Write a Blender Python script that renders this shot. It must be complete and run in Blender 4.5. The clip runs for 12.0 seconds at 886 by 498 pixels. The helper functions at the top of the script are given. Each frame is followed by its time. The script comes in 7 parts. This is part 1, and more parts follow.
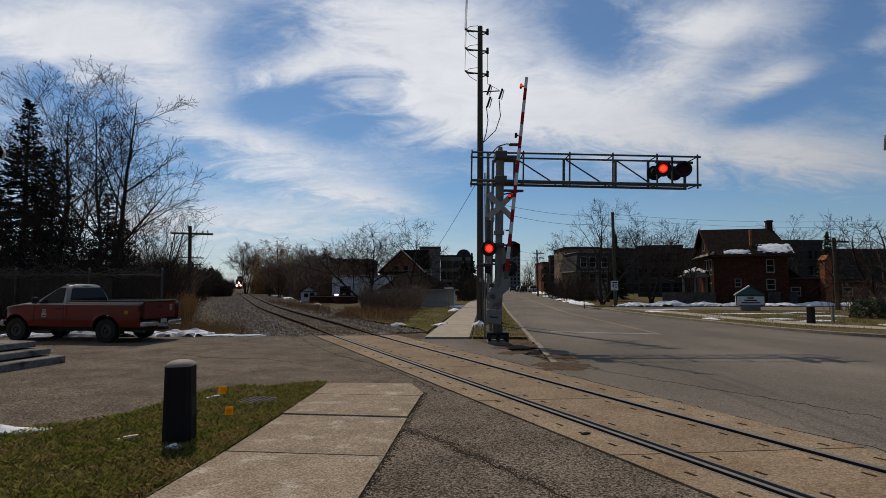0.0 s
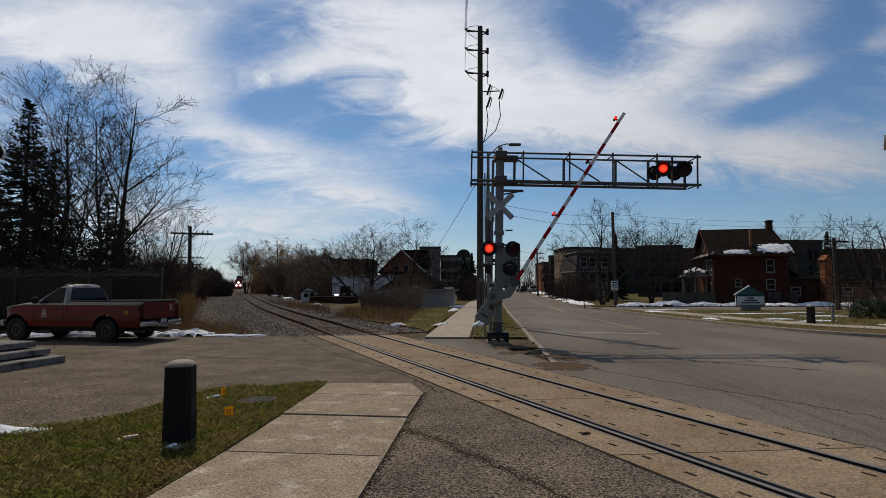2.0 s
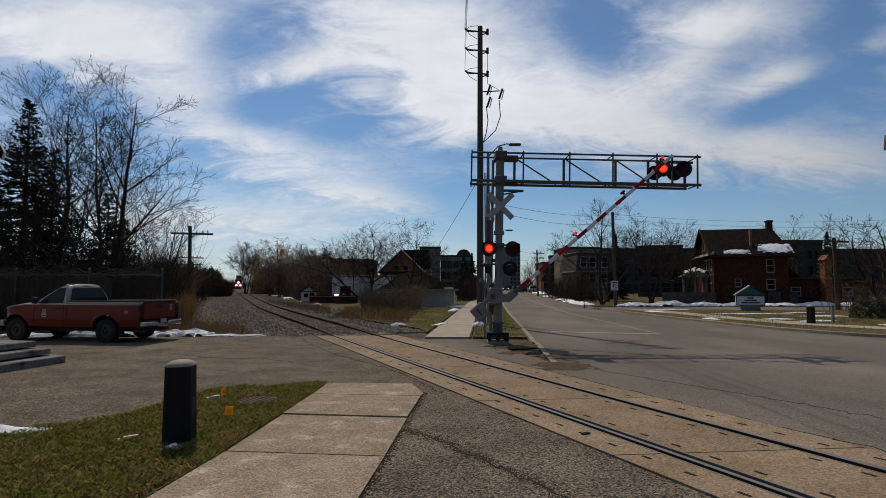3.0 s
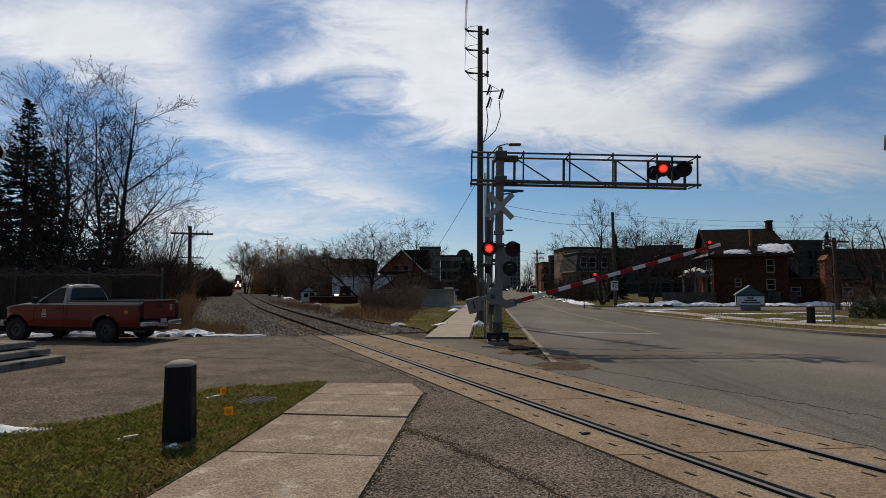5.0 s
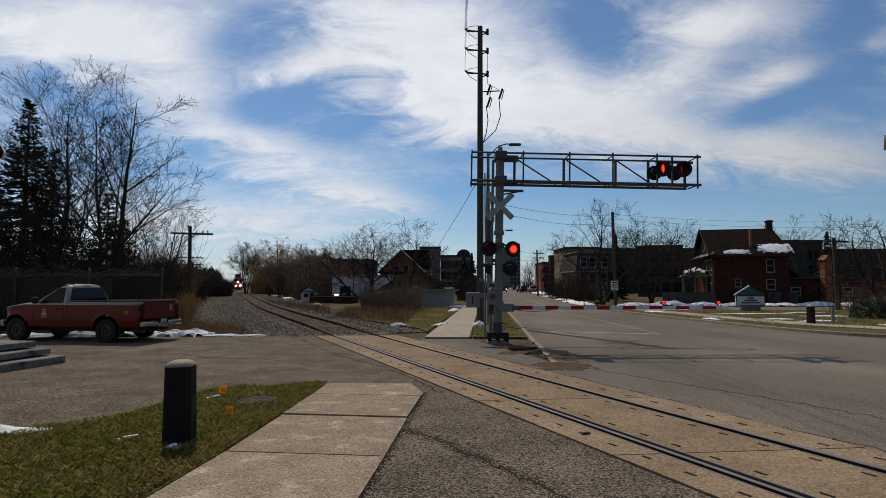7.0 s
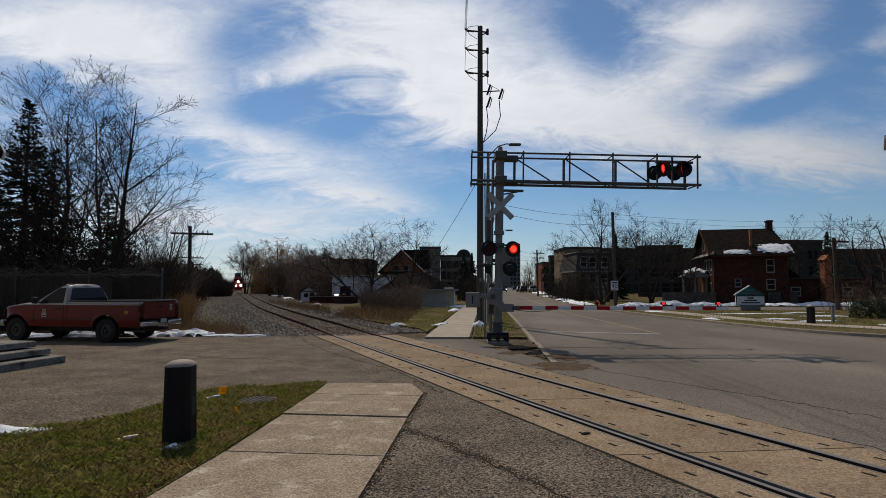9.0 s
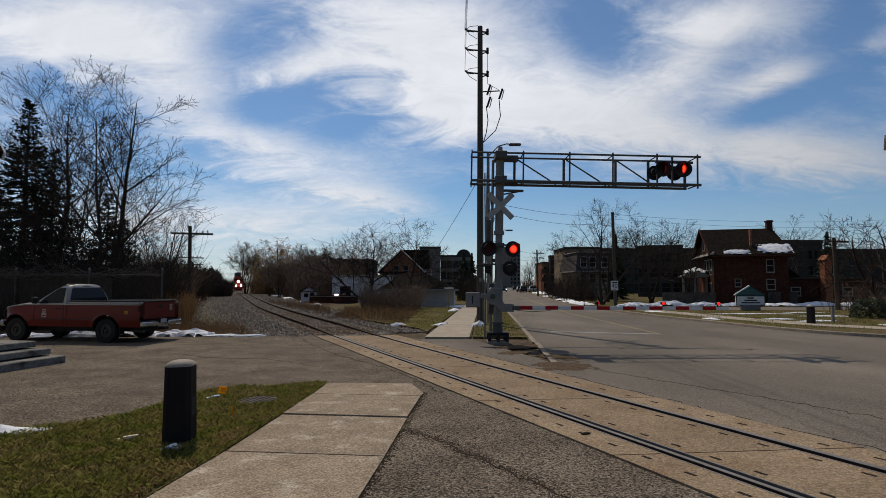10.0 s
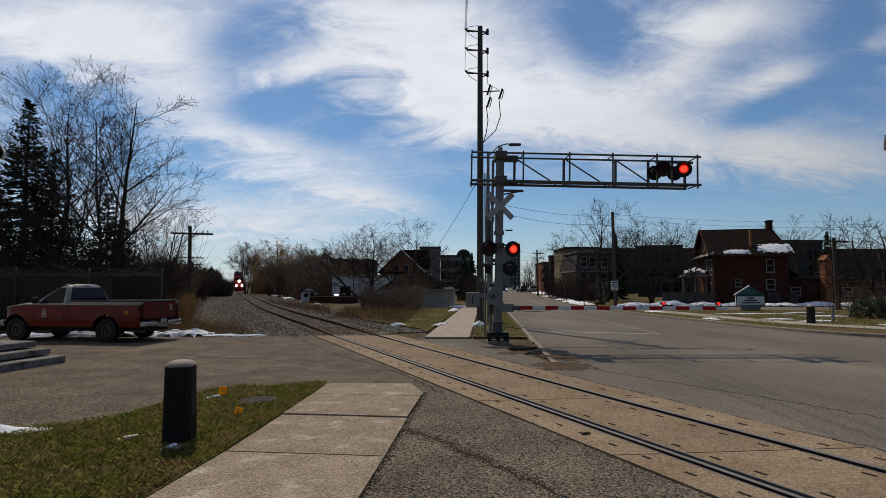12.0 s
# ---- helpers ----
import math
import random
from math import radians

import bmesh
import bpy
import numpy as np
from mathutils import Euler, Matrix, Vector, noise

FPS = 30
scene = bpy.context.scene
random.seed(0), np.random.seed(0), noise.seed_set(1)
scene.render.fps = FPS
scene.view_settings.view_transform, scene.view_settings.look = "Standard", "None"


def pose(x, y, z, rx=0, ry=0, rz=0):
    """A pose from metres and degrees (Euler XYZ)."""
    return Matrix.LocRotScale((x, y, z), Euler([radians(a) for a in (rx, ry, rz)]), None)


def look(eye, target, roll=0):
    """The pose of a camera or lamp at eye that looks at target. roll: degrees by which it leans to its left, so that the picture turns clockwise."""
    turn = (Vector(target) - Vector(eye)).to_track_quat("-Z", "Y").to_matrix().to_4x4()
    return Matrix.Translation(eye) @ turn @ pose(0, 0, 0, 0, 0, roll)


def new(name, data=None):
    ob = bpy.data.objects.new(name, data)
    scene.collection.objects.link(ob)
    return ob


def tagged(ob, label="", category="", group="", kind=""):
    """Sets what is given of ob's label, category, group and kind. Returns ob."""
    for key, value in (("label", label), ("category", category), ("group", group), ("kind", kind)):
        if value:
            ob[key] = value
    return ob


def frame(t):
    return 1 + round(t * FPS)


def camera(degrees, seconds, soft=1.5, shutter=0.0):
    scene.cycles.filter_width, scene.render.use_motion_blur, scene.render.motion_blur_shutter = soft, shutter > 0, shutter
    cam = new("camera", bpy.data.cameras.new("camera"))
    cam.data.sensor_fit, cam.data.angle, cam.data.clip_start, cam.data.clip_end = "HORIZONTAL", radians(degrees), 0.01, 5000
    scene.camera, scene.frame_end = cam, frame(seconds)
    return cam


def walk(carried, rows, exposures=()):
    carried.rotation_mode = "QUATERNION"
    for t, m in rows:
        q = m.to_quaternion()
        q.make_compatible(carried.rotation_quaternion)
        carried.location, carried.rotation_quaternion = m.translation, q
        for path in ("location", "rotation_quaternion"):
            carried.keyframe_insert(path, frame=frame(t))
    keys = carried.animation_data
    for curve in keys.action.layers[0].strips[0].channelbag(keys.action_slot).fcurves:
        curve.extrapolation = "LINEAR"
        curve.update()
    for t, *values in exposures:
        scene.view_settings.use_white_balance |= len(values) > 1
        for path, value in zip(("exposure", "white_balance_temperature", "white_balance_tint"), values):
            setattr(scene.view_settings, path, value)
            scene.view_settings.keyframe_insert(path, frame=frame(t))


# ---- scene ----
# camera: stands still on a tripod at eye height beside the crossing
cam = camera(77.9, 12.0, soft=0.8)
EYE = (0.0, 0.0, 1.85)
walk(cam, [(0.0, pose(*EYE, 93.775, 0, 0)), (12.0, pose(*EYE, 93.775, 0, 0))], [(0.0, -0.07), (2.5, -0.04), (5.0, 0.02), (12.0, 0.03)])

# world: clear spring sky with drifting high cloud, sun ahead and to the left
SUN_DIR = Vector((-1.60, 3.25, 4.75)).normalized()
world = bpy.data.worlds.new("world")
scene.world = world
world.use_nodes = True


def sky_world():
    nt = world.node_tree
    N, L = nt.nodes, nt.links
    N.clear()
    out = N.new("ShaderNodeOutputWorld")
    bg = N.new("ShaderNodeBackground")
    sky = N.new("ShaderNodeTexSky")
    sky.sky_type = "NISHITA"
    sky.sun_disc = False
    sky.sun_elevation = math.asin(SUN_DIR.z)
    sky.sun_rotation = math.atan2(SUN_DIR.x, SUN_DIR.y)
    sky.air_density, sky.dust_density, sky.ozone_density = 1.0, 0.2, 3.0
    geo = N.new("ShaderNodeTexCoord")

    def math_node(op, a, b=None, c=None):
        n = N.new("ShaderNodeMath")
        n.operation = op
        for i, v in enumerate((a, b, c)):
            if v is None:
                continue
            if isinstance(v, (int, float)):
                n.inputs[i].default_value = v
            else:
                L.new(v, n.inputs[i])
        return n.outputs[0]

    sep = N.new("ShaderNodeSeparateXYZ")
    L.new(geo.outputs["Generated"], sep.inputs[0])
    x, y, z = sep.outputs
    # the cloud sheet is flat and high: project the direction on it
    zc = math_node("MAXIMUM", math_node("ADD", z, 0.30), 0.10)
    comb = N.new("ShaderNodeCombineXYZ")
    L.new(math_node("DIVIDE", x, zc), comb.inputs[0])
    L.new(math_node("DIVIDE", y, zc), comb.inputs[1])
    mp = N.new("ShaderNodeMapping")
    mp.inputs["Rotation"].default_value = (0, 0, radians(24))
    mp.inputs["Scale"].default_value = (0.75, 1.25, 1)
    mp.inputs["Location"].default_value = (1.7, 0.4, 0)
    L.new(comb.outputs[0], mp.inputs[0])

    def noise_tex(scale, detail, rough, dist):
        n = N.new("ShaderNodeTexNoise")
        n.inputs["Scale"].default_value, n.inputs["Detail"].default_value = scale, detail
        n.inputs["Roughness"].default_value, n.inputs["Distortion"].default_value = rough, dist
        L.new(mp.outputs[0], n.inputs["Vector"])
        return n.outputs[0]

    big = noise_tex(2.1, 5, 0.5, 0.5)
    fine = noise_tex(6.0, 8, 0.62, 1.2)
    wisp = noise_tex(22.0, 7, 0.62, 1.6)
    m = math_node("ADD", math_node("MULTIPLY_ADD", big, 0.34, 0.215), math_node("ADD", math_node("MULTIPLY", fine, 0.46), math_node("MULTIPLY", wisp, 0.20)))
    # broad banks and clear lanes of the cloud sheet: azimuth tangent, height tangent, widths, slant, weight
    front = math_node("MAXIMUM", y, 0.05)
    u = math_node("ADD", math_node("DIVIDE", x, front), math_node("MULTIPLY_ADD", fine, 0.10, -0.05))
    v = math_node("ADD", math_node("DIVIDE", z, front), math_node("MULTIPLY_ADD", fine, 0.05, -0.025))
    banks = ((-0.704, 0.471, 0.237, 0.088, 0, 0.55), (-0.478, 0.357, 0.113, 0.062, -35, 0.34), (-0.328, 0.254, 0.196, 0.039, -18, 0.34), (-0.160, 0.166, 0.206, 0.021, -10, 0.34),
             (-0.057, 0.476, 0.206, 0.098, -8, 0.62), (0.006, 0.330, 0.124, 0.077, -20, 0.46), (-0.253, 0.411, 0.088, 0.025, 15, 0.34), (0.238, 0.363, 0.155, 0.082, 0, 0.36),
             (0.456, 0.422, 0.155, 0.043, 38, 0.36), (0.506, 0.498, 0.155, 0.043, 5, 0.32), (0.342, 0.286, 0.247, 0.043, -8, 0.42), (0.644, 0.243, 0.206, 0.043, -4, 0.46),
             (0.639, 0.390, 0.098, 0.027, 18, 0.40), (-0.398, 0.121, 0.268, 0.035, 0, 0.40), (0.800, 0.444, 0.052, 0.016, 10, 0.20), (-0.152, 0.354, 0.062, 0.016, 10, 0.22))
    lanes = ((-0.349, 0.471, 0.108, 0.054, 20, -0.34), (-0.320, 0.330, 0.134, 0.039, 8, -0.40), (-0.172, 0.296, 0.077, 0.027, 10, -0.36), (-0.094, 0.363, 0.037, 0.037, 0, -0.24),
             (-0.720, 0.357, 0.155, 0.035, -25, -0.34), (-0.454, 0.250, 0.046, 0.019, -20, -0.24), (0.287, 0.466, 0.093, 0.068, -45, -0.42), (0.741, 0.422, 0.088, 0.098, 0, -0.34),
             (0.611, 0.328, 0.124, 0.027, 22, -0.40), (0.027, 0.247, 0.093, 0.025, 0, -0.34), (0.411, 0.124, 0.495, 0.057, 0, -0.50), (0.058, 0.166, 0.072, 0.046, 0, -0.24),
             (-0.416, 0.201, 0.072, 0.013, -8, -0.20), (0.184, 0.229, 0.124, 0.019, -6, -0.20), (0.783, 0.526, 0.062, 0.041, 0, -0.20), (-0.578, 0.213, 0.113, 0.031, -15, -0.16))
    for bu, bv, wu, wv, slant, k in banks + lanes:
        ca, sa = math.cos(radians(slant)), math.sin(radians(slant))
        du, dv = math_node("SUBTRACT", u, bu), math_node("SUBTRACT", v, bv)
        along = math_node("MULTIPLY_ADD", dv, sa / wu, math_node("MULTIPLY", du, ca / wu))
        across = math_node("MULTIPLY_ADD", dv, ca / wv, math_node("MULTIPLY", du, -sa / wv))
        r2 = math_node("MULTIPLY_ADD", along, along, math_node("MULTIPLY", across, across))
        g = math_node("EXPONENT", math_node("MULTIPLY", r2, -1.0))
        m = math_node("MULTIPLY_ADD", g, k * 0.80, m)
    ramp = N.new("ShaderNodeMapRange")
    ramp.interpolation_type = "SMOOTHSTEP"
    ramp.inputs["From Min"].default_value, ramp.inputs["From Max"].default_value = 0.50, 1.24
    L.new(m, ramp.inputs["Value"])
    haze = N.new("ShaderNodeMapRange")
    haze.inputs["From Min"].default_value, haze.inputs["From Max"].default_value = 0.17, 0.0
    haze.inputs["To Min"].default_value, haze.inputs["To Max"].default_value = 0.05, 0.40
    L.new(z, haze.inputs["Value"])
    cover = math_node("MINIMUM", math_node("ADD", ramp.outputs[0], haze.outputs[0]), 0.97)
    scale = N.new("ShaderNodeVectorMath")
    scale.operation = "SCALE"
    scale.inputs["Scale"].default_value = 0.070
    deep = N.new("ShaderNodeVectorMath")
    deep.operation = "MULTIPLY"
    deep.inputs[1].default_value = (0.68, 0.93, 1.10)
    L.new(sky.outputs[0], deep.inputs[0])
    L.new(deep.outputs[0], scale.inputs[0])
    tint = N.new("ShaderNodeMix")
    tint.data_type = "RGBA"
    tint.inputs["A"].default_value = (0.66, 0.69, 0.75, 1)
    tint.inputs["B"].default_value = (0.95, 0.96, 1.0, 1)
    L.new(fine, tint.inputs["Factor"])
    # thin cloud scatters sunlight forward: bright towards the sun, grey away from it
    dot = N.new("ShaderNodeVectorMath")
    dot.operation = "DOT_PRODUCT"
    L.new(geo.outputs["Generated"], dot.inputs[0])
    dot.inputs[1].default_value = SUN_DIR
    glow = N.new("ShaderNodeMapRange")
    glow.inputs["From Min"].default_value, glow.inputs["From Max"].default_value = -0.1, 0.75
    glow.inputs["To Min"].default_value, glow.inputs["To Max"].default_value = 0.06, 0.95
    L.new(dot.outputs["Value"], glow.inputs["Value"])
    lit = N.new("ShaderNodeVectorMath")
    lit.operation = "SCALE"
    L.new(tint.outputs["Result"], lit.inputs[0])
    L.new(glow.outputs[0], lit.inputs["Scale"])
    mix = N.new("ShaderNodeMix")
    mix.data_type = "RGBA"
    L.new(cover, mix.inputs["Factor"])
    L.new(scale.outputs[0], mix.inputs["A"])
    L.new(lit.outputs[0], mix.inputs["B"])
    L.new(mix.outputs["Result"], bg.inputs["Color"])
    bg.inputs["Strength"].default_value = 1.0
    L.new(bg.outputs[0], out.inputs[0])


sky_world()
sun = new("sun", bpy.data.lights.new("sun", "SUN"))
sun.data.energy, sun.data.angle, sun.data.color = 2.75, radians(0.53), (1.0, 0.89, 0.72)
sun.matrix_world = look(SUN_DIR * 50, (0, 0, 0))


# ---- materials ----
def mat(name, a, b=None, rough=0.7, metal=0.0, scale=8.0, fine=60.0, bump=0.0, spread=0.35, random_piece=0.0, emit=0.0,
        stretch=(1, 1, 1), stain=None, stain_scale=0.6, stain_at=(0.5, 0.7), spec=0.15, grain=0.6, through_light=0.0, speck=0.0, speck_scale=70.0, island=0.0):
    """Two colours mixed by coarse and fine noise, with fine relief and an optional third, stain, colour."""
    m = bpy.data.materials.new(name)
    m.use_nodes = True
    nt = m.node_tree
    N, L = nt.nodes, nt.links
    bsdf = N["Principled BSDF"]
    bsdf.inputs["Roughness"].default_value, bsdf.inputs["Metallic"].default_value = rough, metal
    bsdf.inputs["Specular IOR Level"].default_value = spec
    b = b or tuple(c * 0.7 for c in a)
    tc = N.new("ShaderNodeTexCoord")
    mp = N.new("ShaderNodeMapping")
    mp.inputs["Scale"].default_value = stretch
    L.new(tc.outputs["Object"], mp.inputs[0])

    def tex(s, d=4.0):
        n = N.new("ShaderNodeTexNoise")
        n.inputs["Scale"].default_value, n.inputs["Detail"].default_value = s, d
        L.new(mp.outputs[0], n.inputs["Vector"])
        return n.outputs[0]

    n1, n2 = tex(scale), tex(fine, 2.0)
    add = N.new("ShaderNodeMath")
    add.operation = "MULTIPLY_ADD"
    L.new(n2, add.inputs[0])
    add.inputs[1].default_value = grain
    L.new(n1, add.inputs[2])
    mr = N.new("ShaderNodeMapRange")
    mr.inputs["From Min"].default_value, mr.inputs["From Max"].default_value = 0.5 + 0.5 * grain - spread, 0.5 + 0.5 * grain + spread
    L.new(add.outputs[0], mr.inputs["Value"])
    fac = mr.outputs[0]
    if random_piece:
        oi = N.new("ShaderNodeObjectInfo")
        r = N.new("ShaderNodeMath")
        r.operation = "MULTIPLY_ADD"
        L.new(oi.outputs["Random"], r.inputs[0])
        r.inputs[1].default_value = random_piece
        L.new(fac, r.inputs[2])
        fac = r.outputs[0]
    mix = N.new("ShaderNodeMix")
    mix.data_type = "RGBA"
    mix.inputs["A"].default_value, mix.inputs["B"].default_value = (*a, 1), (*b, 1)
    L.new(fac, mix.inputs["Factor"])
    col = mix.outputs["Result"]
    if stain:
        sm = N.new("ShaderNodeMapRange")
        sm.inputs["From Min"].default_value, sm.inputs["From Max"].default_value = stain_at
        L.new(tex(stain_scale, 6.0), sm.inputs["Value"])
        mx = N.new("ShaderNodeMix")
        mx.data_type = "RGBA"
        L.new(sm.outputs[0], mx.inputs["Factor"])
        L.new(col, mx.inputs["A"])
        mx.inputs["B"].default_value = (*stain, 1)
        col = mx.outputs["Result"]
    if speck:
        vo = N.new("ShaderNodeTexVoronoi")
        vo.inputs["Scale"].default_value = speck_scale
        L.new(tc.outputs["Object"], vo.inputs["Vector"])
        sp = N.new("ShaderNodeSeparateColor")
        L.new(vo.outputs["Color"], sp.inputs[0])
        vr = N.new("ShaderNodeMapRange")
        vr.inputs["To Min"].default_value, vr.inputs["To Max"].default_value = 1.0 - speck, 1.0 + speck
        L.new(sp.outputs[0], vr.inputs["Value"])
        vm = N.new("ShaderNodeVectorMath")
        vm.operation = "SCALE"
        L.new(col, vm.inputs[0])
        L.new(vr.outputs[0], vm.inputs["Scale"])
        col = vm.outputs[0]
    if island:
        ge = N.new("ShaderNodeNewGeometry")
        ir = N.new("ShaderNodeMapRange")
        ir.inputs["To Min"].default_value, ir.inputs["To Max"].default_value = 1.0 - island, 1.0 + island
        L.new(ge.outputs["Random Per Island"], ir.inputs["Value"])
        im = N.new("ShaderNodeVectorMath")
        im.operation = "SCALE"
        L.new(col, im.inputs[0])
        L.new(ir.outputs[0], im.inputs["Scale"])
        col = im.outputs[0]
    L.new(col, bsdf.inputs["Base Color"])
    if bump:
        bp = N.new("ShaderNodeBump")
        bp.inputs["Strength"].default_value, bp.inputs["Distance"].default_value = 0.6, bump
        L.new(add.outputs[0], bp.inputs["Height"])
        L.new(bp.outputs[0], bsdf.inputs["Normal"])
    if through_light:
        tr = N.new("ShaderNodeBsdfTranslucent")
        ms = N.new("ShaderNodeMixShader")
        ms.inputs[0].default_value = through_light
        L.new(col, tr.inputs["Color"])
        L.new(bsdf.outputs[0], ms.inputs[1])
        L.new(tr.outputs[0], ms.inputs[2])
        L.new(ms.outputs[0], N["Material Output"].inputs["Surface"])
    if emit:
        bsdf.inputs["Emission Color"].default_value = (*a, 1)
        bsdf.inputs["Emission Strength"].default_value = emit
    return m


M_ASPHALT = mat("asphalt_lot", (0.195, 0.156, 0.118), (0.055, 0.045, 0.037), 0.95, scale=1.3, fine=42, bump=0.02, spread=0.42, stain=(0.185, 0.150, 0.116), stain_scale=0.5, stain_at=(0.50, 0.80), spec=0.05, grain=2.0, speck=0.78, speck_scale=55)
M_ROAD = mat("asphalt_road", (0.162, 0.138, 0.114), (0.090, 0.076, 0.062), 0.92, scale=0.7, fine=45, bump=0.008, spread=0.50, stain=(0.190, 0.160, 0.130), stain_scale=0.25, stain_at=(0.45, 0.7), spec=0.10, grain=1.1, stretch=(1, 0.45, 1), speck=0.38, speck_scale=60)
M_TAR = mat("tar", (0.018, 0.016, 0.014), (0.03, 0.027, 0.024), 0.9, scale=6, spec=0.03)
M_CONC = mat("concrete_walk", (0.36, 0.285, 0.205), (0.185, 0.142, 0.102), 0.92, scale=2.2, fine=48, bump=0.008, spread=0.55, random_piece=0.22, stain=(0.45, 0.39, 0.315), stain_scale=2.6, stain_at=(0.55, 0.78), spec=0.08, grain=1.5, speck=0.46, speck_scale=70)
M_PANEL = mat("concrete_panel", (0.35, 0.262, 0.172), (0.165, 0.118, 0.078), 0.92, scale=1.1, fine=40, bump=0.006, spread=0.50, random_piece=0.2, stain=(0.185, 0.118, 0.066), stain_scale=1.3, stain_at=(0.5, 0.78), spec=0.08, grain=1.2, speck=0.34, speck_scale=52)
M_KERB = mat("concrete_kerb", (0.32, 0.265, 0.205), (0.17, 0.14, 0.11), 0.92, scale=2.5, fine=40, bump=0.004, spec=0.06, speck=0.3, speck_scale=30)
M_PALEWALK = mat("pale_walk", (0.44, 0.375, 0.30), (0.27, 0.225, 0.18), 0.92, scale=2.0, fine=30, bump=0.004, spread=0.5, random_piece=0.2, spec=0.06, grain=1.2, speck=0.2, speck_scale=40)
M_STEP = mat("concrete_step", (0.24, 0.225, 0.205), (0.12, 0.112, 0.104), 0.9, scale=2.5, fine=30, bump=0.01, stain=(0.06, 0.056, 0.052), stain_scale=3, stain_at=(0.52, 0.7), spec=0.06, speck=0.25, speck_scale=40)
M_SOIL = mat("soil", (0.11, 0.08, 0.053), (0.06, 0.044, 0.03), 0.95, scale=0.8, fine=12, bump=0.02, stain=(0.095, 0.083, 0.04), stain_scale=0.12, stain_at=(0.45, 0.6), spec=0.05, speck=0.4, speck_scale=6)
M_DIRT = mat("road_dirt", (0.115, 0.078, 0.050), (0.055, 0.038, 0.026), 0.95, scale=3, fine=30, bump=0.01, spec=0.04, speck=0.4, speck_scale=40)
M_TURF = mat("turf", (0.050, 0.052, 0.014), (0.085, 0.062, 0.030), 0.95, scale=2.0, fine=50, bump=0.02, stain=(0.17, 0.122, 0.065), stain_scale=1.1, stain_at=(0.52, 0.7), spec=0.05, speck=0.5, speck_scale=60)
M_BLADE = mat("grass_blade", (0.120, 0.145, 0.022), (0.25, 0.185, 0.072), 0.7, scale=2.6, fine=25, spread=0.22, spec=0.15, through_light=0.45, island=0.7)
M_LAWN = mat("lawn", (0.066, 0.068, 0.017), (0.115, 0.085, 0.038), 0.95, scale=1.5, fine=16, bump=0.03, stain=(0.10, 0.07, 0.04), stain_scale=0.6, stain_at=(0.46, 0.62), spec=0.04, grain=1.2, speck=0.55, speck_scale=14)
M_SNOW = mat("snow", (0.80, 0.82, 0.86), (0.62, 0.63, 0.66), 0.6, scale=4, fine=30, bump=0.02, stain=(0.42, 0.39, 0.36), stain_scale=2.5, stain_at=(0.55, 0.75))
M_BALLAST = mat("ballast_bed", (0.135, 0.112, 0.09), (0.06, 0.05, 0.042), 0.95, scale=7, fine=26, bump=0.05, spread=0.3, spec=0.04, grain=1.2, speck=0.75, speck_scale=14)
M_STONE = mat("ballast_stone", (0.46, 0.385, 0.305), (0.125, 0.103, 0.083), 0.95, scale=5, fine=30, spread=0.25, spec=0.05, island=0.55)
M_RUST = mat("rusted_rail", (0.050, 0.033, 0.024), (0.026, 0.019, 0.015), 0.85, 0.0, scale=6, fine=50, bump=0.002, spec=0.05)
M_RAILTOP = mat("polished_rail", (0.24, 0.215, 0.19), (0.15, 0.13, 0.115), 0.5, 0.45, scale=3, fine=40)
M_RUBBER = mat("rubber_flangeway", (0.016, 0.015, 0.014), (0.03, 0.028, 0.026), 0.8, scale=8)
M_TIE = mat("tie_wood", (0.17, 0.118, 0.078), (0.075, 0.052, 0.036), 0.95, scale=4, fine=40, bump=0.006, random_piece=0.3, stretch=(1, 5, 5), spec=0.04)
M_GALV = mat("galvanised_steel", (0.25, 0.24, 0.225), (0.16, 0.152, 0.142), 0.65, 0.25, scale=4, fine=30, spread=0.4)
M_GALVD = mat("weathered_steel", (0.125, 0.12, 0.112), (0.07, 0.067, 0.063), 0.7, 0.2, scale=4, fine=30, spread=0.4)
M_BLACK = mat("black_paint", (0.016, 0.016, 0.017), (0.028, 0.028, 0.029), 0.6, scale=5)
M_WHITE = mat("white_paint", (0.74, 0.74, 0.72), (0.55, 0.54, 0.52), 0.5, scale=6, fine=30)
# darker copy of the white paint; carries the shade on the crossbuck
M_DIMWHITE = mat("dimmed_white", (0.42, 0.41, 0.39), (0.28, 0.27, 0.255), 0.6, scale=6, fine=30)
M_REDTAPE = mat("red_tape", (0.42, 0.012, 0.018), (0.30, 0.008, 0.012), 0.4, scale=6)
M_LENS_OFF = mat("lens_dark", (0.055, 0.004, 0.004), (0.03, 0.002, 0.002), 0.3, scale=20)
M_LENS_ON = mat("lens_lit", (1.0, 0.055, 0.022), (1.0, 0.04, 0.02), 0.4, scale=20, emit=1.5)
M_LENS_RIM = mat("lens_lit_rim", (0.85, 0.020, 0.010), (0.8, 0.016, 0.01), 0.4, scale=20, emit=0.75)
M_ARM_ON = mat("arm_lamp_lit", (1.0, 0.015, 0.010), (0.9, 0.012, 0.01), 0.4, scale=20, emit=1.0)
M_POLE = mat("creosoted_pole", (0.105, 0.083, 0.065), (0.05, 0.04, 0.033), 0.9, scale=3, fine=30, bump=0.004, stretch=(4, 4, 0.4))
M_WIRE = mat("wire", (0.03, 0.03, 0.032), (0.045, 0.045, 0.045), 0.6)
M_BARK = mat("bark", (0.062, 0.047, 0.037), (0.030, 0.024, 0.020), 0.95, scale=3, fine=20, bump=0.01, spec=0.03)
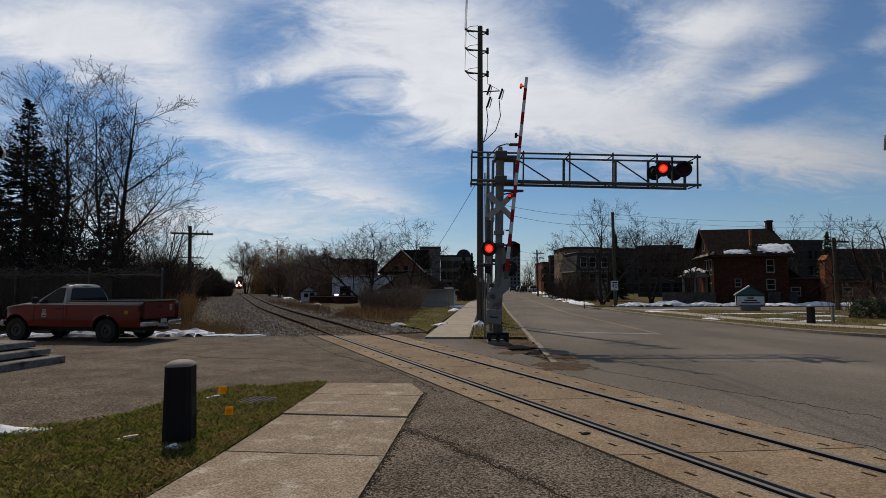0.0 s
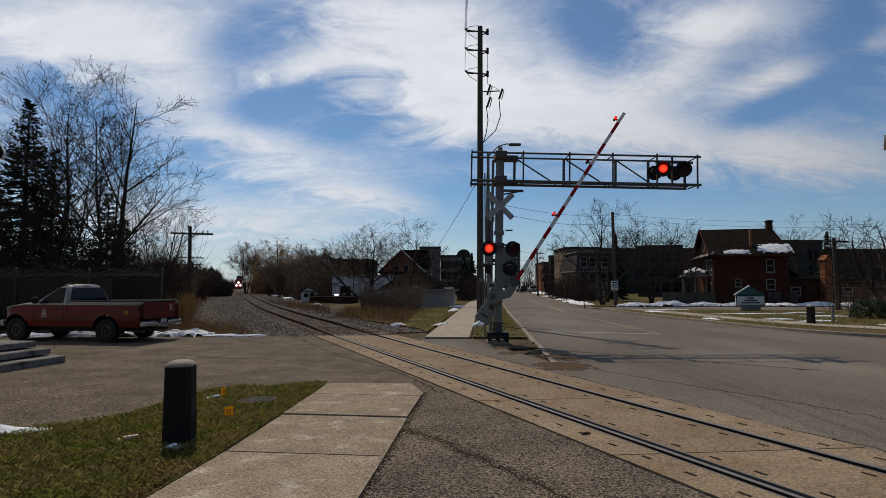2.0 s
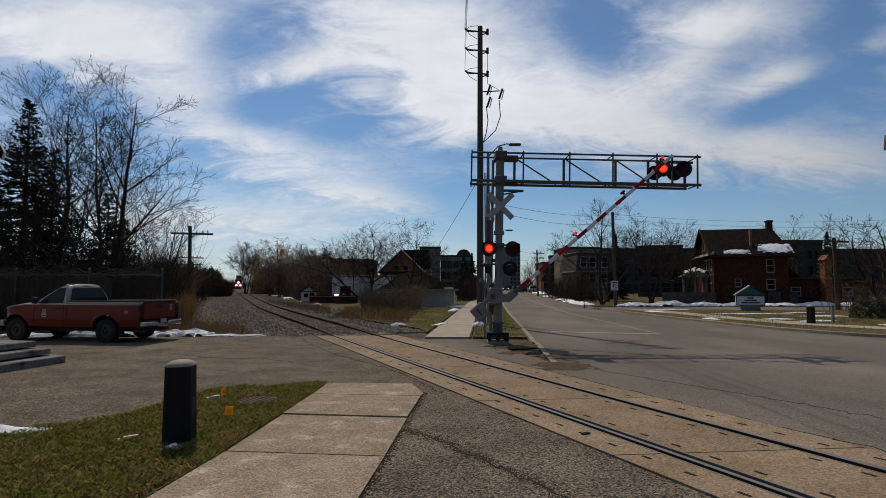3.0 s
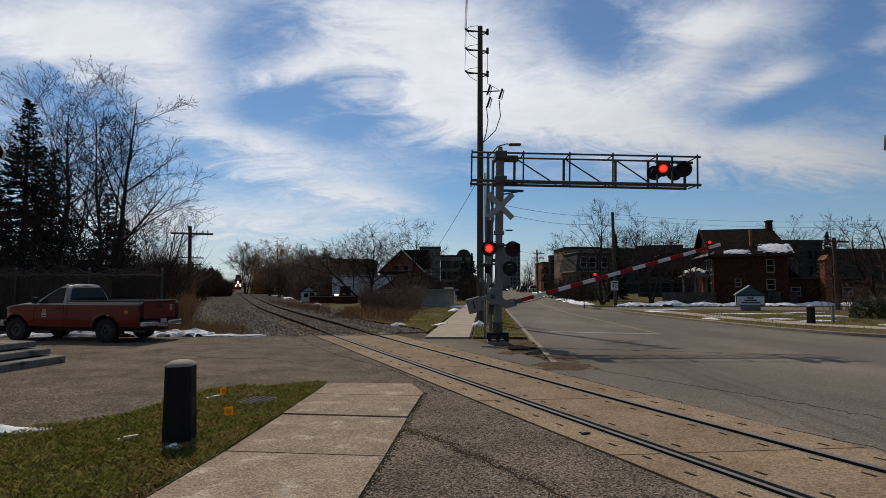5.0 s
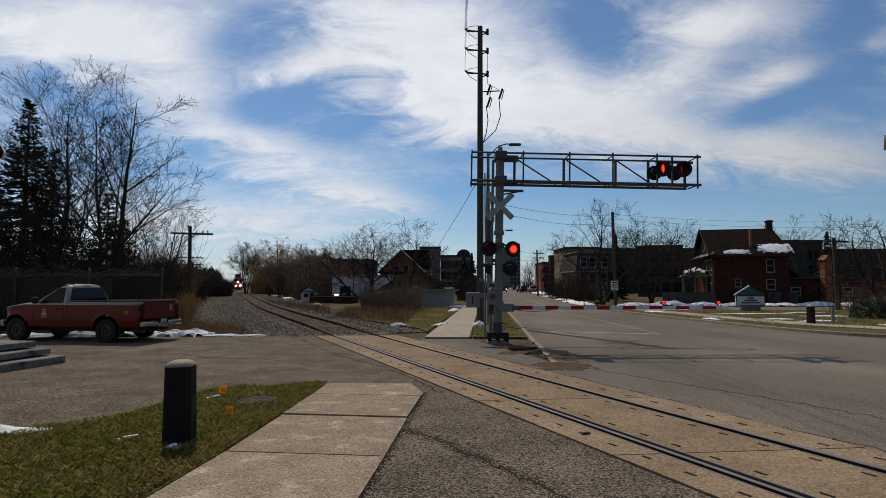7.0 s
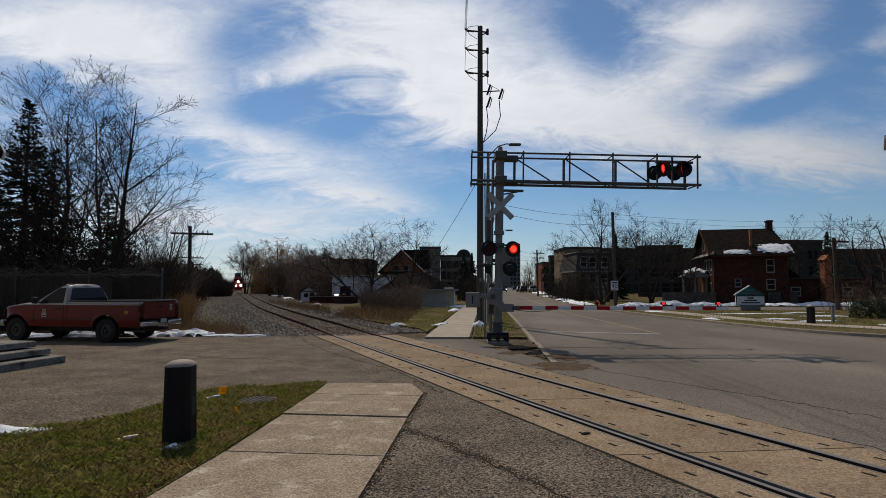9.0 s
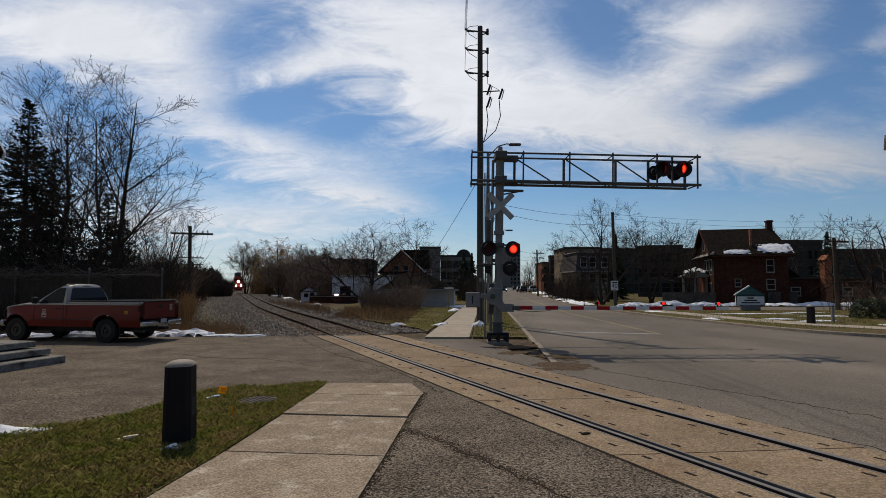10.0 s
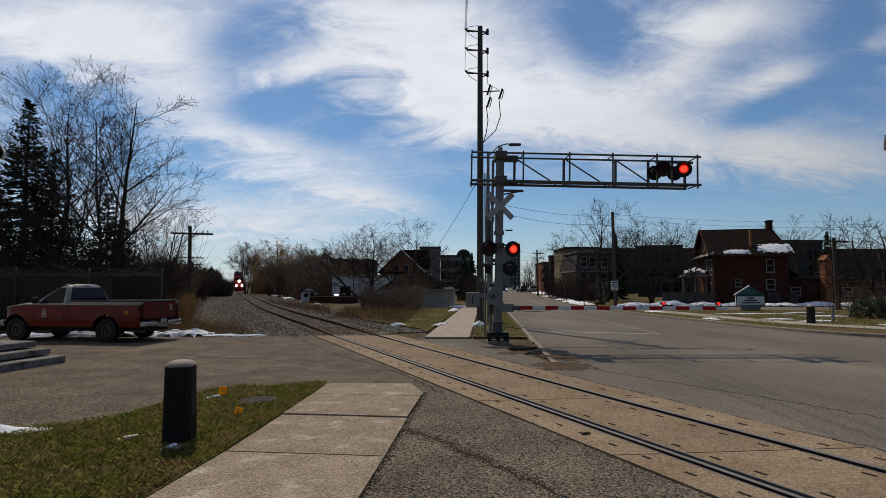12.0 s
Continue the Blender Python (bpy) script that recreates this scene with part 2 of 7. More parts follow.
M_BARKP = mat("bark_pale", (0.145, 0.125, 0.105), (0.075, 0.062, 0.053), 0.95, scale=3, fine=20)
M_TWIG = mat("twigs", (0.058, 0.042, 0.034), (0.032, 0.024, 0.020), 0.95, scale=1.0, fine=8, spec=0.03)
# paler copy of the twig colour, with the distance haze mixed into it
M_TWIGHAZE = mat("hazed_twigs", (0.21, 0.150, 0.108), (0.115, 0.082, 0.062), 0.95, scale=0.5, fine=5, spec=0.03)
M_WILLOW = mat("willow_twigs", (0.40, 0.235, 0.09), (0.24, 0.145, 0.062), 0.95, scale=0.6, fine=6, spec=0.03)
M_NEEDLE = mat("needles", (0.030, 0.042, 0.021), (0.015, 0.022, 0.012), 0.9, scale=1.5, fine=20, island=0.5)
M_STRAW = mat("dry_weeds", (0.36, 0.215, 0.105), (0.17, 0.10, 0.054), 0.95, scale=0.7, fine=9, spread=0.3, spec=0.03, through_light=0.25, island=0.5)
M_BRICK = mat("red_brick", (0.066, 0.027, 0.019), (0.038, 0.017, 0.013), 0.92, scale=2.5, fine=18, bump=0.006, spec=0.05, speck=0.3, speck_scale=7)
M_BRICKO = mat("orange_brick", (0.30, 0.125, 0.066), (0.19, 0.08, 0.046), 0.92, scale=2.5, fine=18, spec=0.05, speck=0.35, speck_scale=7)
M_SHINGLE = mat("roof_shingle", (0.019, 0.015, 0.012), (0.011, 0.009, 0.008), 0.97, scale=1.5, fine=14, bump=0.01, spec=0.02, speck=0.4, speck_scale=7)
M_GREYSLATE = mat("grey_slate", (0.085, 0.075, 0.068), (0.05, 0.045, 0.042), 0.9, scale=1.5, fine=14, spec=0.05, speck=0.3, speck_scale=7)
M_GREYWALL = mat("grey_siding", (0.44, 0.39, 0.34), (0.32, 0.285, 0.25), 0.88, scale=1.2, fine=10, stretch=(1, 1, 6), spec=0.06)
M_WHITEWALL = mat("white_render", (0.62, 0.62, 0.62), (0.45, 0.45, 0.45), 0.85, scale=1.2, fine=10)
M_TRIM = mat("cream_trim", (0.27, 0.25, 0.215), (0.18, 0.168, 0.148), 0.8, scale=3)
M_GLASS = mat("window_glass", (0.006, 0.007, 0.009), (0.010, 0.012, 0.014), 0.10, scale=1, spec=0.18)
M_FLAT = mat("flat_wall_stone", (0.22, 0.20, 0.18), (0.14, 0.127, 0.115), 0.92, scale=0.6, fine=6, spec=0.05)
M_FLATD = mat("flat_wall_dark", (0.060, 0.055, 0.052), (0.038, 0.035, 0.034), 0.9, scale=0.6, fine=6, spec=0.05)
M_TAN = mat("flat_wall_tan", (0.27, 0.20, 0.13), (0.17, 0.127, 0.086), 0.92, scale=0.6, fine=6, spec=0.05)
M_FENCE = mat("fence_boards", (0.095, 0.075, 0.058), (0.05, 0.04, 0.032), 0.95, scale=3, fine=20, stretch=(3, 3, 0.5), random_piece=0.3)
M_TRUCKRED = mat("truck_red", (0.135, 0.012, 0.008), (0.100, 0.009, 0.007), 0.30, scale=1.5, fine=20, spread=0.5, stain=(0.11, 0.022, 0.015), stain_scale=2.0, stain_at=(0.55, 0.8), spec=0.25)
M_TRUCKSIL = mat("truck_silver", (0.30, 0.28, 0.265), (0.24, 0.225, 0.212), 0.34, 0.5, scale=1.5, fine=20, spec=0.3)
M_CHROME = mat("chrome", (0.50, 0.50, 0.50), (0.38, 0.38, 0.38), 0.22, 1.0, scale=5)
M_TYRE = mat("tyre_rubber", (0.018, 0.018, 0.018), (0.03, 0.029, 0.028), 0.85, scale=12)
M_RIM = mat("wheel_rim", (0.075, 0.072, 0.07), (0.04, 0.039, 0.038), 0.55, 0.3, scale=10)
M_YELLOWPAINT = mat("yellow_sticker", (0.42, 0.22, 0.03), (0.30, 0.15, 0.02), 0.6, scale=10)
M_BOLLARD = mat("bollard_plastic", (0.026, 0.020, 0.018), (0.017, 0.014, 0.013), 0.7, scale=3, fine=40, spec=0.08)
M_BOLLTOP = mat("bollard_cap", (0.34, 0.29, 0.23), (0.24, 0.20, 0.17), 0.7, scale=6)
M_YELLOW = mat("flag_yellow", (0.95, 0.53, 0.012), (0.85, 0.46, 0.010), 0.6, scale=10, through_light=0.5)
M_LINE_Y = mat("line_yellow", (0.34, 0.25, 0.10), (0.17, 0.15, 0.11), 0.85, scale=2, fine=25)
M_LINE_W = mat("line_white", (0.36, 0.35, 0.34), (0.17, 0.165, 0.16), 0.85, scale=2, fine=25)
M_IRON = mat("cast_iron", (0.10, 0.085, 0.072), (0.055, 0.046, 0.04), 0.75, 0.4, scale=10, fine=60)
M_LITTER = mat("pale_litter", (0.48, 0.56, 0.66), (0.36, 0.44, 0.55), 0.6, scale=12)
M_CARD = mat("pale_wood_scrap", (0.62, 0.52, 0.38), (0.48, 0.40, 0.30), 0.7, scale=12)
M_REED = mat("dry_reed", (0.46, 0.29, 0.135), (0.25, 0.155, 0.075), 0.95, scale=0.7, fine=9, spread=0.3, spec=0.03, through_light=0.35, island=0.5)
M_LOCO = mat("loco_red", (0.34, 0.028, 0.014), (0.24, 0.02, 0.012), 0.5, scale=1, fine=8)
M_HEAD = mat("headlight", (1.0, 0.93, 0.85), (1.0, 0.93, 0.85), 0.3, emit=9.0)
M_CONTAINER = mat("container_steel", (0.055, 0.065, 0.075), (0.035, 0.04, 0.048), 0.7, scale=1, fine=8)
M_CAR = mat("car_dark", (0.03, 0.032, 0.038), (0.02, 0.022, 0.026), 0.3, scale=1)
M_CARW = mat("car_silver", (0.40, 0.41, 0.42), (0.3, 0.31, 0.32), 0.3, 0.3, scale=1)
M_TEAL = mat("sign_green", (0.03, 0.11, 0.10), (0.02, 0.08, 0.075), 0.6, scale=3)
M_GREENUTIL = mat("utility_green", (0.12, 0.15, 0.14), (0.08, 0.10, 0.095), 0.7, scale=2)
M_HEDGE = mat("evergreen_leaf", (0.035, 0.045, 0.02), (0.018, 0.025, 0.012), 0.85, scale=4, fine=20)


# ---- mesh helpers ----
class Soup:
    """Vertices and faces of one mesh."""

    def __init__(self):
        self.v, self.f = [], []

    def add(self, verts, faces, m=None):
        o = len(self.v)
        self.v += [tuple(m @ Vector(p)) for p in verts] if m else [tuple(p) for p in verts]
        self.f += [tuple(i + o for i in f) for f in faces]
        return self

    def box(self, x0, y0, z0, x1, y1, z1, bevel=0.0, m=None):
        cx, cy, cz = (x0 + x1) / 2, (y0 + y1) / 2, (z0 + z1) / 2
        hx, hy, hz = abs(x1 - x0) / 2, abs(y1 - y0) / 2, abs(z1 - z0) / 2
        if bevel <= 0:
            vs = [(cx + i * hx, cy + j * hy, cz + k * hz) for i in (-1, 1) for j in (-1, 1) for k in (-1, 1)]
            fs = [(0, 1, 3, 2), (4, 6, 7, 5), (0, 4, 5, 1), (2, 3, 7, 6), (0, 2, 6, 4), (1, 5, 7, 3)]
            return self.add(vs, fs, m)
        b = min(bevel, hx * 0.9, hy * 0.9, hz * 0.9)
        bm = bmesh.new()
        for i in (-1, 1):
            for j in (-1, 1):
                for k in (-1, 1):
                    for d in range(3):
                        q = [i * hx, j * hy, k * hz]
                        for e in range(3):
                            if e != d:
                                q[e] -= (i, j, k)[e] * b
                        bm.verts.new((cx + q[0], cy + q[1], cz + q[2]))
        bmesh.ops.convex_hull(bm, input=bm.verts)
        bm.verts.index_update()
        vs = [tuple(v.co) for v in bm.verts]
        fs = [tuple(v.index for v in f.verts) for f in bm.faces]
        bm.free()
        return self.add(vs, fs, m)

    def rod(self, p, q, r0, r1=None, n=8, caps=True, m=None):
        p, q = Vector(p), Vector(q)
        r1 = r0 if r1 is None else r1
        d = (q - p)
        if d.length < 1e-6:
            return self
        d.normalize()
        s = d.orthogonal().normalized()
        t = d.cross(s)
        ring = [(math.cos(2 * math.pi * i / n), math.sin(2 * math.pi * i / n)) for i in range(n)]
        vs = [p + (s * a + t * b) * r0 for a, b in ring] + [q + (s * a + t * b) * r1 for a, b in ring]
        fs = [(i, (i + 1) % n, n + (i + 1) % n, n + i) for i in range(n)]
        if caps:
            fs += [tuple(reversed(range(n))), tuple(range(n, 2 * n))]
        return self.add(vs, fs, m)

    def tube(self, pts, r, n=6, m=None):
        for a, b in zip(pts, pts[1:]):
            self.rod(a, b, r, r, n, True, m)
        return self

    def prism(self, pts, z0, z1, m=None):
        """A polygon in x, y raised from z0 to z1."""
        n = len(pts)
        vs = [(x, y, z0) for x, y in pts] + [(x, y, z1) for x, y in pts]
        fs = [tuple(range(n, 2 * n)), tuple(reversed(range(n)))] + [(i, (i + 1) % n, n + (i + 1) % n, n + i) for i in range(n)]
        return self.add(vs, fs, m)

    def profile(self, pts, y0, y1, m=None):
        """A polygon in x, z carried along y."""
        n = len(pts)
        vs = [(x, y0, z) for x, z in pts] + [(x, y1, z) for x, z in pts]
        fs = [tuple(range(n)), tuple(reversed(range(n, 2 * n)))] + [(i, n + i, n + (i + 1) % n, (i + 1) % n) for i in range(n)]
        return self.add(vs, fs, m)

    def disc_ring(self, r0, r1, y0, y1, n=24, m=None):
        """A ring about the y axis between two radii and two depths."""
        vs, fs = [], []
        for i in range(n):
            c, s = math.cos(2 * math.pi * i / n), math.sin(2 * math.pi * i / n)
            vs += [(r0 * c, y0, r0 * s), (r1 * c, y0, r1 * s), (r1 * c, y1, r1 * s), (r0 * c, y1, r0 * s)]
        for i in range(n):
            a, b = 4 * i, 4 * ((i + 1) % n)
            for k in range(4):
                fs.append((a + k, a + (k + 1) % 4, b + (k + 1) % 4, b + k))
        return self.add(vs, fs, m)


def mesh_of(name, soup, material, smooth=False):
    me = bpy.data.meshes.new(name)
    me.from_pydata(soup.v, [], soup.f)
    me.materials.append(material)
    bm = bmesh.new()
    bm.from_mesh(me)
    bmesh.ops.recalc_face_normals(bm, faces=bm.faces)
    bm.to_mesh(me)
    bm.free()
    if smooth:
        me.shade_smooth()
        me.set_sharp_from_angle(angle=radians(40))
    return me


def raw_mesh(name, soup, material):
    me = bpy.data.meshes.new(name)
    me.from_pydata(soup.v, [], soup.f)
    me.materials.append(material)
    return me


def part(name, soup, material, parent=None, label="", smooth=False, at=None, raw=False):
    ob = new(name, raw_mesh(name, soup, material) if raw else mesh_of(name, soup, material, smooth))
    if parent:
        ob.parent = parent
    if at is not None:
        ob.matrix_basis = at
    if label:
        tagged(ob, label)
    return ob


def thing(name, m, label, category, group="", kind=""):
    e = new(name)
    e.empty_display_size = 0.3
    e.matrix_basis = m
    return tagged(e, label, category, group, kind)


def structure(name, soup, material, label, category, kind="structure"):
    return tagged(part(name, soup, material), label, category, "", kind)


def lerp(a, b, t):
    return a + (b - a) * t


def resample(pts, step):
    """Points along a polyline, smoothed, about step apart."""
    out = []
    n = len(pts)
    for i in range(n - 1):
        p0, p1, p2, p3 = (Vector(pts[max(0, min(n - 1, k))]) for k in (i - 1, i, i + 1, i + 2))
        k = max(1, int((p2 - p1).length / step))
        for j in range(k):
            t = j / k
            out.append(0.5 * ((2 * p1) + (p2 - p0) * t + (2 * p0 - 5 * p1 + 4 * p2 - p3) * t * t + (3 * p1 - p0 - 3 * p2 + p3) * t ** 3))
    out.append(Vector(pts[-1]))
    return out


def sweep(soup, path, section):
    """Carries a closed section (offset to the right, height) along a path of points."""
    n = len(section)
    vs, fs = [], []
    for i, p in enumerate(path):
        d = (path[min(i + 1, len(path) - 1)] - path[max(i - 1, 0)])
        d.z = 0
        d.normalize()
        s = Vector((d.y, -d.x, 0))
        vs += [p + s * o + Vector((0, 0, h)) for o, h in section]
    for i in range(len(path) - 1):
        for k in range(n):
            fs.append((i * n + k, i * n + (k + 1) % n, (i + 1) * n + (k + 1) % n, (i + 1) * n + k))
    fs += [tuple(range(n)), tuple(reversed(range((len(path) - 1) * n, len(path) * n)))]
    return soup.add(vs, fs)


# ---- the large structure: ground, road, track ----
UX, UY = -0.420, 0.9075          # the track's direction at the crossing
NX, NY = 0.9075, 0.420           # to its right
MID, GAUGE = 5.57, 1.50          # the centre line's offset and the spacing of the rail heads


def track_point(s, off, z=0.0):
    """A point s metres along the track and off metres right of its centre; it bends gently right beyond the crossing."""
    bend = 0.0312 * ((s - 45) + math.sqrt((s - 45) ** 2 + 100.0))
    c = MID + off + bend + 0.00012 * max(0.0, s - 170) ** 2
    return Vector((s * UX + c * NX, s * UY + c * NY, z))


def skew(c, y):
    """The point at depth y on the line c metres right of the track's zero line."""
    return ((c - NY * y) / NX, y)


def ground():
    s = Soup()
    s.add([(-1500, -60, -0.05), (1500, -60, -0.05), (1500, 2500, -0.05), (-1500, 2500, -0.05)], [(0, 1, 2, 3)])
    structure("ground", s, M_SOIL, "bare brown soil with dead grass, reaching to the horizon", "ground")
    s = Soup()
    s.prism([(-34, -14), skew(4.2, -14), skew(4.2, 20.6), (-6.5, 19.9), (-12, 19.7), (-34, 19.9)], -0.2, 0.0)
    structure("parking_lot", s, M_ASPHALT, "worn coarse grey asphalt lot beside the crossing", "pavement")
    s = Soup()
    left = [(2.7, 13.0), (2.95, 17.0), (3.49, 24.2), (5.14, 45.2), (9.4, 90), (16.5, 160), (27.0, 256), (42, 400)]
    right = [(50, 400), (33.5, 256), (22.3, 150), (15.9, 90), (12.6, 60), (11.9, 45.2), (12.34, 32.9), (13.0, 27.85), (13.9, 22.6), (15.6, 19.4), (19, 17.6), (30, 15.5), (60, 12)]
    s.prism([skew(7.02, -14), skew(7.02, 19.0), (1.0, 18.9)] + left + right + [(60, -14)], -0.2, 0.0)
    structure("road", s, M_ROAD, "grey asphalt street running away past the level crossing", "road")
    # side street behind the verge
    s = Soup()
    s.prism([(12.0, 40.0), (70, 37.0), (70, 46.5), (12.0, 46.5)], -0.2, 0.012)
    structure("side_street", s, M_ROAD, "grey asphalt side street in front of the brick house", "road")
    kl = [(3.05, 17.9, -0.09), (3.12, 19.2, -0.02), (3.2, 20.6, 0)] + [(x, y, 0) for x, y in left[2:6]]
    s = Soup()
    sweep(s, resample(kl, 1.0), [(-0.16, -0.1), (-0.16, 0.10), (-0.02, 0.10), (0.0, 0.08), (0.02, -0.1)])
    structure("kerb_west", s, M_KERB, "weathered concrete kerb along the street", "kerb")
    kr = [(x, y, 0) for x, y in right[2:]]
    s = Soup()
    sweep(s, resample(kr, 1.0), [(-0.16, -0.1), (-0.16, 0.12), (-0.02, 0.12), (0.0, 0.10), (0.02, -0.1)])
    structure("kerb_east", s, M_KERB, "weathered concrete kerb curving into the side street", "kerb")
    # verges
    s = Soup()
    s.prism([(1.05, 19.6), (2.95, 19.4), (3.33, 24.2), (4.97, 45.2), (9.2, 90), (7.2, 90), (2.75, 42), (1.75, 29.0)], -0.1, 0.03)
    structure("verge_west", s, M_LAWN, "patchy green and brown grass verge round the signal mast", "grass")
    s = Soup()
    s.prism([(-4.2, 29), (-1.0, 23.2), (-0.62, 21.5), (1.3, 42), (5.6, 90), (-6, 90), (-9, 50), (-6.5, 38)], -0.1, 0.05)
    structure("lawn", s, M_LAWN, "short green lawn beside the far footpath", "grass")
    s = Soup()
    s.prism([(60, 12.2), (30, 15.7), (19, 17.8), (15.75, 19.5), (14.05, 22.6), (13.16, 27.85), (12.5, 32.9), (12.08, 39.9), (70, 36.8), (70, 12.0)], -0.1, 0.10)
    structure("verge_east", s, M_LAWN, "patchy green and brown grass verge across the street", "grass")
    s = Soup()
    sweep(s, resample([(14.2, 39.5, 0.10), (14.9, 33, 0.10), (15.6, 28, 0.10), (16.6, 24.2, 0.10), (19.3, 21.3, 0.10), (25, 19.0, 0.10), (40, 15.5, 0.10)], 1.0), [(-0.8, -0.1), (-0.8, 0.02), (0.8, 0.02), (0.8, -0.1)])
    structure("footpath_east", s, M_PALEWALK, "pale concrete footpath behind the verge", "pavement")
    s = Soup()
    s.prism([(12.4, 46.6), (70, 46.6), (90, 200), (24, 165), (16.2, 90)], -0.1, 0.06)
    structure("yard_east", s, M_LAWN, "winter-brown yards behind the side street", "grass")


ground()


def near_walk():
    """Four square slabs of footpath that end at the crossing."""
    walk_base = structure("footpath", Soup().prism([(-2.55, 4.2), (-0.72, 4.2), (-0.72, 9.0), (-2.3, 9.6)], -0.2, -0.02), M_SOIL, "worn concrete footpath of square slabs", "pavement")
    edges_l = [(-2.62, 3.2), (-2.60, 4.5), (-2.41, 6.21), (-2.29, 7.96), (-2.20, 9.40), (-2.16, 10.42)]
    edges_r = [(-0.86, 3.2), (-0.78, 4.35), (-0.63, 6.03), (-0.50, 7.76), (-0.37, 9.22), (-0.60, 10.40)]
    for i in range(5):
        (ax, ay), (bx, by) = edges_l[i], edges_l[i + 1]
        (cx, cy), (dx, dy) = edges_r[i], edges_r[i + 1]
        g = 0.022
        pts = [(ax, ay + g), (cx, cy + g), (dx, dy - g), (bx, by - g)]
        if i == 4:
            pts = [(ax, ay + g), (cx, cy + g), (-0.33, 9.45), (dx, dy), (bx, by)]
        part("slab", Soup().prism(pts, -0.12, (0.012, 0.018, 0.014, 0.026, 0.022)[i]), M_CONC, walk_base)


near_walk()


def far_walk():
    base = structure("footpath_far", Soup().prism([(-0.6, 19.7), (1.0, 19.7), (2.7, 42), (1.3, 42)], -0.1, 0.002), M_SOIL, "pale concrete footpath running on beyond the track", "pavement")
    for i in range(16):
        t0, t1 = i * 1.5, i * 1.5 + 1.485
        y0, y1 = 19.6 + t0, 19.6 + t1 + 0.008
        fx = lambda y: -0.65 + (y - 19.5) * 0.0885
        pts = [(fx(y0), y0), (fx(y0) + 1.58 - (y0 - 19) * 0.01, y0), (fx(y1) + 1.58 - (y1 - 19) * 0.01, y1), (fx(y1), y1)]
        part("slab", Soup().prism(pts, -0.05, 0.020 + 0.002 * i), M_PALEWALK, base)
    s = Soup()
    s.prism([(1.42, 43.5), (2.68, 43.5), (6.9, 90), (5.7, 90)], -0.05, 0.07)
    part("slab", s, M_PALEWALK, base)


far_walk()


def railway():
    # stone bed beyond the crossing
    s = Soup()
    path = [track_point(t, 0, -0.09 if t < 21 else (-0.04 if t < 24 else 0.0)) for t in [20.0, 22.0, 24.5] + list(np.linspace(27, 420, 90))]
    sweep(s, path, [(-5.2, -0.1), (-2.6, -0.03), (-1.6, -0.035), (1.6, -0.035), (2.6, -0.03), (4.4, -0.1)])
    structure("trackbed", s, M_BALLAST, "grey crushed-stone railway bed", "trackbed")
    # loose stones
    rng = random.Random(5)
    s = Soup()
    for _ in range(34000):
        t = 20.3 + 95 * rng.random() ** 1.9
        o = rng.uniform(-7.0, 4.6)
        p = track_point(t, o)
        if p.y < 19.95:
            continue
        h = (-0.045 if t > 24.5 else -0.06) if abs(o) < 1.7 else (0.0 - 0.08 * (abs(o) - 1.7) / 3.2 if abs(o) < 4.9 else -0.05)
        r = rng.uniform(0.024, 0.055) * (1.0 + 0.016 * (t - 20))
        q = Euler((rng.random() * 6, rng.random() * 6, rng.random() * 6)).to_matrix().to_4x4()
        a, b, c = r * rng.uniform(0.8, 1.3), r * rng.uniform(0.6, 1.0), r * rng.uniform(0.5, 0.9)
        vs = [(a, 0, 0), (-a, 0, 0), (0, b, 0), (0, -b, 0), (0, 0, c), (0, 0, -c)]
        s.add(vs, [(0, 2, 4), (2, 1, 4), (1, 3, 4), (3, 0, 4), (2, 0, 5), (1, 2, 5), (3, 1, 5), (0, 3, 5)], Matrix.Translation((p.x, p.y, h + 0.012)) @ q)
    ob = part("ballast_stones", s, M_STONE, raw=True)
    tagged(ob, "loose grey and brown crushed ballast stones", "ballast", "", "stuff")
    # rails
    track = thing("railway_track", pose(0, 0, 0), "single railway track with rusted rails and worn wooden ties", "railway track", kind="structure")
    for side in (-1, 1):
        o = side * GAUGE / 2
        pts = [track_point(t, o, 0) for t in list(np.arange(-16, 22, 2.0)) + list(np.linspace(22, 430, 110))]
        lift = 0.018
        for p, t in zip(pts, list(np.arange(-16, 22, 2.0)) + list(np.linspace(22, 430, 110))):
            p.z = lift + (0.08 if t > 25 else 0.08 * max(0, (t - 20.5) / 4.5) if t > 20.5 else 0)
        s = Soup()
        sweep(s, pts, [(-0.07, -0.17), (0.07, -0.17), (0.07, -0.155), (0.012, -0.14), (0.012, -0.045), (0.036, -0.035), (0.036, -0.003), (-0.036, -0.003), (-0.036, -0.035), (-0.012, -0.045), (-0.012, -0.14), (-0.07, -0.155)])
        rail = part("rail", s, M_RUST, track, "rust-brown steel rail")
        s = Soup()
        # polished head stops past the crossing; dark tops beyond imitate reflected trees
        sweep(s, [p for p in pts if p.y < 20.6], [(-0.030, -0.010), (0.030, -0.010), (0.030, 0.0), (-0.030, 0.0)])
        part("running_surface", s, M_RAILTOP, rail, "wheel-polished bright rail head")
    tie = Soup().box(-1.3, -0.11, -0.10, 1.3, 0.11, 0.06, 0.012)
    me = mesh_of("tie", tie, M_TIE)
    t = 21.2
    k = 0
    while t < 150:
        p, q = track_point(t, 0), track_point(t + 0.5, 0)
        ob = new("tie", me)
        ob.parent = track
        ang = math.atan2(q.y - p.y, q.x - p.x) - math.pi / 2
        ob.matrix_basis = Matrix.Translation((p.x, p.y, -0.075)) @ Matrix.Rotation(ang + 0.02 * math.sin(k * 2.3), 4, "Z")
        t += 0.54
        k += 1
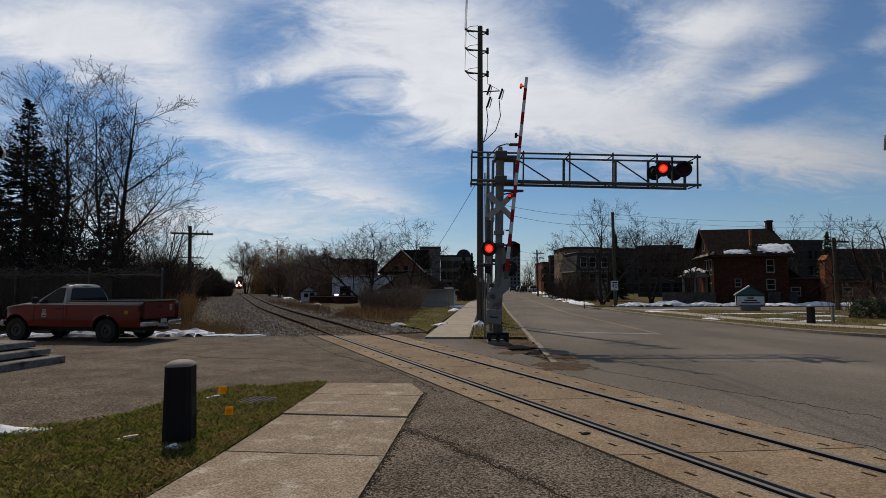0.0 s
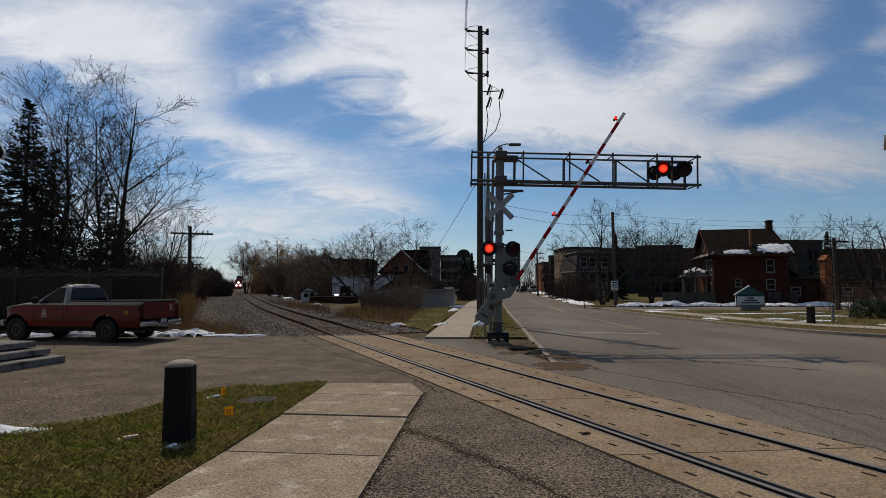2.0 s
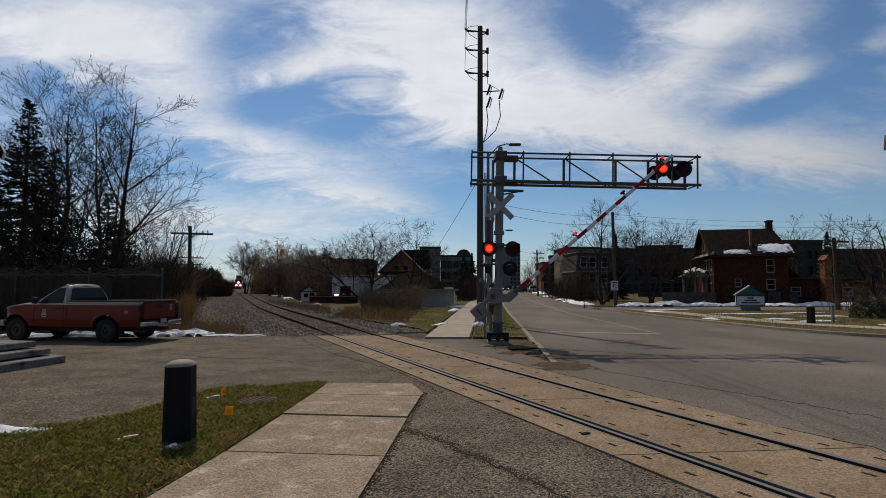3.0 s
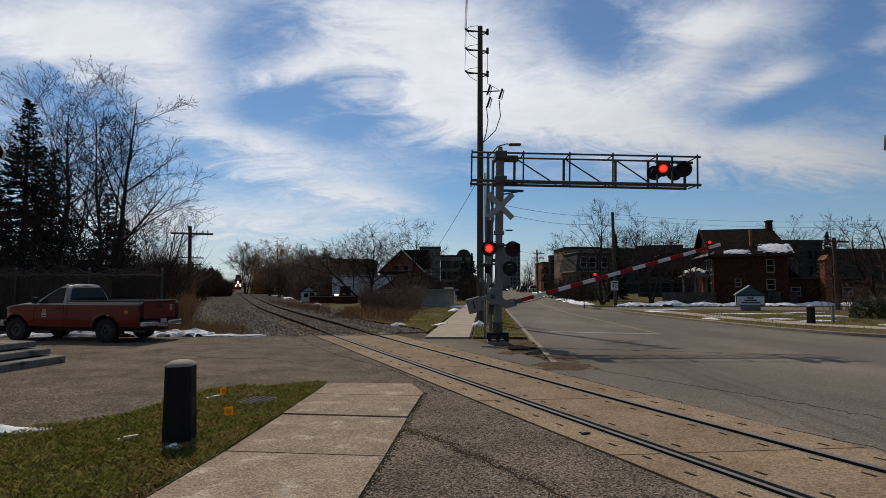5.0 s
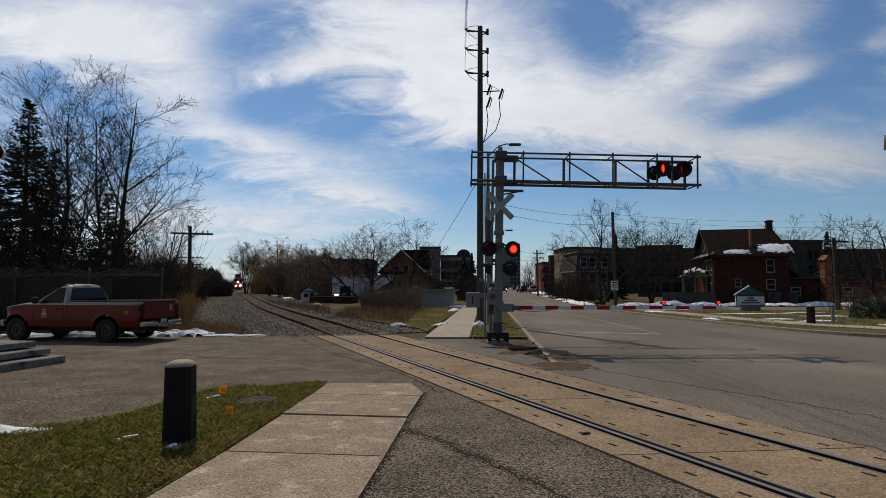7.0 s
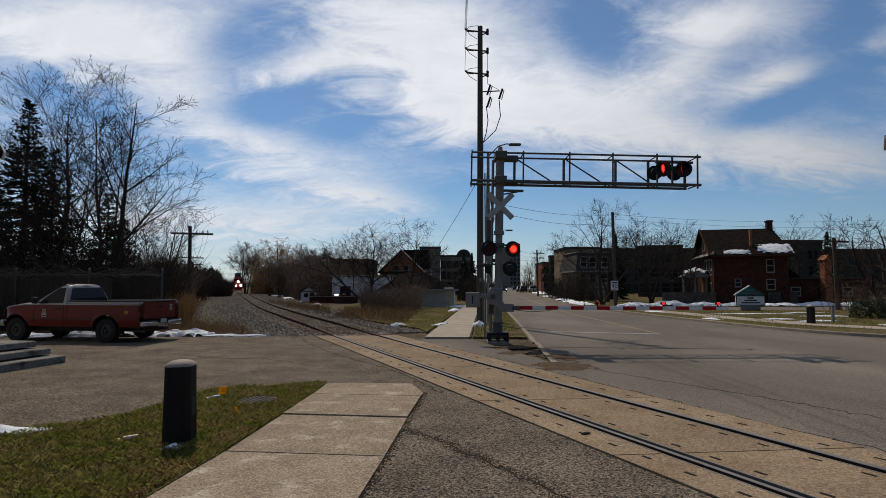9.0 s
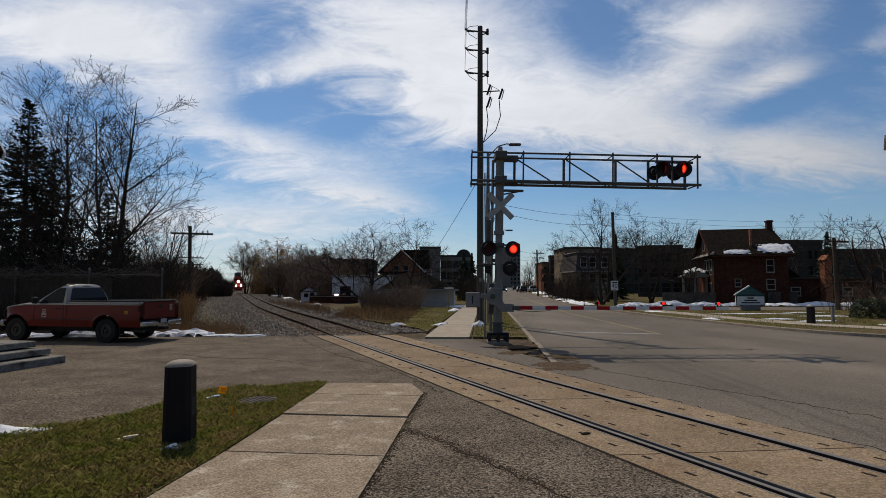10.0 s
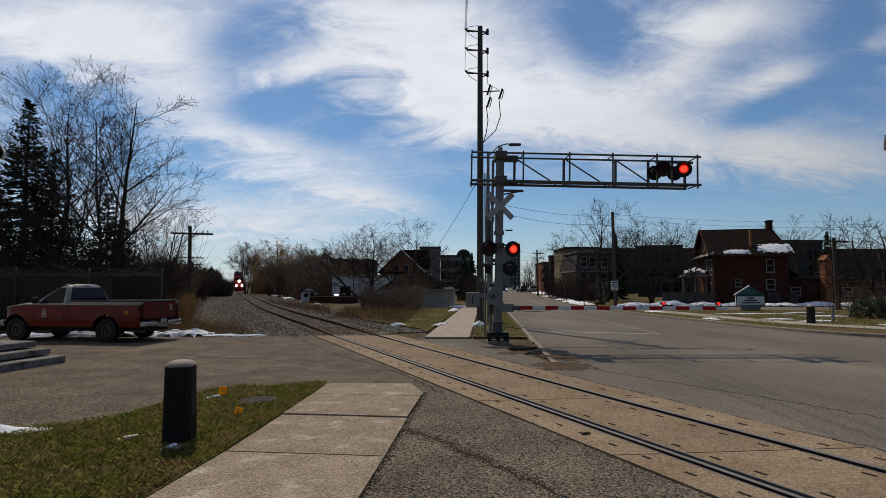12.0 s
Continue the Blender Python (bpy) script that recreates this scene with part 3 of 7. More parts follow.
    # crossing panels of concrete, skewed at their joints
    deck = structure("crossing_deck", Soup().prism([skew(4.22, -14), skew(7.0, -14), skew(7.0, 19.6), skew(4.22, 20.5)], -0.2, -0.045), M_RUBBER, "concrete crossing panels between and beside the rails", "crossing deck")
    joints = [-13, -8.5, -4.0, 0.1, 3.2, 6.2, 9.0, 12.5, 16.2, 20.2]
    bands = ((4.22, 4.745), (4.965, 6.205), (6.385, 7.0))
    slots = Soup()
    rng = random.Random(3)
    for c0, c1 in bands:
        for a, b in zip(joints, joints[1:]):
            k = lambda c, yy: skew(c, yy + (c - 5.6) * 0.10)
            pts = [k(c0, a + 0.012), k(c1, a + 0.012), k(c1, b - 0.012), k(c0, b - 0.012)]
            part("panel", Soup().prism(pts, -0.06, 0.016), M_PANEL, deck)
            n = 6
            for i in range(n):
                for cc in ([c0 + 0.16, c1 - 0.16] if c1 - c0 > 1 else [(c0 + c1) / 2]):
                    y = lerp(a, b, (i + 0.5) / n) + rng.uniform(-0.04, 0.04)
                    x, yy = skew(cc, y)
                    slots.box(-0.032, -0.10, 0.0, 0.032, 0.10, 0.031, 0.0, Matrix.Translation((x, yy, 0)) @ Matrix.Rotation(math.atan2(-UX, UY) + 0.05, 4, "Z") @ Matrix.Scale(0.62, 4))
    for c in (4.735, 4.975, 6.195, 6.395):
        s = Soup().prism([skew(c - 0.011, -14), skew(c + 0.011, -14), skew(c + 0.011, 20.0), skew(c - 0.011, 20.0)], -0.05, 0.0185)
        part("edge_angle", s, M_RAILTOP, deck, "worn steel edge of the panels")
    part("lifting_slots", slots, M_TAR, deck, "dark lifting slots in the panels")


railway()


def lump(cx, cy, lx, ly, h, seed, n=18, z=0.0, rot=0.0, power=1.0):
    """A low uneven heap as a grid with a ragged outline."""
    s = Soup()
    vs, fs = [], []
    c, d = math.cos(rot), math.sin(rot)
    for j in range(n + 1):
        for i in range(n + 1):
            u, v = 2 * i / n - 1, 2 * j / n - 1
            r = math.sqrt(u * u + v * v)
            q = noise.noise(Vector((u * 2.2 + seed, v * 2.2, seed * 3.1)))
            q2 = noise.noise(Vector((u * 6 + seed, v * 6, 7 + seed)))
            k = max(0.0, 1 - (r * (1 + 0.7 * q + 0.55 * q2)) ** 2) ** 0.6
            zz = h * k * (1 + 0.7 * q + 0.45 * q2) - (0.03 if k <= 0 else 0)
            px, py = u * lx * (1 + 0.15 * q2), v * ly * (1 + 0.15 * q)
            vs.append((cx + px * c - py * d, cy + px * d + py * c, z + zz))
    for j in range(n):
        for i in range(n):
            a = j * (n + 1) + i
            fs.append((a, a + 1, a + n + 2, a + n + 1))
    return s.add(vs, fs)


def markings():
    def line(name, a, b, w, material, label):
        a, b = Vector((*a, 0)), Vector((*b, 0))
        d = (b - a).normalized()
        n = Vector((d.y, -d.x, 0)) * w / 2
        structure(name, Soup().prism([tuple((a - n).xy), tuple((a + n).xy), tuple((b + n).xy), tuple((b - n).xy)], -0.01, 0.004), material, label, "road marking")

    line("centre_line", (8.23, 20.84), (8.36, 37.7), 0.11, M_LINE_Y, "worn yellow centre line painted on the street")
    line("centre_line", (8.40, 38.2), (12.6, 90), 0.14, M_LINE_Y, "worn yellow centre line painted on the street")
    line("stop_line", (4.3, 22.0), (8.25, 20.9), 0.28, M_LINE_W, "worn white stop line painted on the street")
    line("edge_line", (2.63, 12.7), (3.04, 18.2), 0.15, M_KERB, "flush concrete strip at the street edge")
    rng = random.Random(8)
    # dirt washed up at the street's edge
    for i, (x, y, lx, ly) in enumerate(((2.75, 12.7, 0.75, 0.75), (3.1, 14.2, 0.4, 0.8), (2.2, 16.6, 0.9, 0.4), (1.9, 15.2, 0.5, 0.35))):
        d = lump(x, y, lx, ly, 0.012, 90.0 + i, 16, 0.0, 0.3 * i)
        structure("road_dirt", d, M_DIRT, "brown grit washed up at the street edge", "dirt")
    # grit and crumbs along the footpath's edge
    g = Soup()
    for _ in range(1500):
        y = rng.uniform(4.2, 9.6)
        x = -0.80 + 0.082 * (y - 4.2) + abs(rng.gauss(0, 0.055)) - 0.02
        r = rng.uniform(0.004, 0.016)
        g.add([(x - r, y, 0.001), (x, y - r, 0.001), (x + r, y, 0.001), (x, y + r, 0.001), (x, y, r * 0.9)], [(0, 1, 4), (1, 2, 4), (2, 3, 4), (3, 0, 4)])
    structure("edge_grit", g, M_SOIL, "dark grit and crumbs along the footpath edge", "grit", "stuff")
    # a washed-out line of soil across the near asphalt, and loose pebbles
    g = Soup()
    line_pts = resample([(-0.5, 7.2, 0), (-0.1, 6.75, 0), (0.30, 6.15, 0), (0.70, 5.55, 0), (1.07, 4.93, 0), (1.4, 4.3, 0)], 0.04)
    for _ in range(2200):
        q = rng.choice(line_pts)
        x, y, r = q.x + rng.gauss(0, 0.07), q.y + rng.gauss(0, 0.05), rng.uniform(0.003, 0.011)
        g.add([(x - r, y, 0.0005), (x, y - r, 0.0005), (x + r, y, 0.0005), (x, y + r, 0.0005), (x, y, r * 0.8)], [(0, 1, 4), (1, 2, 4), (2, 3, 4), (3, 0, 4)])
    structure("washed_soil", g, M_DIRT, "brown soil washed into a line across the asphalt", "dirt", "stuff")
    g = Soup()
    for _ in range(420):
        y = rng.uniform(4.4, 13.0)
        x, r = rng.uniform(-0.4, 4.0), rng.uniform(0.006, 0.017)
        if NX * x + NY * y > 4.15 or x < -0.72 + 0.082 * (y - 4.2):
            continue
        g.add([(x - r, y, 0), (x, y - r * 0.8, 0), (x + r, y, 0), (x, y + r * 0.8, 0), (x, y, r)], [(0, 1, 4), (1, 2, 4), (2, 3, 4), (3, 0, 4)])
    structure("pebbles", g, M_STEP, "small dark pebbles scattered on the asphalt", "pebbles", "stuff")
    # tar-filled cracks
    cr = Soup()
    for pts in ([(-4.9, 19.2), (-3.9, 16.9), (-2.6, 14.4), (-1.2, 12.3), (0.0, 9.6)],
                [(-0.5, 7.2), (-0.1, 6.75), (0.30, 6.15), (0.70, 5.55), (1.07, 4.93)], [(-7.5, 15.2), (-5.8, 14.1), (-4.4, 13.9), (-2.9, 12.6)],
                [skew(7.07, 19.0), skew(7.06, 15), skew(7.09, 11), skew(7.06, 8), skew(7.08, 5)], [skew(8.1, 12.5), skew(8.5, 10), skew(8.9, 7.6), skew(9.6, 5.2)]):
        path = [p + Vector((rng.gauss(0, .045), rng.gauss(0, .045), 0)) for p in resample([(x, y, 0.0) for x, y in pts], 0.13)]
        sweep(cr, path, [(-0.009, -0.02), (-0.009, 0.003), (0.009, 0.003), (0.009, -0.02)])
    structure("asphalt_crack", cr, M_TAR, "dark cracks in the asphalt lot", "crack")


markings()


# ---- the crossing signal ----
MASTX, MASTY = 1.76, 17.9


def flasher(parent, m, dark_side=False):
    """A round black signal head: background disc, hood, housing, and a lamp insert that turns its lit side out."""
    head = part("signal_head", Soup().disc_ring(0.0, 0.255, -0.02, 0.02, 28).rod((0, 0.02, 0), (0, 0.26, 0), 0.17, 0.12, 20), M_BLACK, parent, "black round signal head with background disc", at=m)
    hood = Soup()
    n = 18
    for r0, r1 in ((0.165, 0.172),):
        vs, fs = [], []
        for i in range(n + 1):
            a = math.pi * (-0.12 + 1.24 * i / n)
            depth = -0.06 - 0.30 * max(0.0, math.sin(a)) ** 0.7 if math.sin(a) > 0 else -0.06
            for r in (r0, r1):
                vs += [(r * math.cos(a), -0.01, r * math.sin(a)), (r * math.cos(a), depth, r * math.sin(a))]
        for i in range(n):
            a, b = 4 * i, 4 * (i + 1)
            fs += [(a, a + 1, b + 1, b), (a + 2, b + 2, b + 3, a + 3), (a + 1, a + 3, b + 3, b + 1), (a, b, b + 2, a + 2)]
        hood.add(vs, fs)
    part("hood", hood, M_BLACK, head)
    return head


def lens(parent, on_first, r=0.15, thick=0.012):
    """The turning lamp insert of a head: a lit face and a dark face, back to back."""
    dark = Soup().rod((0, 0.002, 0), (0, thick, 0), r, r * 0.97, 24)
    ob = part("lamp_insert", dark, M_LENS_OFF, parent, "red lamp insert, lit on one side", at=pose(0, -0.045, 0, 0, 0, 0))
    lit = part("lit_face", Soup().rod((0, -0.002, 0), (0, -thick, 0), r * 0.94, r * 0.90, 24), M_LENS_RIM, ob, "glowing deep red lamp face")
    part("lit_core", Soup().rod((0, -thick, 0), (0, -thick - 0.006, 0), r * 0.66, r * 0.52, 24), M_LENS_ON, lit, "bright orange-red lamp core")
    return ob


def crossing_signal():
    lean = pose(MASTX, MASTY, 0, 0, 1.25, 0)
    sig = thing("crossing_signal", lean, "grey steel cantilever crossing signal mast with red flashing lamps", "crossing signal")
    part("mast", Soup().rod((0, 0, 0.25), (0, 0, 3.6), 0.115, 0.115, 20).rod((0, 0, 3.6), (0, 0, 6.25), 0.135, 0.135, 20).rod((0, 0, 0.60), (0, 0, 1.30), 0.14, 0.14, 20).rod((0, 0, 6.25), (0, 0, 6.42), 0.09, 0.07, 12)
         .rod((0, 0, 3.5), (0, 0, 3.62), 0.17, 0.17, 20).rod((0, 0, 1.75), (0, 0, 1.85), 0.15, 0.15, 20), M_GALV, sig, "galvanised tubular mast", True)
    part("base_plate", Soup().box(-0.30, -0.30, 0.20, 0.30, 0.30, 0.26, 0.02).rod((0, 0, 0.34), (0, 0, 0.60), 0.17, 0.15, 16).rod((0, 0, 0.60), (0, 0, 0.66), 0.19, 0.19, 16), M_GALVD, sig)
    for i in (-1, 1):
        for j in (-1, 1):
            part("anchor_bolt", Soup().rod((i * 0.24, j * 0.24, 0.0), (i * 0.24, j * 0.24, 0.34), 0.022, 0.022, 8).rod((i * 0.24, j * 0.24, 0.26), (i * 0.24, j * 0.24, 0.30), 0.045, 0.045, 6), M_BLACK, sig)
    part("base_frame", Soup().box(-0.34, -0.34, 0.285, 0.34, 0.34, 0.345, 0.012), M_BLACK, sig, "dark steel mounting frame")
    for i in (-1, 0, 1):
        for j in (-1, 1):
            part("frame_leg", Soup().box(i * 0.29 - 0.04, j * 0.29 - 0.04, 0.06, i * 0.29 + 0.04, j * 0.29 + 0.04, 0.29, 0.008), M_BLACK, sig)
    part("foundation", Soup().box(-0.34, -0.34, -0.3, 0.34, 0.34, 0.07, 0.03), M_KERB, sig, "stained concrete foundation")
    # truss of the arm: two frames 0.7 m apart
    y0, y1 = -0.36, 0.34
    zt, zb = 6.14, 5.22
    xl, xr = -0.95, 6.42
    for y in (y0, y1):
        part("chord", Soup().rod((xl, y, zt), (xr + (0.05 if y < 0 else -0.12), y, zt), 0.032, 0.032, 8), M_GALVD, sig)
        part("chord", Soup().rod((xl, y, zb), (xr + (0.05 if y < 0 else -0.12), y, zb), 0.045, 0.045, 8), M_GALVD, sig)
    for x in (0.72, 2.22, 3.62, 5.05, 6.36):
        part("upright", Soup().box(x - 0.025, y0 - 0.02, zb - 0.12, x + 0.025, y0 + 0.02, zt + 0.08, 0.006), M_GALVD, sig)
    for x in (xl, xl + 0.02):
        part("upright", Soup().box(x - 0.02, (y0 if x == xl else y1) - 0.02, zb - 0.1, x + 0.02, (y0 if x == xl else y1) + 0.02, zt + 0.08, 0.006), M_GALVD, sig)
    for x in (0.52, 2.18, 3.92, 5.02, 6.25):
        part("upright", Soup().box(x - 0.04, y1 - 0.03, zb, x + 0.04, y1 + 0.03, zt, 0.006), M_GALVD, sig)
    for a, b in ((0.58, 1.92), (2.26, 3.60), (3.98, 5.25)):
        part("diagonal", Soup().rod((a, y1, zt - 0.03), (b, y1, zb + 0.05), 0.025, 0.025, 8), M_GALVD, sig)
    for x in (xl, 0.72, 2.22, 3.62, 5.05, 6.36):
        part("cross_tie", Soup().rod((x, y0, zt), (x, y1, zt), 0.02, 0.02, 6), M_GALVD, sig)
        part("cross_tie", Soup().rod((x, y0, zb), (x, y1, zb), 0.025, 0.025, 6), M_GALVD, sig)
    for yy in (-0.2, -0.06, 0.08, 0.2):
        part("walkway_bar", Soup().box(0.4, yy - 0.012, zb + 0.03, 6.3, yy + 0.012, zb + 0.06), M_GALVD, sig)
    for z in (zt - 0.05, zb + 0.05):
        part("clamp", Soup().box(-0.19, -0.40, z - 0.12, 0.19, 0.38, z + 0.12, 0.02).box(0.12, y1 - 0.2, z - 0.10, 0.62, y1 + 0.02, z + 0.10, 0.02), M_GALVD, sig)
    part("stub_arm", Soup().box(0.1, -0.06, 4.93, 0.78, 0.06, 5.0, 0.01).rod((0.1, 0.1, 4.85), (0.75, 0.1, 4.98), 0.025), M_GALVD, sig)
    # lamps on the mast
    heads = {}
    part("lamp_crossarm", Soup().rod((-0.40, -0.16, 3.15), (0.46, -0.16, 3.15), 0.035, 0.035, 10).box(-0.16, -0.2, 3.08, 0.16, 0.12, 3.22, 0.02), M_GALVD, sig)
    heads["L"] = flasher(sig, pose(-0.35, -0.30, 3.02, 0, 0, 4))
    heads["R"] = flasher(sig, pose(0.42, -0.30, 3.02, 0, 0, 16))
    part("lamp_crossarm", Soup().rod((-0.55, 0.05, 2.53), (0.40, 0.05, 2.53), 0.03, 0.03, 10), M_GALVD, sig)
    part("back_head", Soup().disc_ring(0.0, 0.24, -0.02, 0.02, 28).rod((0, 0, 0), (0, -0.16, 0), 0.16, 0.12, 20).disc_ring(0.15, 0.20, -0.06, -0.02, 24), M_BLACK, sig, "black signal head seen from its back", at=pose(0.36, -0.12, 2.40, 0, 0, -8))
    part("back_head", Soup().disc_ring(0.0, 0.24, -0.02, 0.02, 28).rod((0, 0, 0), (0, 0.2, 0), 0.16, 0.12, 20), M_BLACK, sig, "black signal head turned sideways", at=pose(-0.24, 0.0, 2.36, 0, 0, 80))
    part("side_hood", Soup().box(-0.72, -0.15, 2.44, -0.30, 0.12, 2.50, 0.015).box(-0.72, -0.16, 2.40, -0.68, 0.12, 2.50, 0.01), M_BLACK, sig, "flat black lamp hood seen from the side")
    # lamps on the truss
    part("lamp_hanger", Soup().box(4.98, y0 - 0.05, zt - 0.24, 6.2, y0 + 0.01, zt - 0.16, 0.01).box(5.50, y0 - 0.05, zb, 5.56, y0 + 0.01, zt, 0.01), M_GALVD, sig)
    heads["TL"] = flasher(sig, pose(5.20, -0.48, 5.70, 0, 0, -20))
    heads["TR"] = flasher(sig, pose(5.86, -0.48, 5.70, 0, 0, -20))
    part("truss_back_head", Soup().disc_ring(0.0, 0.24, -0.02, 0.02, 28).rod((0, 0, 0), (0, -0.2, 0), 0.15, 0.12, 20), M_BLACK, sig, at=pose(5.10, 0.0, 5.66, 0, 0, -10))
    part("truss_back_head", Soup().disc_ring(0.0, 0.24, -0.02, 0.02, 28).rod((0, 0, 0), (0, -0.2, 0), 0.15, 0.12, 20), M_BLACK, sig, at=pose(5.76, 0.0, 5.66, 0, 0, -10))
    # both crossbucks are white; their shaded look is in the greyed colour
    for r in (-45, 45):
        part("crossbuck_blade", Soup().box(-0.56, -0.012, -0.09, 0.56, 0.012, 0.09, 0.004, pose(0.02, -0.16 + (0.013 if r > 0 else -0.013), 4.43, 0, r, 0)), M_DIMWHITE, sig, "white crossbuck blade, weathered")
    for r in (-45, 45):
        part("crossbuck_blade", Soup().box(-0.55, -0.012, -0.09, 0.55, 0.012, 0.09, 0.004, pose(-0.22, 0.25 + (0.013 if r > 0 else -0.013), 4.43, 0, 0, 74) @ pose(0, 0, 0, 0, r, 0)), M_DIMWHITE, sig, "white crossbuck blade, weathered")
    for q in ((-0.22, 0.10, 2.60, 0.02, 0.30, 2.72), (-0.40, 0.14, 3.3, -0.25, 0.3, 4.0), (-0.30, 0.08, 0.9, -0.05, 0.3, 1.9)):
        part("junction_box", Soup().box(*q, 0.015), M_GALVD, sig, "grey cable box strapped to the mast")
    part("conduit", Soup().tube([(-0.22, 0.14, 0.1), (-0.22, 0.14, 6.0)], 0.045, 8).tube([(-0.40, 0.2, 0.1), (-0.40, 0.2, 5.6)], 0.03, 8), M_GALV, sig)
    part("gate_mechanism", Soup().box(-0.30, -0.30, 1.22, 0.12, 0.16, 1.78, 0.05).rod((-0.14, -0.34, 1.50), (-0.14, -0.28, 1.50), 0.15, 0.15, 20), M_GALV, sig, "grey gate motor housing")
    return sig, heads


SIGNAL, HEADS = crossing_signal()
LENSES = {k: lens(h, k in ("L", "TL")) for k, h in HEADS.items()}


def gate_arm():
    """The red and white arm with its bracket and counterweight; its origin is the pivot and it lies along x when down."""
    arm = thing("gate_arm", pose(1.58, 17.45, 1.49), "red and white striped crossing gate arm", "crossing gate")
    bracket = Soup()
    bracket.profile([(-0.20, -0.10), (-0.16, 0.14), (-0.02, 0.22), (0.12, 0.16), (0.20, 0.02), (0.36, -0.22), (0.66, -0.24), (0.66, -0.48), (0.28, -0.48), (0.08, -0.28), (-0.10, -0.22)], -0.06, 0.0)
    part("bracket", bracket, M_GALV, arm, "cast grey pivot bracket")
    part("hub", Soup().rod((0, -0.09, 0), (0, 0.06, 0), 0.085, 0.085, 16).rod((0, -0.11, 0), (0, -0.09, 0), 0.04, 0.04, 6), M_GALVD, arm)
    part("weight_arm", Soup().box(-0.60, -0.05, -0.05, -0.1, -0.01, 0.09, 0.01), M_GALV, arm)
    part("counterweight", Soup().box(-0.86, -0.12, -0.34, -0.40, 0.02, 0.14, 0.03), M_GALV, arm, "grey steel counterweight block")
    part("weight_slot", Soup().box(-0.66, -0.126, -0.22, -0.62, -0.118, 0.03, 0.002), M_BLACK, arm)
    part("coupling", Soup().box(0.60, -0.08, -0.42, 0.86, 0.0, -0.28, 0.02).tube([(0.7, -0.05, -0.42), (1.2, -0.05, -0.47), (1.7, -0.05, -0.44), (2.1, -0.05, -0.34)], 0.01, 5), M_GALVD, arm)
    edges = [0.60] + [0.842 + 0.3963 * i for i in range(16)] + [7.155]
    for i, (a, b) in enumerate(zip(edges, edges[1:])):
        hh = lerp(0.062, 0.050, i / 16)
        part("stripe", Soup().box(a + 0.001, -0.055, -0.35 - hh, b - 0.001, -0.02, -0.35 + hh, 0.006), M_REDTAPE if i % 2 else M_WHITE, arm, "red reflective stripe" if i % 2 else "white stripe")
    lamps = []
    for lx in (3.24, 5.22, 6.84):
        lamps.append(part("arm_lamp", Soup().rod((lx, -0.04, -0.29), (lx, -0.04, -0.22), 0.03, 0.03, 8).box(lx - 0.08, -0.09, -0.24, lx + 0.08, 0.0, -0.16, 0.02), M_BLACK, arm, "small black arm lamp"))
    inserts = []
    for lx, lamp in zip((3.24, 5.22, 6.84), lamps):
        o = part("arm_lamp_lens", Soup().rod((0, 0.001, 0), (0, 0.012, 0), 0.046, 0.042, 14), M_LENS_OFF, lamp, "red arm lamp lens", at=pose(lx, -0.115, -0.20))
        part("lit_lens", Soup().rod((0, -0.001, 0), (0, -0.03, 0), 0.046, 0.038, 14), M_ARM_ON, o, "glowing red lens")
        inserts.append(o)
    return arm, inserts


ARM, ARM_LAMPS = gate_arm()


# ---- things near the camera ----
def bollard(m, h=1.0, w=0.36, label="dark brown plastic bollard with a pale domed cap"):
    b = thing("bollard", m, label, "bollard")
    s = Soup()
    vs, n = [], 8
    c = w * 0.16
    for z, k in ((0.0, 1.06), (h * 0.22, 1.04), (h * 0.90, 0.98), (h * 0.94, 0.97)):
        hw = w / 2 * k
        vs += [(-hw + c, -hw, z), (hw - c, -hw, z), (hw, -hw + c, z), (hw, hw - c, z), (hw - c, hw, z), (-hw + c, hw, z), (-hw, hw - c, z), (-hw, -hw + c, z)]
    fs = [(r * n + i, r * n + (i + 1) % n, (r + 1) * n + (i + 1) % n, (r + 1) * n + i) for r in range(3) for i in range(n)]
    fs += [tuple(range(3 * n, 4 * n)), tuple(reversed(range(n)))]
    s.add(vs, fs)
    part("post_body", s, M_BOLLARD, b)
    s = Soup()
    vs = []
    for z, k in ((h * 0.93, 0.985), (h * 0.95, 0.96), (h * 0.985, 0.72), (h * 1.0, 0.30)):
        hw, cc = w / 2 * k, c * k
        vs += [(-hw + cc, -hw, z), (hw - cc, -hw, z), (hw, -hw + cc, z), (hw, hw - cc, z), (hw - cc, hw, z), (-hw + cc, hw, z), (-hw, hw - cc, z), (-hw, -hw + cc, z)]
    s.add(vs, [(r * n + i, r * n + (i + 1) % n, (r + 1) * n + (i + 1) % n, (r + 1) * n + i) for r in range(3) for i in range(n)] + [tuple(range(3 * n, 4 * n)), tuple(reversed(range(n)))])
    part("cap", s, M_BOLLTOP, b, "pale weathered domed cap", True)
    part("nameplate", Soup().box(w / 2 * 1.0, -0.07, h * 0.30, w / 2 * 1.03, 0.07, h * 0.55, 0.003), M_BLACK, b)
    return b


bollard(pose(-3.09, 6.56, 0.0, 0, -0.6, 8), 0.97, 0.30)
bollard(pose(16.75, 25.1, 0.10, 0, 0, 20), 0.84, 0.27, "dark brown plastic bollard standing in the grass verge")


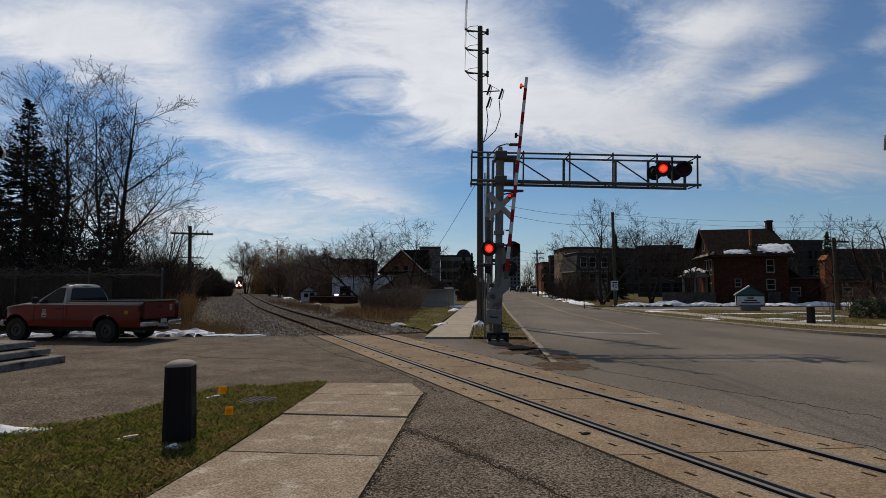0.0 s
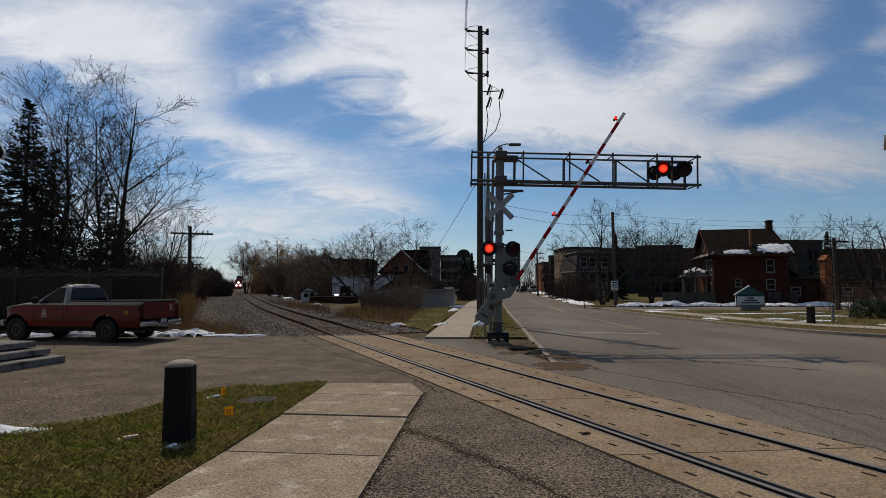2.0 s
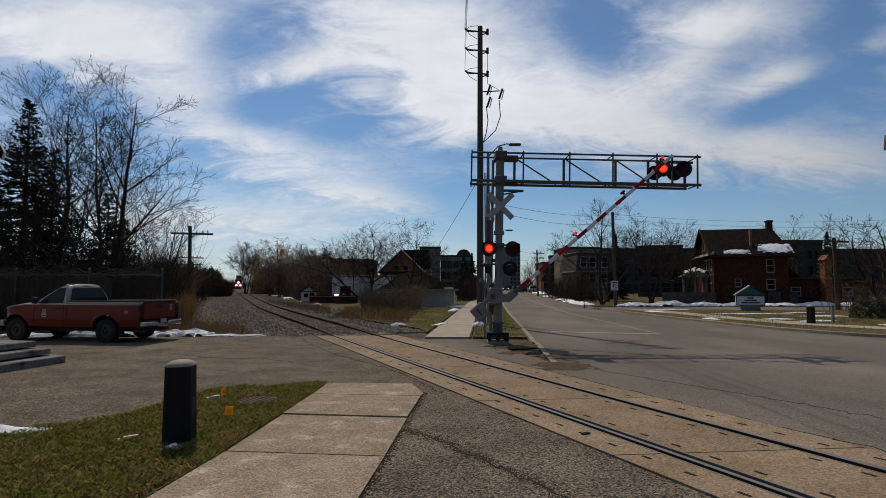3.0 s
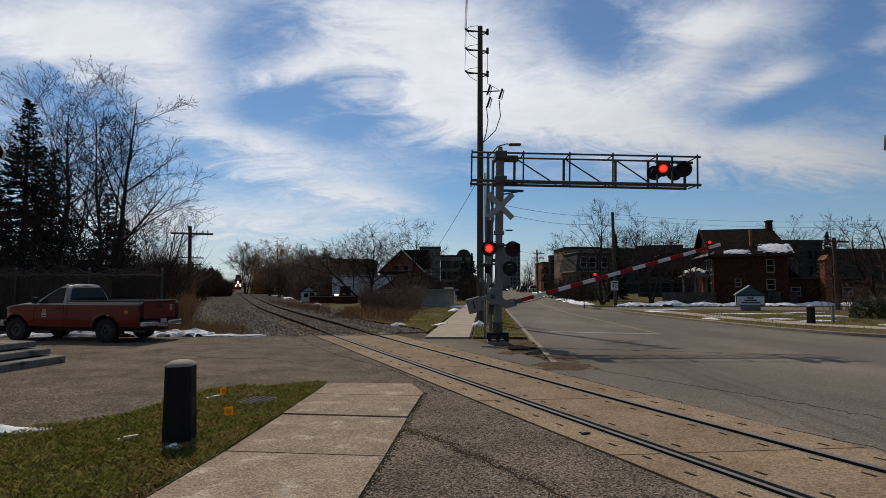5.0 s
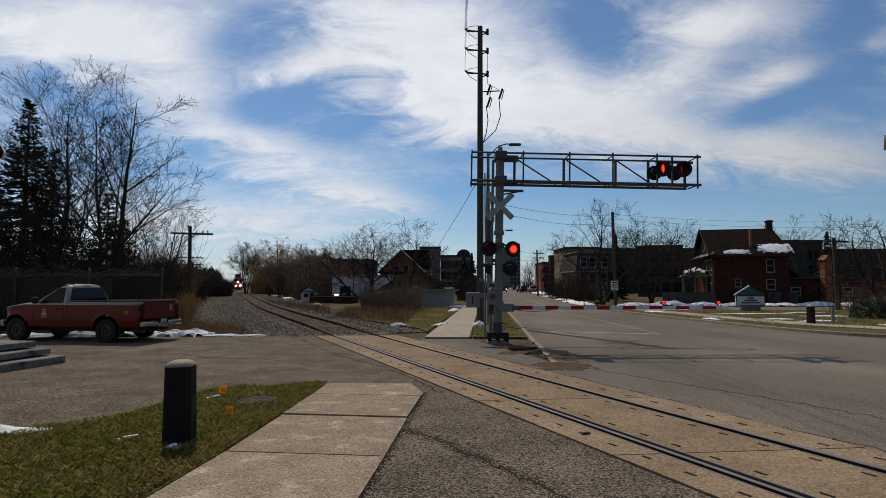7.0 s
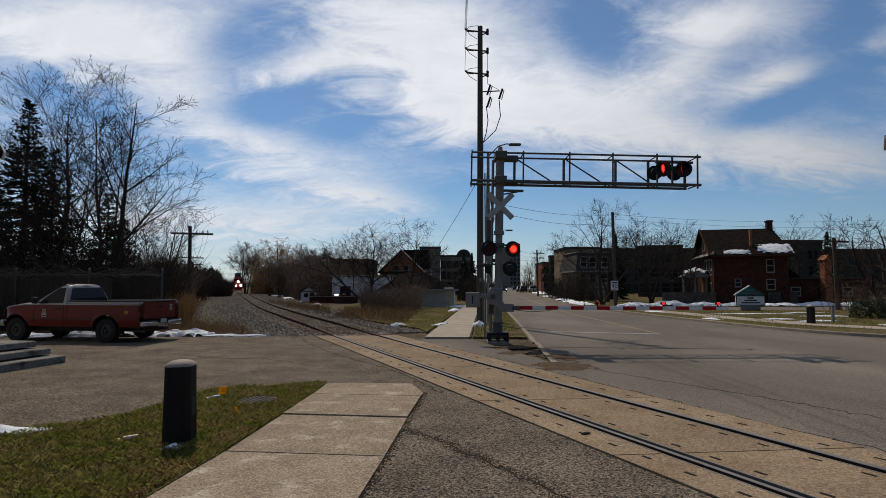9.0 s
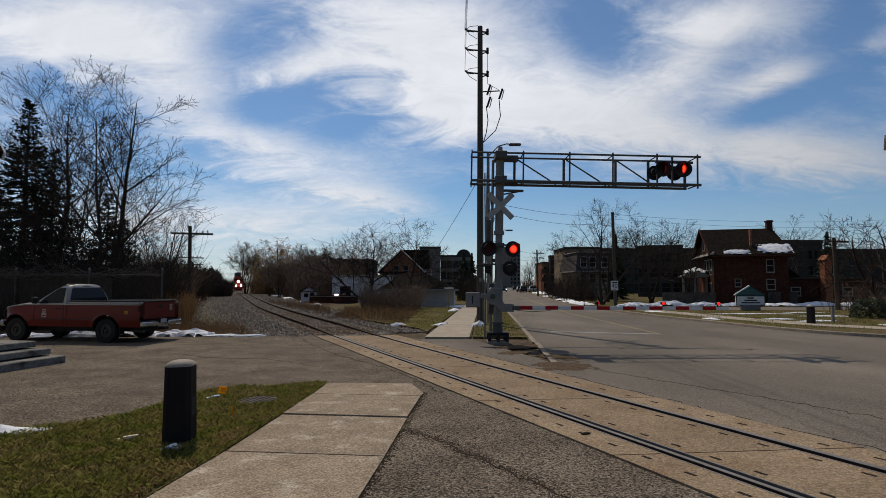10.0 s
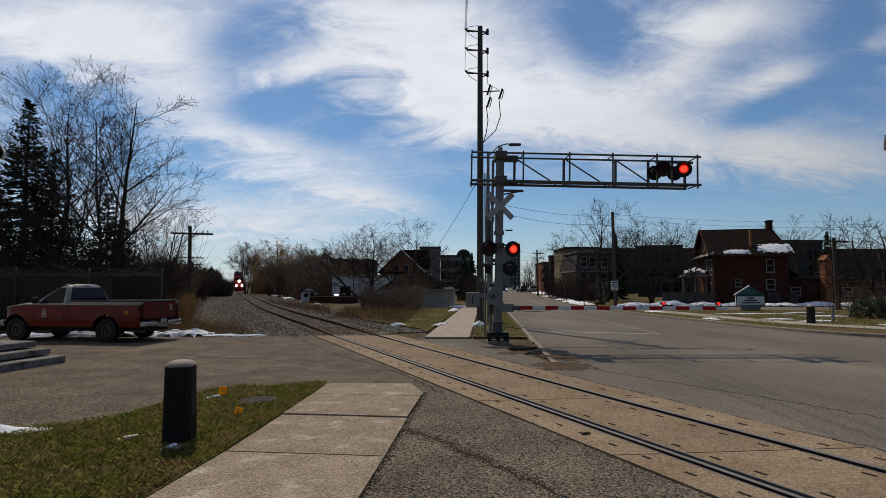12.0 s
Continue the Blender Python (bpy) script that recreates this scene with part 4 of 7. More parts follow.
def grass_patch():
    edge = [(-10, 6.5), (-5.6, 7.05), (-4.95, 7.35), (-4.45, 8.1), (-4.3, 9.1), (-4.05, 9.75), (-3.3, 10.25), (-2.2, 10.45), (-2.22, 9.4), (-2.31, 7.96), (-2.43, 6.21), (-2.62, 4.5), (-2.64, 3.2), (-10, 3.2)]
    structure("grass_bed", Soup().prism(edge, -0.1, 0.018), M_TURF, "patchy green and brown turf beside the footpath", "grass")
    rng = random.Random(11)

    def inside(x, y):
        c = False
        for (ax, ay), (bx, by) in zip(edge, edge[1:] + edge[:1]):
            if (ay > y) != (by > y) and x < (bx - ax) * (y - ay) / (by - ay) + ax:
                c = not c
        return c

    s = Soup()
    n = 0
    while n < 46000:
        y = 3.9 + 6.7 * rng.random()
        x = -2.1 - 5.2 * rng.random() ** 1.2
        if not inside(x, y) or (x + 2.93) ** 2 + (y - 8.85) ** 2 < 0.11 or rng.random() > 0.25 + 1.3 * (noise.noise(Vector((x * 1.4, y * 1.4, 3))) + 0.45):
            continue
        h = rng.uniform(0.02, 0.075)
        a = rng.random() * 6.283
        w = rng.uniform(0.005, 0.013)
        dx, dy = math.cos(a) * w, math.sin(a) * w
        lx, ly = rng.uniform(-0.065, 0.065), rng.uniform(-0.065, 0.065)
        s.add([(x - dx, y - dy, 0.012), (x + dx, y + dy, 0.012), (x + lx * 0.4, y + ly * 0.4, 0.014 + h * 0.75), (x + lx, y + ly, 0.014 + h)], [(0, 1, 2), (0, 2, 3)])
        n += 1
    tagged(part("grass_blades", s, M_BLADE, raw=True), "short green and straw-coloured grass blades", "grass", "", "stuff")
    # dead leaves and straw along the edge of the footpath
    s = Soup()
    for _ in range(2600):
        t = rng.random()
        y = 4.2 + 6 * t
        x = -2.66 + 0.075 * (y - 4.2) - abs(rng.gauss(0, 0.16))
        a = rng.random() * 6.283
        l, w = rng.uniform(0.012, 0.035), rng.uniform(0.004, 0.010)
        c, d = math.cos(a), math.sin(a)
        z = 0.03 + rng.random() * 0.02
        s.add([(x - c * l, y - d * l, z), (x + d * w, y - c * w, z + 0.006), (x + c * l, y + d * l, z), (x - d * w, y + c * w, z + 0.004)], [(0, 1, 2, 3)])
    tagged(part("leaf_litter", s, M_STRAW, raw=True), "brown dead leaves along the footpath edge", "leaf litter", "", "stuff")


grass_patch()


def verge_blades(area, n, seed, z, h0=0.03, h1=0.09):
    rng = random.Random(seed)
    (ax, ay), (bx, by), (cx, cy), (dx, dy) = area
    s = Soup()
    for _ in range(n):
        u, v = rng.random(), rng.random()
        x = lerp(lerp(ax, bx, u), lerp(dx, cx, u), v)
        y = lerp(lerp(ay, by, u), lerp(dy, cy, u), v)
        if noise.noise(Vector((x * 0.7, y * 0.5, seed))) < -0.12:
            continue
        a, w, h = rng.random() * 6.283, rng.uniform(0.008, 0.018), rng.uniform(h0, h1)
        ex, ey = math.cos(a) * w, math.sin(a) * w
        lx, ly = rng.uniform(-0.06, 0.06), rng.uniform(-0.06, 0.06)
        s.add([(x - ex, y - ey, z - 0.01), (x + ex, y + ey, z - 0.01), (x + lx, y + ly, z + h)], [(0, 1, 2)])
    tagged(part("grass_tufts", s, M_BLADE, raw=True), "green and straw-coloured grass tufts of the verge", "grass", "", "stuff")


verge_blades([(1.1, 19.7), (2.9, 19.6), (4.9, 44.5), (2.9, 42)], 6000, 31, 0.03)
verge_blades([(-2.6, 26.0), (-0.45, 22.5), (1.25, 41.5), (-4.0, 42)], 9000, 32, 0.05)
verge_blades([(14.2, 23.0), (30, 17.5), (34, 35.5), (13.2, 38.5)], 16000, 33, 0.10, 0.04, 0.12)

def snow(cx, cy, lx, ly, h, seed, z=0.0, rot=0.0, label="old melting snow lying on the ground", n=18):
    ob = part("snow_patch", lump(cx, cy, lx, ly, h, seed, n, z, rot), M_SNOW, None, "", True)
    tagged(ob, label, "snow", "melting snow patches")


snow(-5.55, 6.9, 0.62, 0.16, 0.07, 1.3, 0.02, 0.2, "thin melting snow at the lawn edge")
snow(-3.02, 6.27, 0.13, 0.07, 0.05, 2.1, 0.02, 0.5, "small lump of snow in the shade of the bollard", 12)
for i, (x, y, lx, ly, h) in enumerate(((-13.4, 20.4, 1.5, 0.35, 0.12), (-11.3, 20.5, 0.9, 0.4, 0.22), (-9.9, 20.35, 0.7, 0.3, 0.16), (-9.2, 20.3, 0.75, 0.35, 0.22), (-8.0, 20.15, 0.7, 0.16, 0.07), (-7.0, 20.15, 0.6, 0.12, 0.06), (-15.5, 20.3, 0.9, 0.3, 0.1))):
    snow(x, y, lx, ly, h, 3.3 + i, 0.0, 0.05 * i, "ploughed snow ridge along the lot's edge")
snow(-2.05, 25.2, 0.36, 0.2, 0.14, 11.5, 0.0, 0.3)
snow(-0.15, 25.6, 0.16, 1.1, 0.06, 12.5, 0.03, -0.35)
snow(0.75, 39.5, 0.3, 2.3, 0.12, 13.5, 0.03, -0.15)
snow(1.60, 24.6, 0.30, 0.24, 0.18, 14.5, 0.05, 0, "heap of snow at the foot of the utility pole")
snow(1.2, 46, 0.9, 1.3, 0.15, 15.5, 0.03)


def manhole():
    s = Soup().rod((0, 0, -0.05), (0, 0, 0.030), 0.30, 0.29, 28)
    m = tagged(part("manhole_cover", s, M_IRON, at=pose(-2.93, 8.85, 0)), "rusty cast-iron manhole cover in the turf", "manhole cover")
    k = Soup()
    for i in range(-6, 7):
        for j in range(-6, 7):
            if i * i + j * j < 27 and (i + j) % 2 == 0:
                k.box(i * 0.05 - 0.02, j * 0.05 - 0.02, 0.025, i * 0.05 + 0.02, j * 0.05 + 0.02, 0.040)
    part("tread_pattern", k, M_IRON, m)


manhole()


def litter():
    s = Soup().box(-0.10, -0.03, 0.05, 0.10, 0.03, 0.062, 0.004)
    s.box(-0.02, -0.035, 0.058, 0.09, 0.02, 0.072, 0.004)
    tagged(part("litter_wrapper", s, M_LITTER, at=pose(-3.70, 8.98, 0.0, 4, -6, 28)), "pale blue crumpled wrapper lying in the grass", "litter")
    s = Soup().box(-0.13, -0.04, 0.03, 0.10, 0.03, 0.05, 0.006).box(-0.02, -0.03, 0.045, 0.14, 0.025, 0.065, 0.006)
    tagged(part("wood_scrap", s, M_CARD, at=pose(-3.76, 6.62, 0.0, 0, -4, 25)), "pale splintered wood scrap lying in the grass", "litter")
    s = Soup().box(-0.06, -0.03, 0.0, 0.06, 0.03, 0.018, 0.006)
    tagged(part("dark_debris", s, M_TAR, at=pose(1.76, 6.9, 0.016, 0, 0, 30)), "small dark lump lying on the crossing panel", "debris")


litter()


def marker_flag(m, label):
    f = thing("marker_flag", m, label, "marker flag", "utility marker flags")
    part("stake", Soup().rod((0, 0, -0.04), (0, 0, 0.21), 0.004, 0.004, 6), M_GALVD, f)
    s = Soup()
    nx = 8
    vs = []
    for side in (0.0, 0.002):
        for i in range(nx + 1):
            for z in (0.0, 0.115):
                u = i / nx
                vs.append((u * 0.125, side + 0.012 * math.sin(u * 5.0) * u, z - 0.012 * u * u))
    o = 2 * (nx + 1)
    fs = [(2 * i, 2 * i + 2, 2 * i + 3, 2 * i + 1) for i in range(nx)] + [(o + 2 * i, o + 2 * i + 1, o + 2 * i + 3, o + 2 * i + 2) for i in range(nx)]
    s.add(vs, fs)
    cloth = part("flag_cloth", s, M_YELLOW, f, "thin yellow plastic flag", at=pose(0, 0, 0.09))
    k = Soup()
    for i in range(3):
        for j in range(3):
            k.box(0.03 + j * 0.024, -0.0065, 0.035 + i * 0.02, 0.045 + j * 0.024, 0.0085, 0.042 + i * 0.02)
    part("print_bars", k, M_LINE_Y, cloth)
    return f, cloth


FLAG_A, CLOTH_A = marker_flag(pose(-3.52, 9.02, 0.0, 0, 0, 0), "yellow utility marker flag on a wire stake, fluttering")
FLAG_B, CLOTH_B = marker_flag(pose(-2.90, 7.72, 0.0, 0, 0, 0), "yellow utility marker flag with printed bars, hanging over")


def pickup():
    t = thing("pickup_truck", pose(-10.72, 18.72, 0, 0, 0, 171), "red and silver long-bed pickup truck parked on the asphalt", "pickup truck")
    FRONT, CAB, NOSE, TAIL = 3.34, 1.46, 3.98, -1.22

    def sill(x):
        z = 0.50
        for c in (0.0, FRONT):
            if abs(x - c) < 0.50:
                z = max(z, 0.40 + math.sqrt(0.25 - (x - c) ** 2) * 0.98)
        return z

    def belt(x):
        if x < 2.70:
            return 1.215
        return 1.215 - 0.17 * ((x - 2.70) / 1.28) ** 2.2

    def flank(x, z):
        """Half width of the body: fullest at mid height, drawn in at the sill, the belt and the nose."""
        y = 0.975 - 0.16 * (z - 0.86) ** 2 - 0.02 * (z < 0.62)
        for c in (0.0, FRONT):
            r = math.hypot(x - c, z - 0.40)
            if r < 0.60:
                y += 0.028 * (0.60 - r) / 0.10
        if x > 3.45:
            y -= 0.30 * ((x - 3.45) / 0.53) ** 2.4
        return y

    xs = sorted(set([round(TAIL + i * (NOSE - TAIL) / 52, 3) for i in range(53)] + [round(c + 0.50 * math.cos(a * math.pi / 14), 3) for c in (0.0, FRONT) for a in range(15)]))
    rows = 9
    for sgn in (-1, 1):
        f = Soup()
        vs = [(x, sgn * flank(x, lerp(sill(x), belt(x), k / rows)), lerp(sill(x), belt(x), k / rows)) for x in xs for k in range(rows + 1)]
        vs += [(x, sgn * 0.70, sill(x)) for x in xs]
        n, o = rows + 1, len(xs) * (rows + 1)
        fs = [(i * n + k, (i + 1) * n + k, (i + 1) * n + k + 1, i * n + k + 1) for i in range(len(xs) - 1) for k in range(rows)]
        fs += [(i * n, o + i, o + i + 1, (i + 1) * n) for i in range(len(xs) - 1)]
        f.add(vs, fs)
        part("side_panel", f, M_TRUCKRED, t, "red painted body side", True)
        # pale two-tone edge and chrome-grey moulding
        e = Soup()
        path = [(x, sgn * (flank(x, belt(x)) + 0.004), belt(x)) for x in xs]
        for a, b in zip(path, path[1:]):
            e.rod(a, b, 0.022, 0.022, 6, False)
        part("belt_line", e, M_TRUCKSIL, t, "silver edge between the two paint colours")
        e = Soup()
        path = [(x, sgn * (flank(x, 0.74) + 0.004), 0.74) for x in xs if 0.52 < x < 2.80]
        for a, b in zip(path, path[1:]):
            e.rod(a, b, 0.012, 0.012, 5, False)
        part("side_moulding", e, M_RIM, t)
        for x in (CAB - 0.02, 1.56, 2.66):
            d = Soup()
            for k in range(8):
                z0, z1 = 0.52 + k * 0.085, 0.52 + (k + 1) * 0.085
                d.rod((x, sgn * (flank(x, z0) + 0.001), z0), (x, sgn * (flank(x, z1) + 0.001), z1), 0.008, 0.008, 4, False)
            part("door_seam", d, M_BLACK, t)
        for c in (0.0, FRONT):
            w = Soup()
            pts = [(c + 0.455 * math.cos(a), 0.40 + 0.455 * math.sin(a)) for a in [math.pi * k / 16 for k in range(17)]]
            for (ax, az), (bx, bz) in zip(pts, pts[1:]):
                w.add([(ax, sgn * 0.55, az), (bx, sgn * 0.55, bz), (bx, sgn * 0.94, bz), (ax, sgn * 0.94, az)], [(0, 1, 2, 3)])
            part("wheel_well", w, M_BLACK, t)
        part("door_handle", Soup().box(1.66, sgn * 0.955, 1.06, 1.84, sgn * 0.995, 1.105, 0.012), M_BLACK, t)
        part("mirror", Soup().box(2.42, sgn * 1.02, 1.25, 2.55, sgn * 1.24, 1.47, 0.045).rod((2.46, sgn * 0.90, 1.27), (2.48, sgn * 1.04, 1.32), 0.025, 0.025, 6), M_BLACK, t, "black door mirror", True)
        part("tail_lamp", Soup().box(TAIL - 0.012, sgn * 0.80, 0.82, TAIL + 0.09, sgn * 0.972, 1.19, 0.015), M_LENS_OFF, t, "dark red tail lamp")
        part("bed_rail", Soup().box(TAIL, sgn * 0.80, 1.222, CAB - 0.03, sgn * 0.945, 1.315, 0.025), M_TRUCKSIL, t, "silver bed rail")
        part("rail_cap", Soup().box(TAIL + 0.01, sgn * 0.81, 1.315, CAB - 0.04, sgn * 0.935, 1.345, 0.01), M_BLACK, t, "black bed rail cap")
    # bonnet: a crowned sheet down to the nose
    b = Soup()
    bx = [2.45 + i * (NOSE - 2.45) / 14 for i in range(15)]
    bw = [-1.0, -0.86, -0.55, 0.0, 0.55, 0.86, 1.0]
    vs = [(x, k * (flank(x, belt(x)) - 0.004), belt(x) + 0.004 + 0.085 * (1 - abs(k) ** 3.0)) for x in bx for k in bw]
    n = len(bw)
    b.add(vs, [(i * n + k, i * n + k + 1, (i + 1) * n + k + 1, (i + 1) * n + k) for i in range(len(bx) - 1) for k in range(n - 1)])
    part("bonnet", b, M_TRUCKSIL, t, "silver bonnet", True)
    part("nose", Soup().box(3.82, -0.70, 0.52, 3.99, 0.70, 1.10, 0.05), M_TRUCKRED, t)
    part("grille", Soup().box(3.985, -0.50, 0.78, 4.005, 0.50, 1.02, 0.008), M_BLACK, t)
    # cab: rings from the belt to the crowned roof
    rings = ((1.20, CAB, 2.78, 0.945, 0.05), (1.42, CAB + 0.02, 2.50, 0.875, 0.06), (1.72, CAB + 0.10, 2.10, 0.765, 0.10), (1.83, CAB + 0.15, 1.96, 0.70, 0.14), (1.872, CAB + 0.21, 1.88, 0.61, 0.15), (1.892, CAB + 0.30, 1.80, 0.46, 0.14))
    c = Soup()
    vs = []
    for z, xa, xb, w, r in rings:
        for px, py in ((xa + r, -w), (xb - r, -w), (xb, -w + r), (xb, w - r), (xb - r, w), (xa + r, w), (xa, w - r), (xa, -w + r)):
            vs.append((px, py, z))
    fs = [(k * 8 + i, k * 8 + (i + 1) % 8, (k + 1) * 8 + (i + 1) % 8, (k + 1) * 8 + i) for k in range(len(rings) - 1) for i in range(8)]
    c.add(vs, fs + [tuple(range(40, 48))])
    part("cab", c, M_TRUCKSIL, t, "silver cab roof and pillars", True)

    def wall(z):
        for (z0, a0, b0, w0, _), (z1, a1, b1, w1, _) in zip(rings, rings[1:]):
            if z <= z1:
                k = (z - z0) / (z1 - z0)
                return lerp(a0, a1, k), lerp(b0, b1, k), lerp(w0, w1, k)
        return rings[-1][1:4]

    def pane(name, spans, place, inward, label):
        """Glass in level rows (height, two ends), set just proud of the cab."""
        g = Soup()
        vs = [place(e, z) for z, a, b in spans for e in (a, b)]
        k = len(vs)
        fs = [(2 * i, 2 * i + 1, 2 * i + 3, 2 * i + 2) for i in range(len(spans) - 1)]
        rim = [0] + [2 * i + 1 for i in range(len(spans))] + [2 * i for i in range(len(spans) - 1, 0, -1)]
        fs += [tuple(k + i for i in f) for f in fs] + [(a, b, k + b, k + a) for a, b in zip(rim, rim[1:] + rim[:1])]
        g.add(vs + [tuple(Vector(p) + Vector(inward)) for p in vs], fs)
        part(name, g, M_GLASS, t, label)

    for sgn in (-1, 1):
        pane("side_window", [(1.27, 1.62, 2.50), (1.42, 1.64, 2.36), (1.72, 1.68, 1.97), (1.76, 1.70, 1.90)], lambda e, z: (e, sgn * (wall(z)[2] + 0.012), z), (0, -sgn * 0.03, 0), "dark side window")
    pane("rear_window", [(1.27, -0.80, 0.80), (1.42, -0.77, 0.77), (1.72, -0.65, 0.65), (1.77, -0.60, 0.60)], lambda e, z: (wall(z)[0] - 0.014, e, z), (0.03, 0, 0), "wide dark rear window")
    pane("windscreen", [(1.27, -0.80, 0.80), (1.42, -0.77, 0.77), (1.72, -0.64, 0.64)], lambda e, z: (wall(z)[1] + 0.014, e, z), (-0.03, 0, 0), "dark windscreen")
    part("stop_lamp", Soup().box(CAB + 0.135, -0.16, 1.80, CAB + 0.19, 0.16, 1.835, 0.008), M_LENS_OFF, t, "dark red high stop lamp")
    # bed and tail
    part("bed_floor", Soup().box(TAIL + 0.05, -0.80, 0.78, CAB - 0.04, 0.80, 0.84).box(CAB - 0.07, -0.80, 0.84, CAB - 0.03, 0.80, 1.22), M_BLACK, t, "black bed liner")
    part("tailgate", Soup().box(TAIL - 0.02, -0.795, 0.74, TAIL + 0.04, 0.795, 1.30, 0.022), M_TRUCKRED, t, "red tailgate")
    part("tailgate_cap", Soup().box(TAIL - 0.03, -0.80, 1.30, TAIL + 0.05, 0.80, 1.342, 0.014), M_BLACK, t)
    part("tailgate_latch", Soup().box(TAIL - 0.032, -0.11, 1.10, TAIL - 0.02, 0.11, 1.19, 0.005), M_BLACK, t)
    part("tailgate_badge", Soup().rod((TAIL - 0.021, -0.52, 1.06), (TAIL - 0.028, -0.52, 1.06), 0.075, 0.075, 18).box(TAIL - 0.028, -0.60, 1.14, TAIL - 0.021, -0.44, 1.20), M_TRUCKSIL, t, "pale emblem")
    bumper = part("rear_bumper", Soup().box(TAIL - 0.17, -0.96, 0.50, TAIL + 0.02, -0.24, 0.68, 0.04).box(TAIL - 0.17, 0.24, 0.50, TAIL + 0.02, 0.96, 0.68, 0.04).box(TAIL - 0.14, -0.26, 0.46, TAIL, 0.26, 0.60, 0.02), M_CHROME, t, "chrome rear bumper", True)
    part("step_pad", Soup().box(TAIL - 0.15, -0.9, 0.682, TAIL, 0.9, 0.70, 0.005), M_BLACK, bumper)
    part("number_plate", Soup().box(TAIL - 0.152, -0.155, 0.60, TAIL - 0.142, 0.155, 0.74, 0.003), M_DIMWHITE, t)
    part("front_bumper", Soup().box(3.93, -0.90, 0.48, 4.06, 0.90, 0.70, 0.05), M_CHROME, t, "chrome front bumper")
    for y in (-0.66, 0.66):
        part("headlamp", Soup().box(3.90, y - 0.16, 0.80, 4.0, y + 0.16, 1.02, 0.03), M_GLASS, t)
    part("underbody", Soup().box(-1.1, -0.62, 0.34, 3.8, 0.62, 0.60), M_BLACK, t)
    part("exhaust", Soup().rod((-0.7, 0.62, 0.36), (-1.2, 0.72, 0.36), 0.04), M_GALVD, t)
    part("tow_hitch", Soup().box(TAIL - 0.24, -0.05, 0.38, TAIL, 0.05, 0.46, 0.01), M_BLACK, t)
    part("door_emblem", Soup().box(2.18, 0.968, 0.80, 2.36, 0.980, 0.94, 0.004).box(2.21, 0.968, 0.95, 2.33, 0.978, 1.07, 0.004), M_DIMWHITE, t, "pale square door emblem")
    part("door_emblem_bar", Soup().box(2.20, 0.979, 0.84, 2.34, 0.984, 0.88).box(2.24, 0.976, 0.99, 2.30, 0.983, 1.03), M_TRUCKRED, t)
    part("hazard_sticker", Soup().box(-0.80, 0.962, 0.92, -0.66, 0.975, 1.03), M_YELLOWPAINT, t, "small yellow sticker")
    part("model_badge", Soup().box(-1.12, 0.962, 0.93, -0.90, 0.972, 0.965), M_DIMWHITE, t)
    part("mud_flap", Soup().box(-0.50, 0.72, 0.28, -0.48, 0.94, 0.52), M_BLACK, t)
    for x in (0.0, FRONT):
        for sgn in (-1, 1):
            w = part("wheel", Soup().disc_ring(0.22, 0.365, -0.13, 0.13, 32).disc_ring(0.25, 0.385, -0.10, 0.10, 32), M_TYRE, t, "black tyre", True, at=pose(x, sgn * 0.83, 0.385))
            part("rim", Soup().disc_ring(0.12, 0.225, -0.10, 0.10, 24).disc_ring(0.0, 0.20, -0.05, 0.05, 24), M_RIM, w, "dark grey steel rim")
            for k in range(5):
                part("spoke", Soup().box(-0.035, -0.085, 0.05, 0.035, 0.085, 0.21, 0.01, pose(0, 0, 0, 0, 72 * k, 0)), M_RIM, w)
            part("hub_cap", Soup().rod((0, -0.12, 0), (0, 0.12, 0), 0.045, 0.03, 14), M_GALVD, w, "grey hub cap")


pickup()


def steps_and_house():
    st = thing("entrance_steps", pose(-9.05, 13.3, 0, 0, 0, -11), "three pale concrete steps up to a porch", "steps")
    for i in range(3):
        part("step", Soup().box(-4.5, -7.0, i * 0.168 - (0.1 if i == 0 else -0.03), -i * 0.40, -i * 0.03, i * 0.168 + 0.168, 0.015), M_STEP, st, "concrete step with a dark weathered riser")
    h = thing("corner_house", pose(-10.15, 12.0, 0.0, 0, 0, -11), "pale house with a porch roof and white eaves", "house")
    part("wall", Soup().box(-9.0, -6.0, 0.0, -2.6, 1.3, 6.0), M_WHITEWALL, h)
    for z0, nm in ((2.58, "porch_roof"), (4.72, "roof")):
        s = Soup()
        a = [(0.05, z0), (0.12, z0 + 0.16), (-2.9, z0 + 4.6 if nm == "roof" else z0 + 2.0), (-2.9, z0 + 4.3 if nm == "roof" else z0 + 1.75)]
        s.profile(a, -6.2, 0.30)
        part(nm, s, M_SHINGLE, h, "dark shingled roof edge")
        part("fascia", Soup().profile([(p[0] + 0.012, p[1] - 0.03) for p in a], 0.30, 0.36), M_WHITE, h, "white painted rake board")
    part("porch_post", Soup().box(-0.9, 0.0, 0.5, -0.75, 0.15, 2.9, 0.01), M_WHITE, h)


steps_and_house()


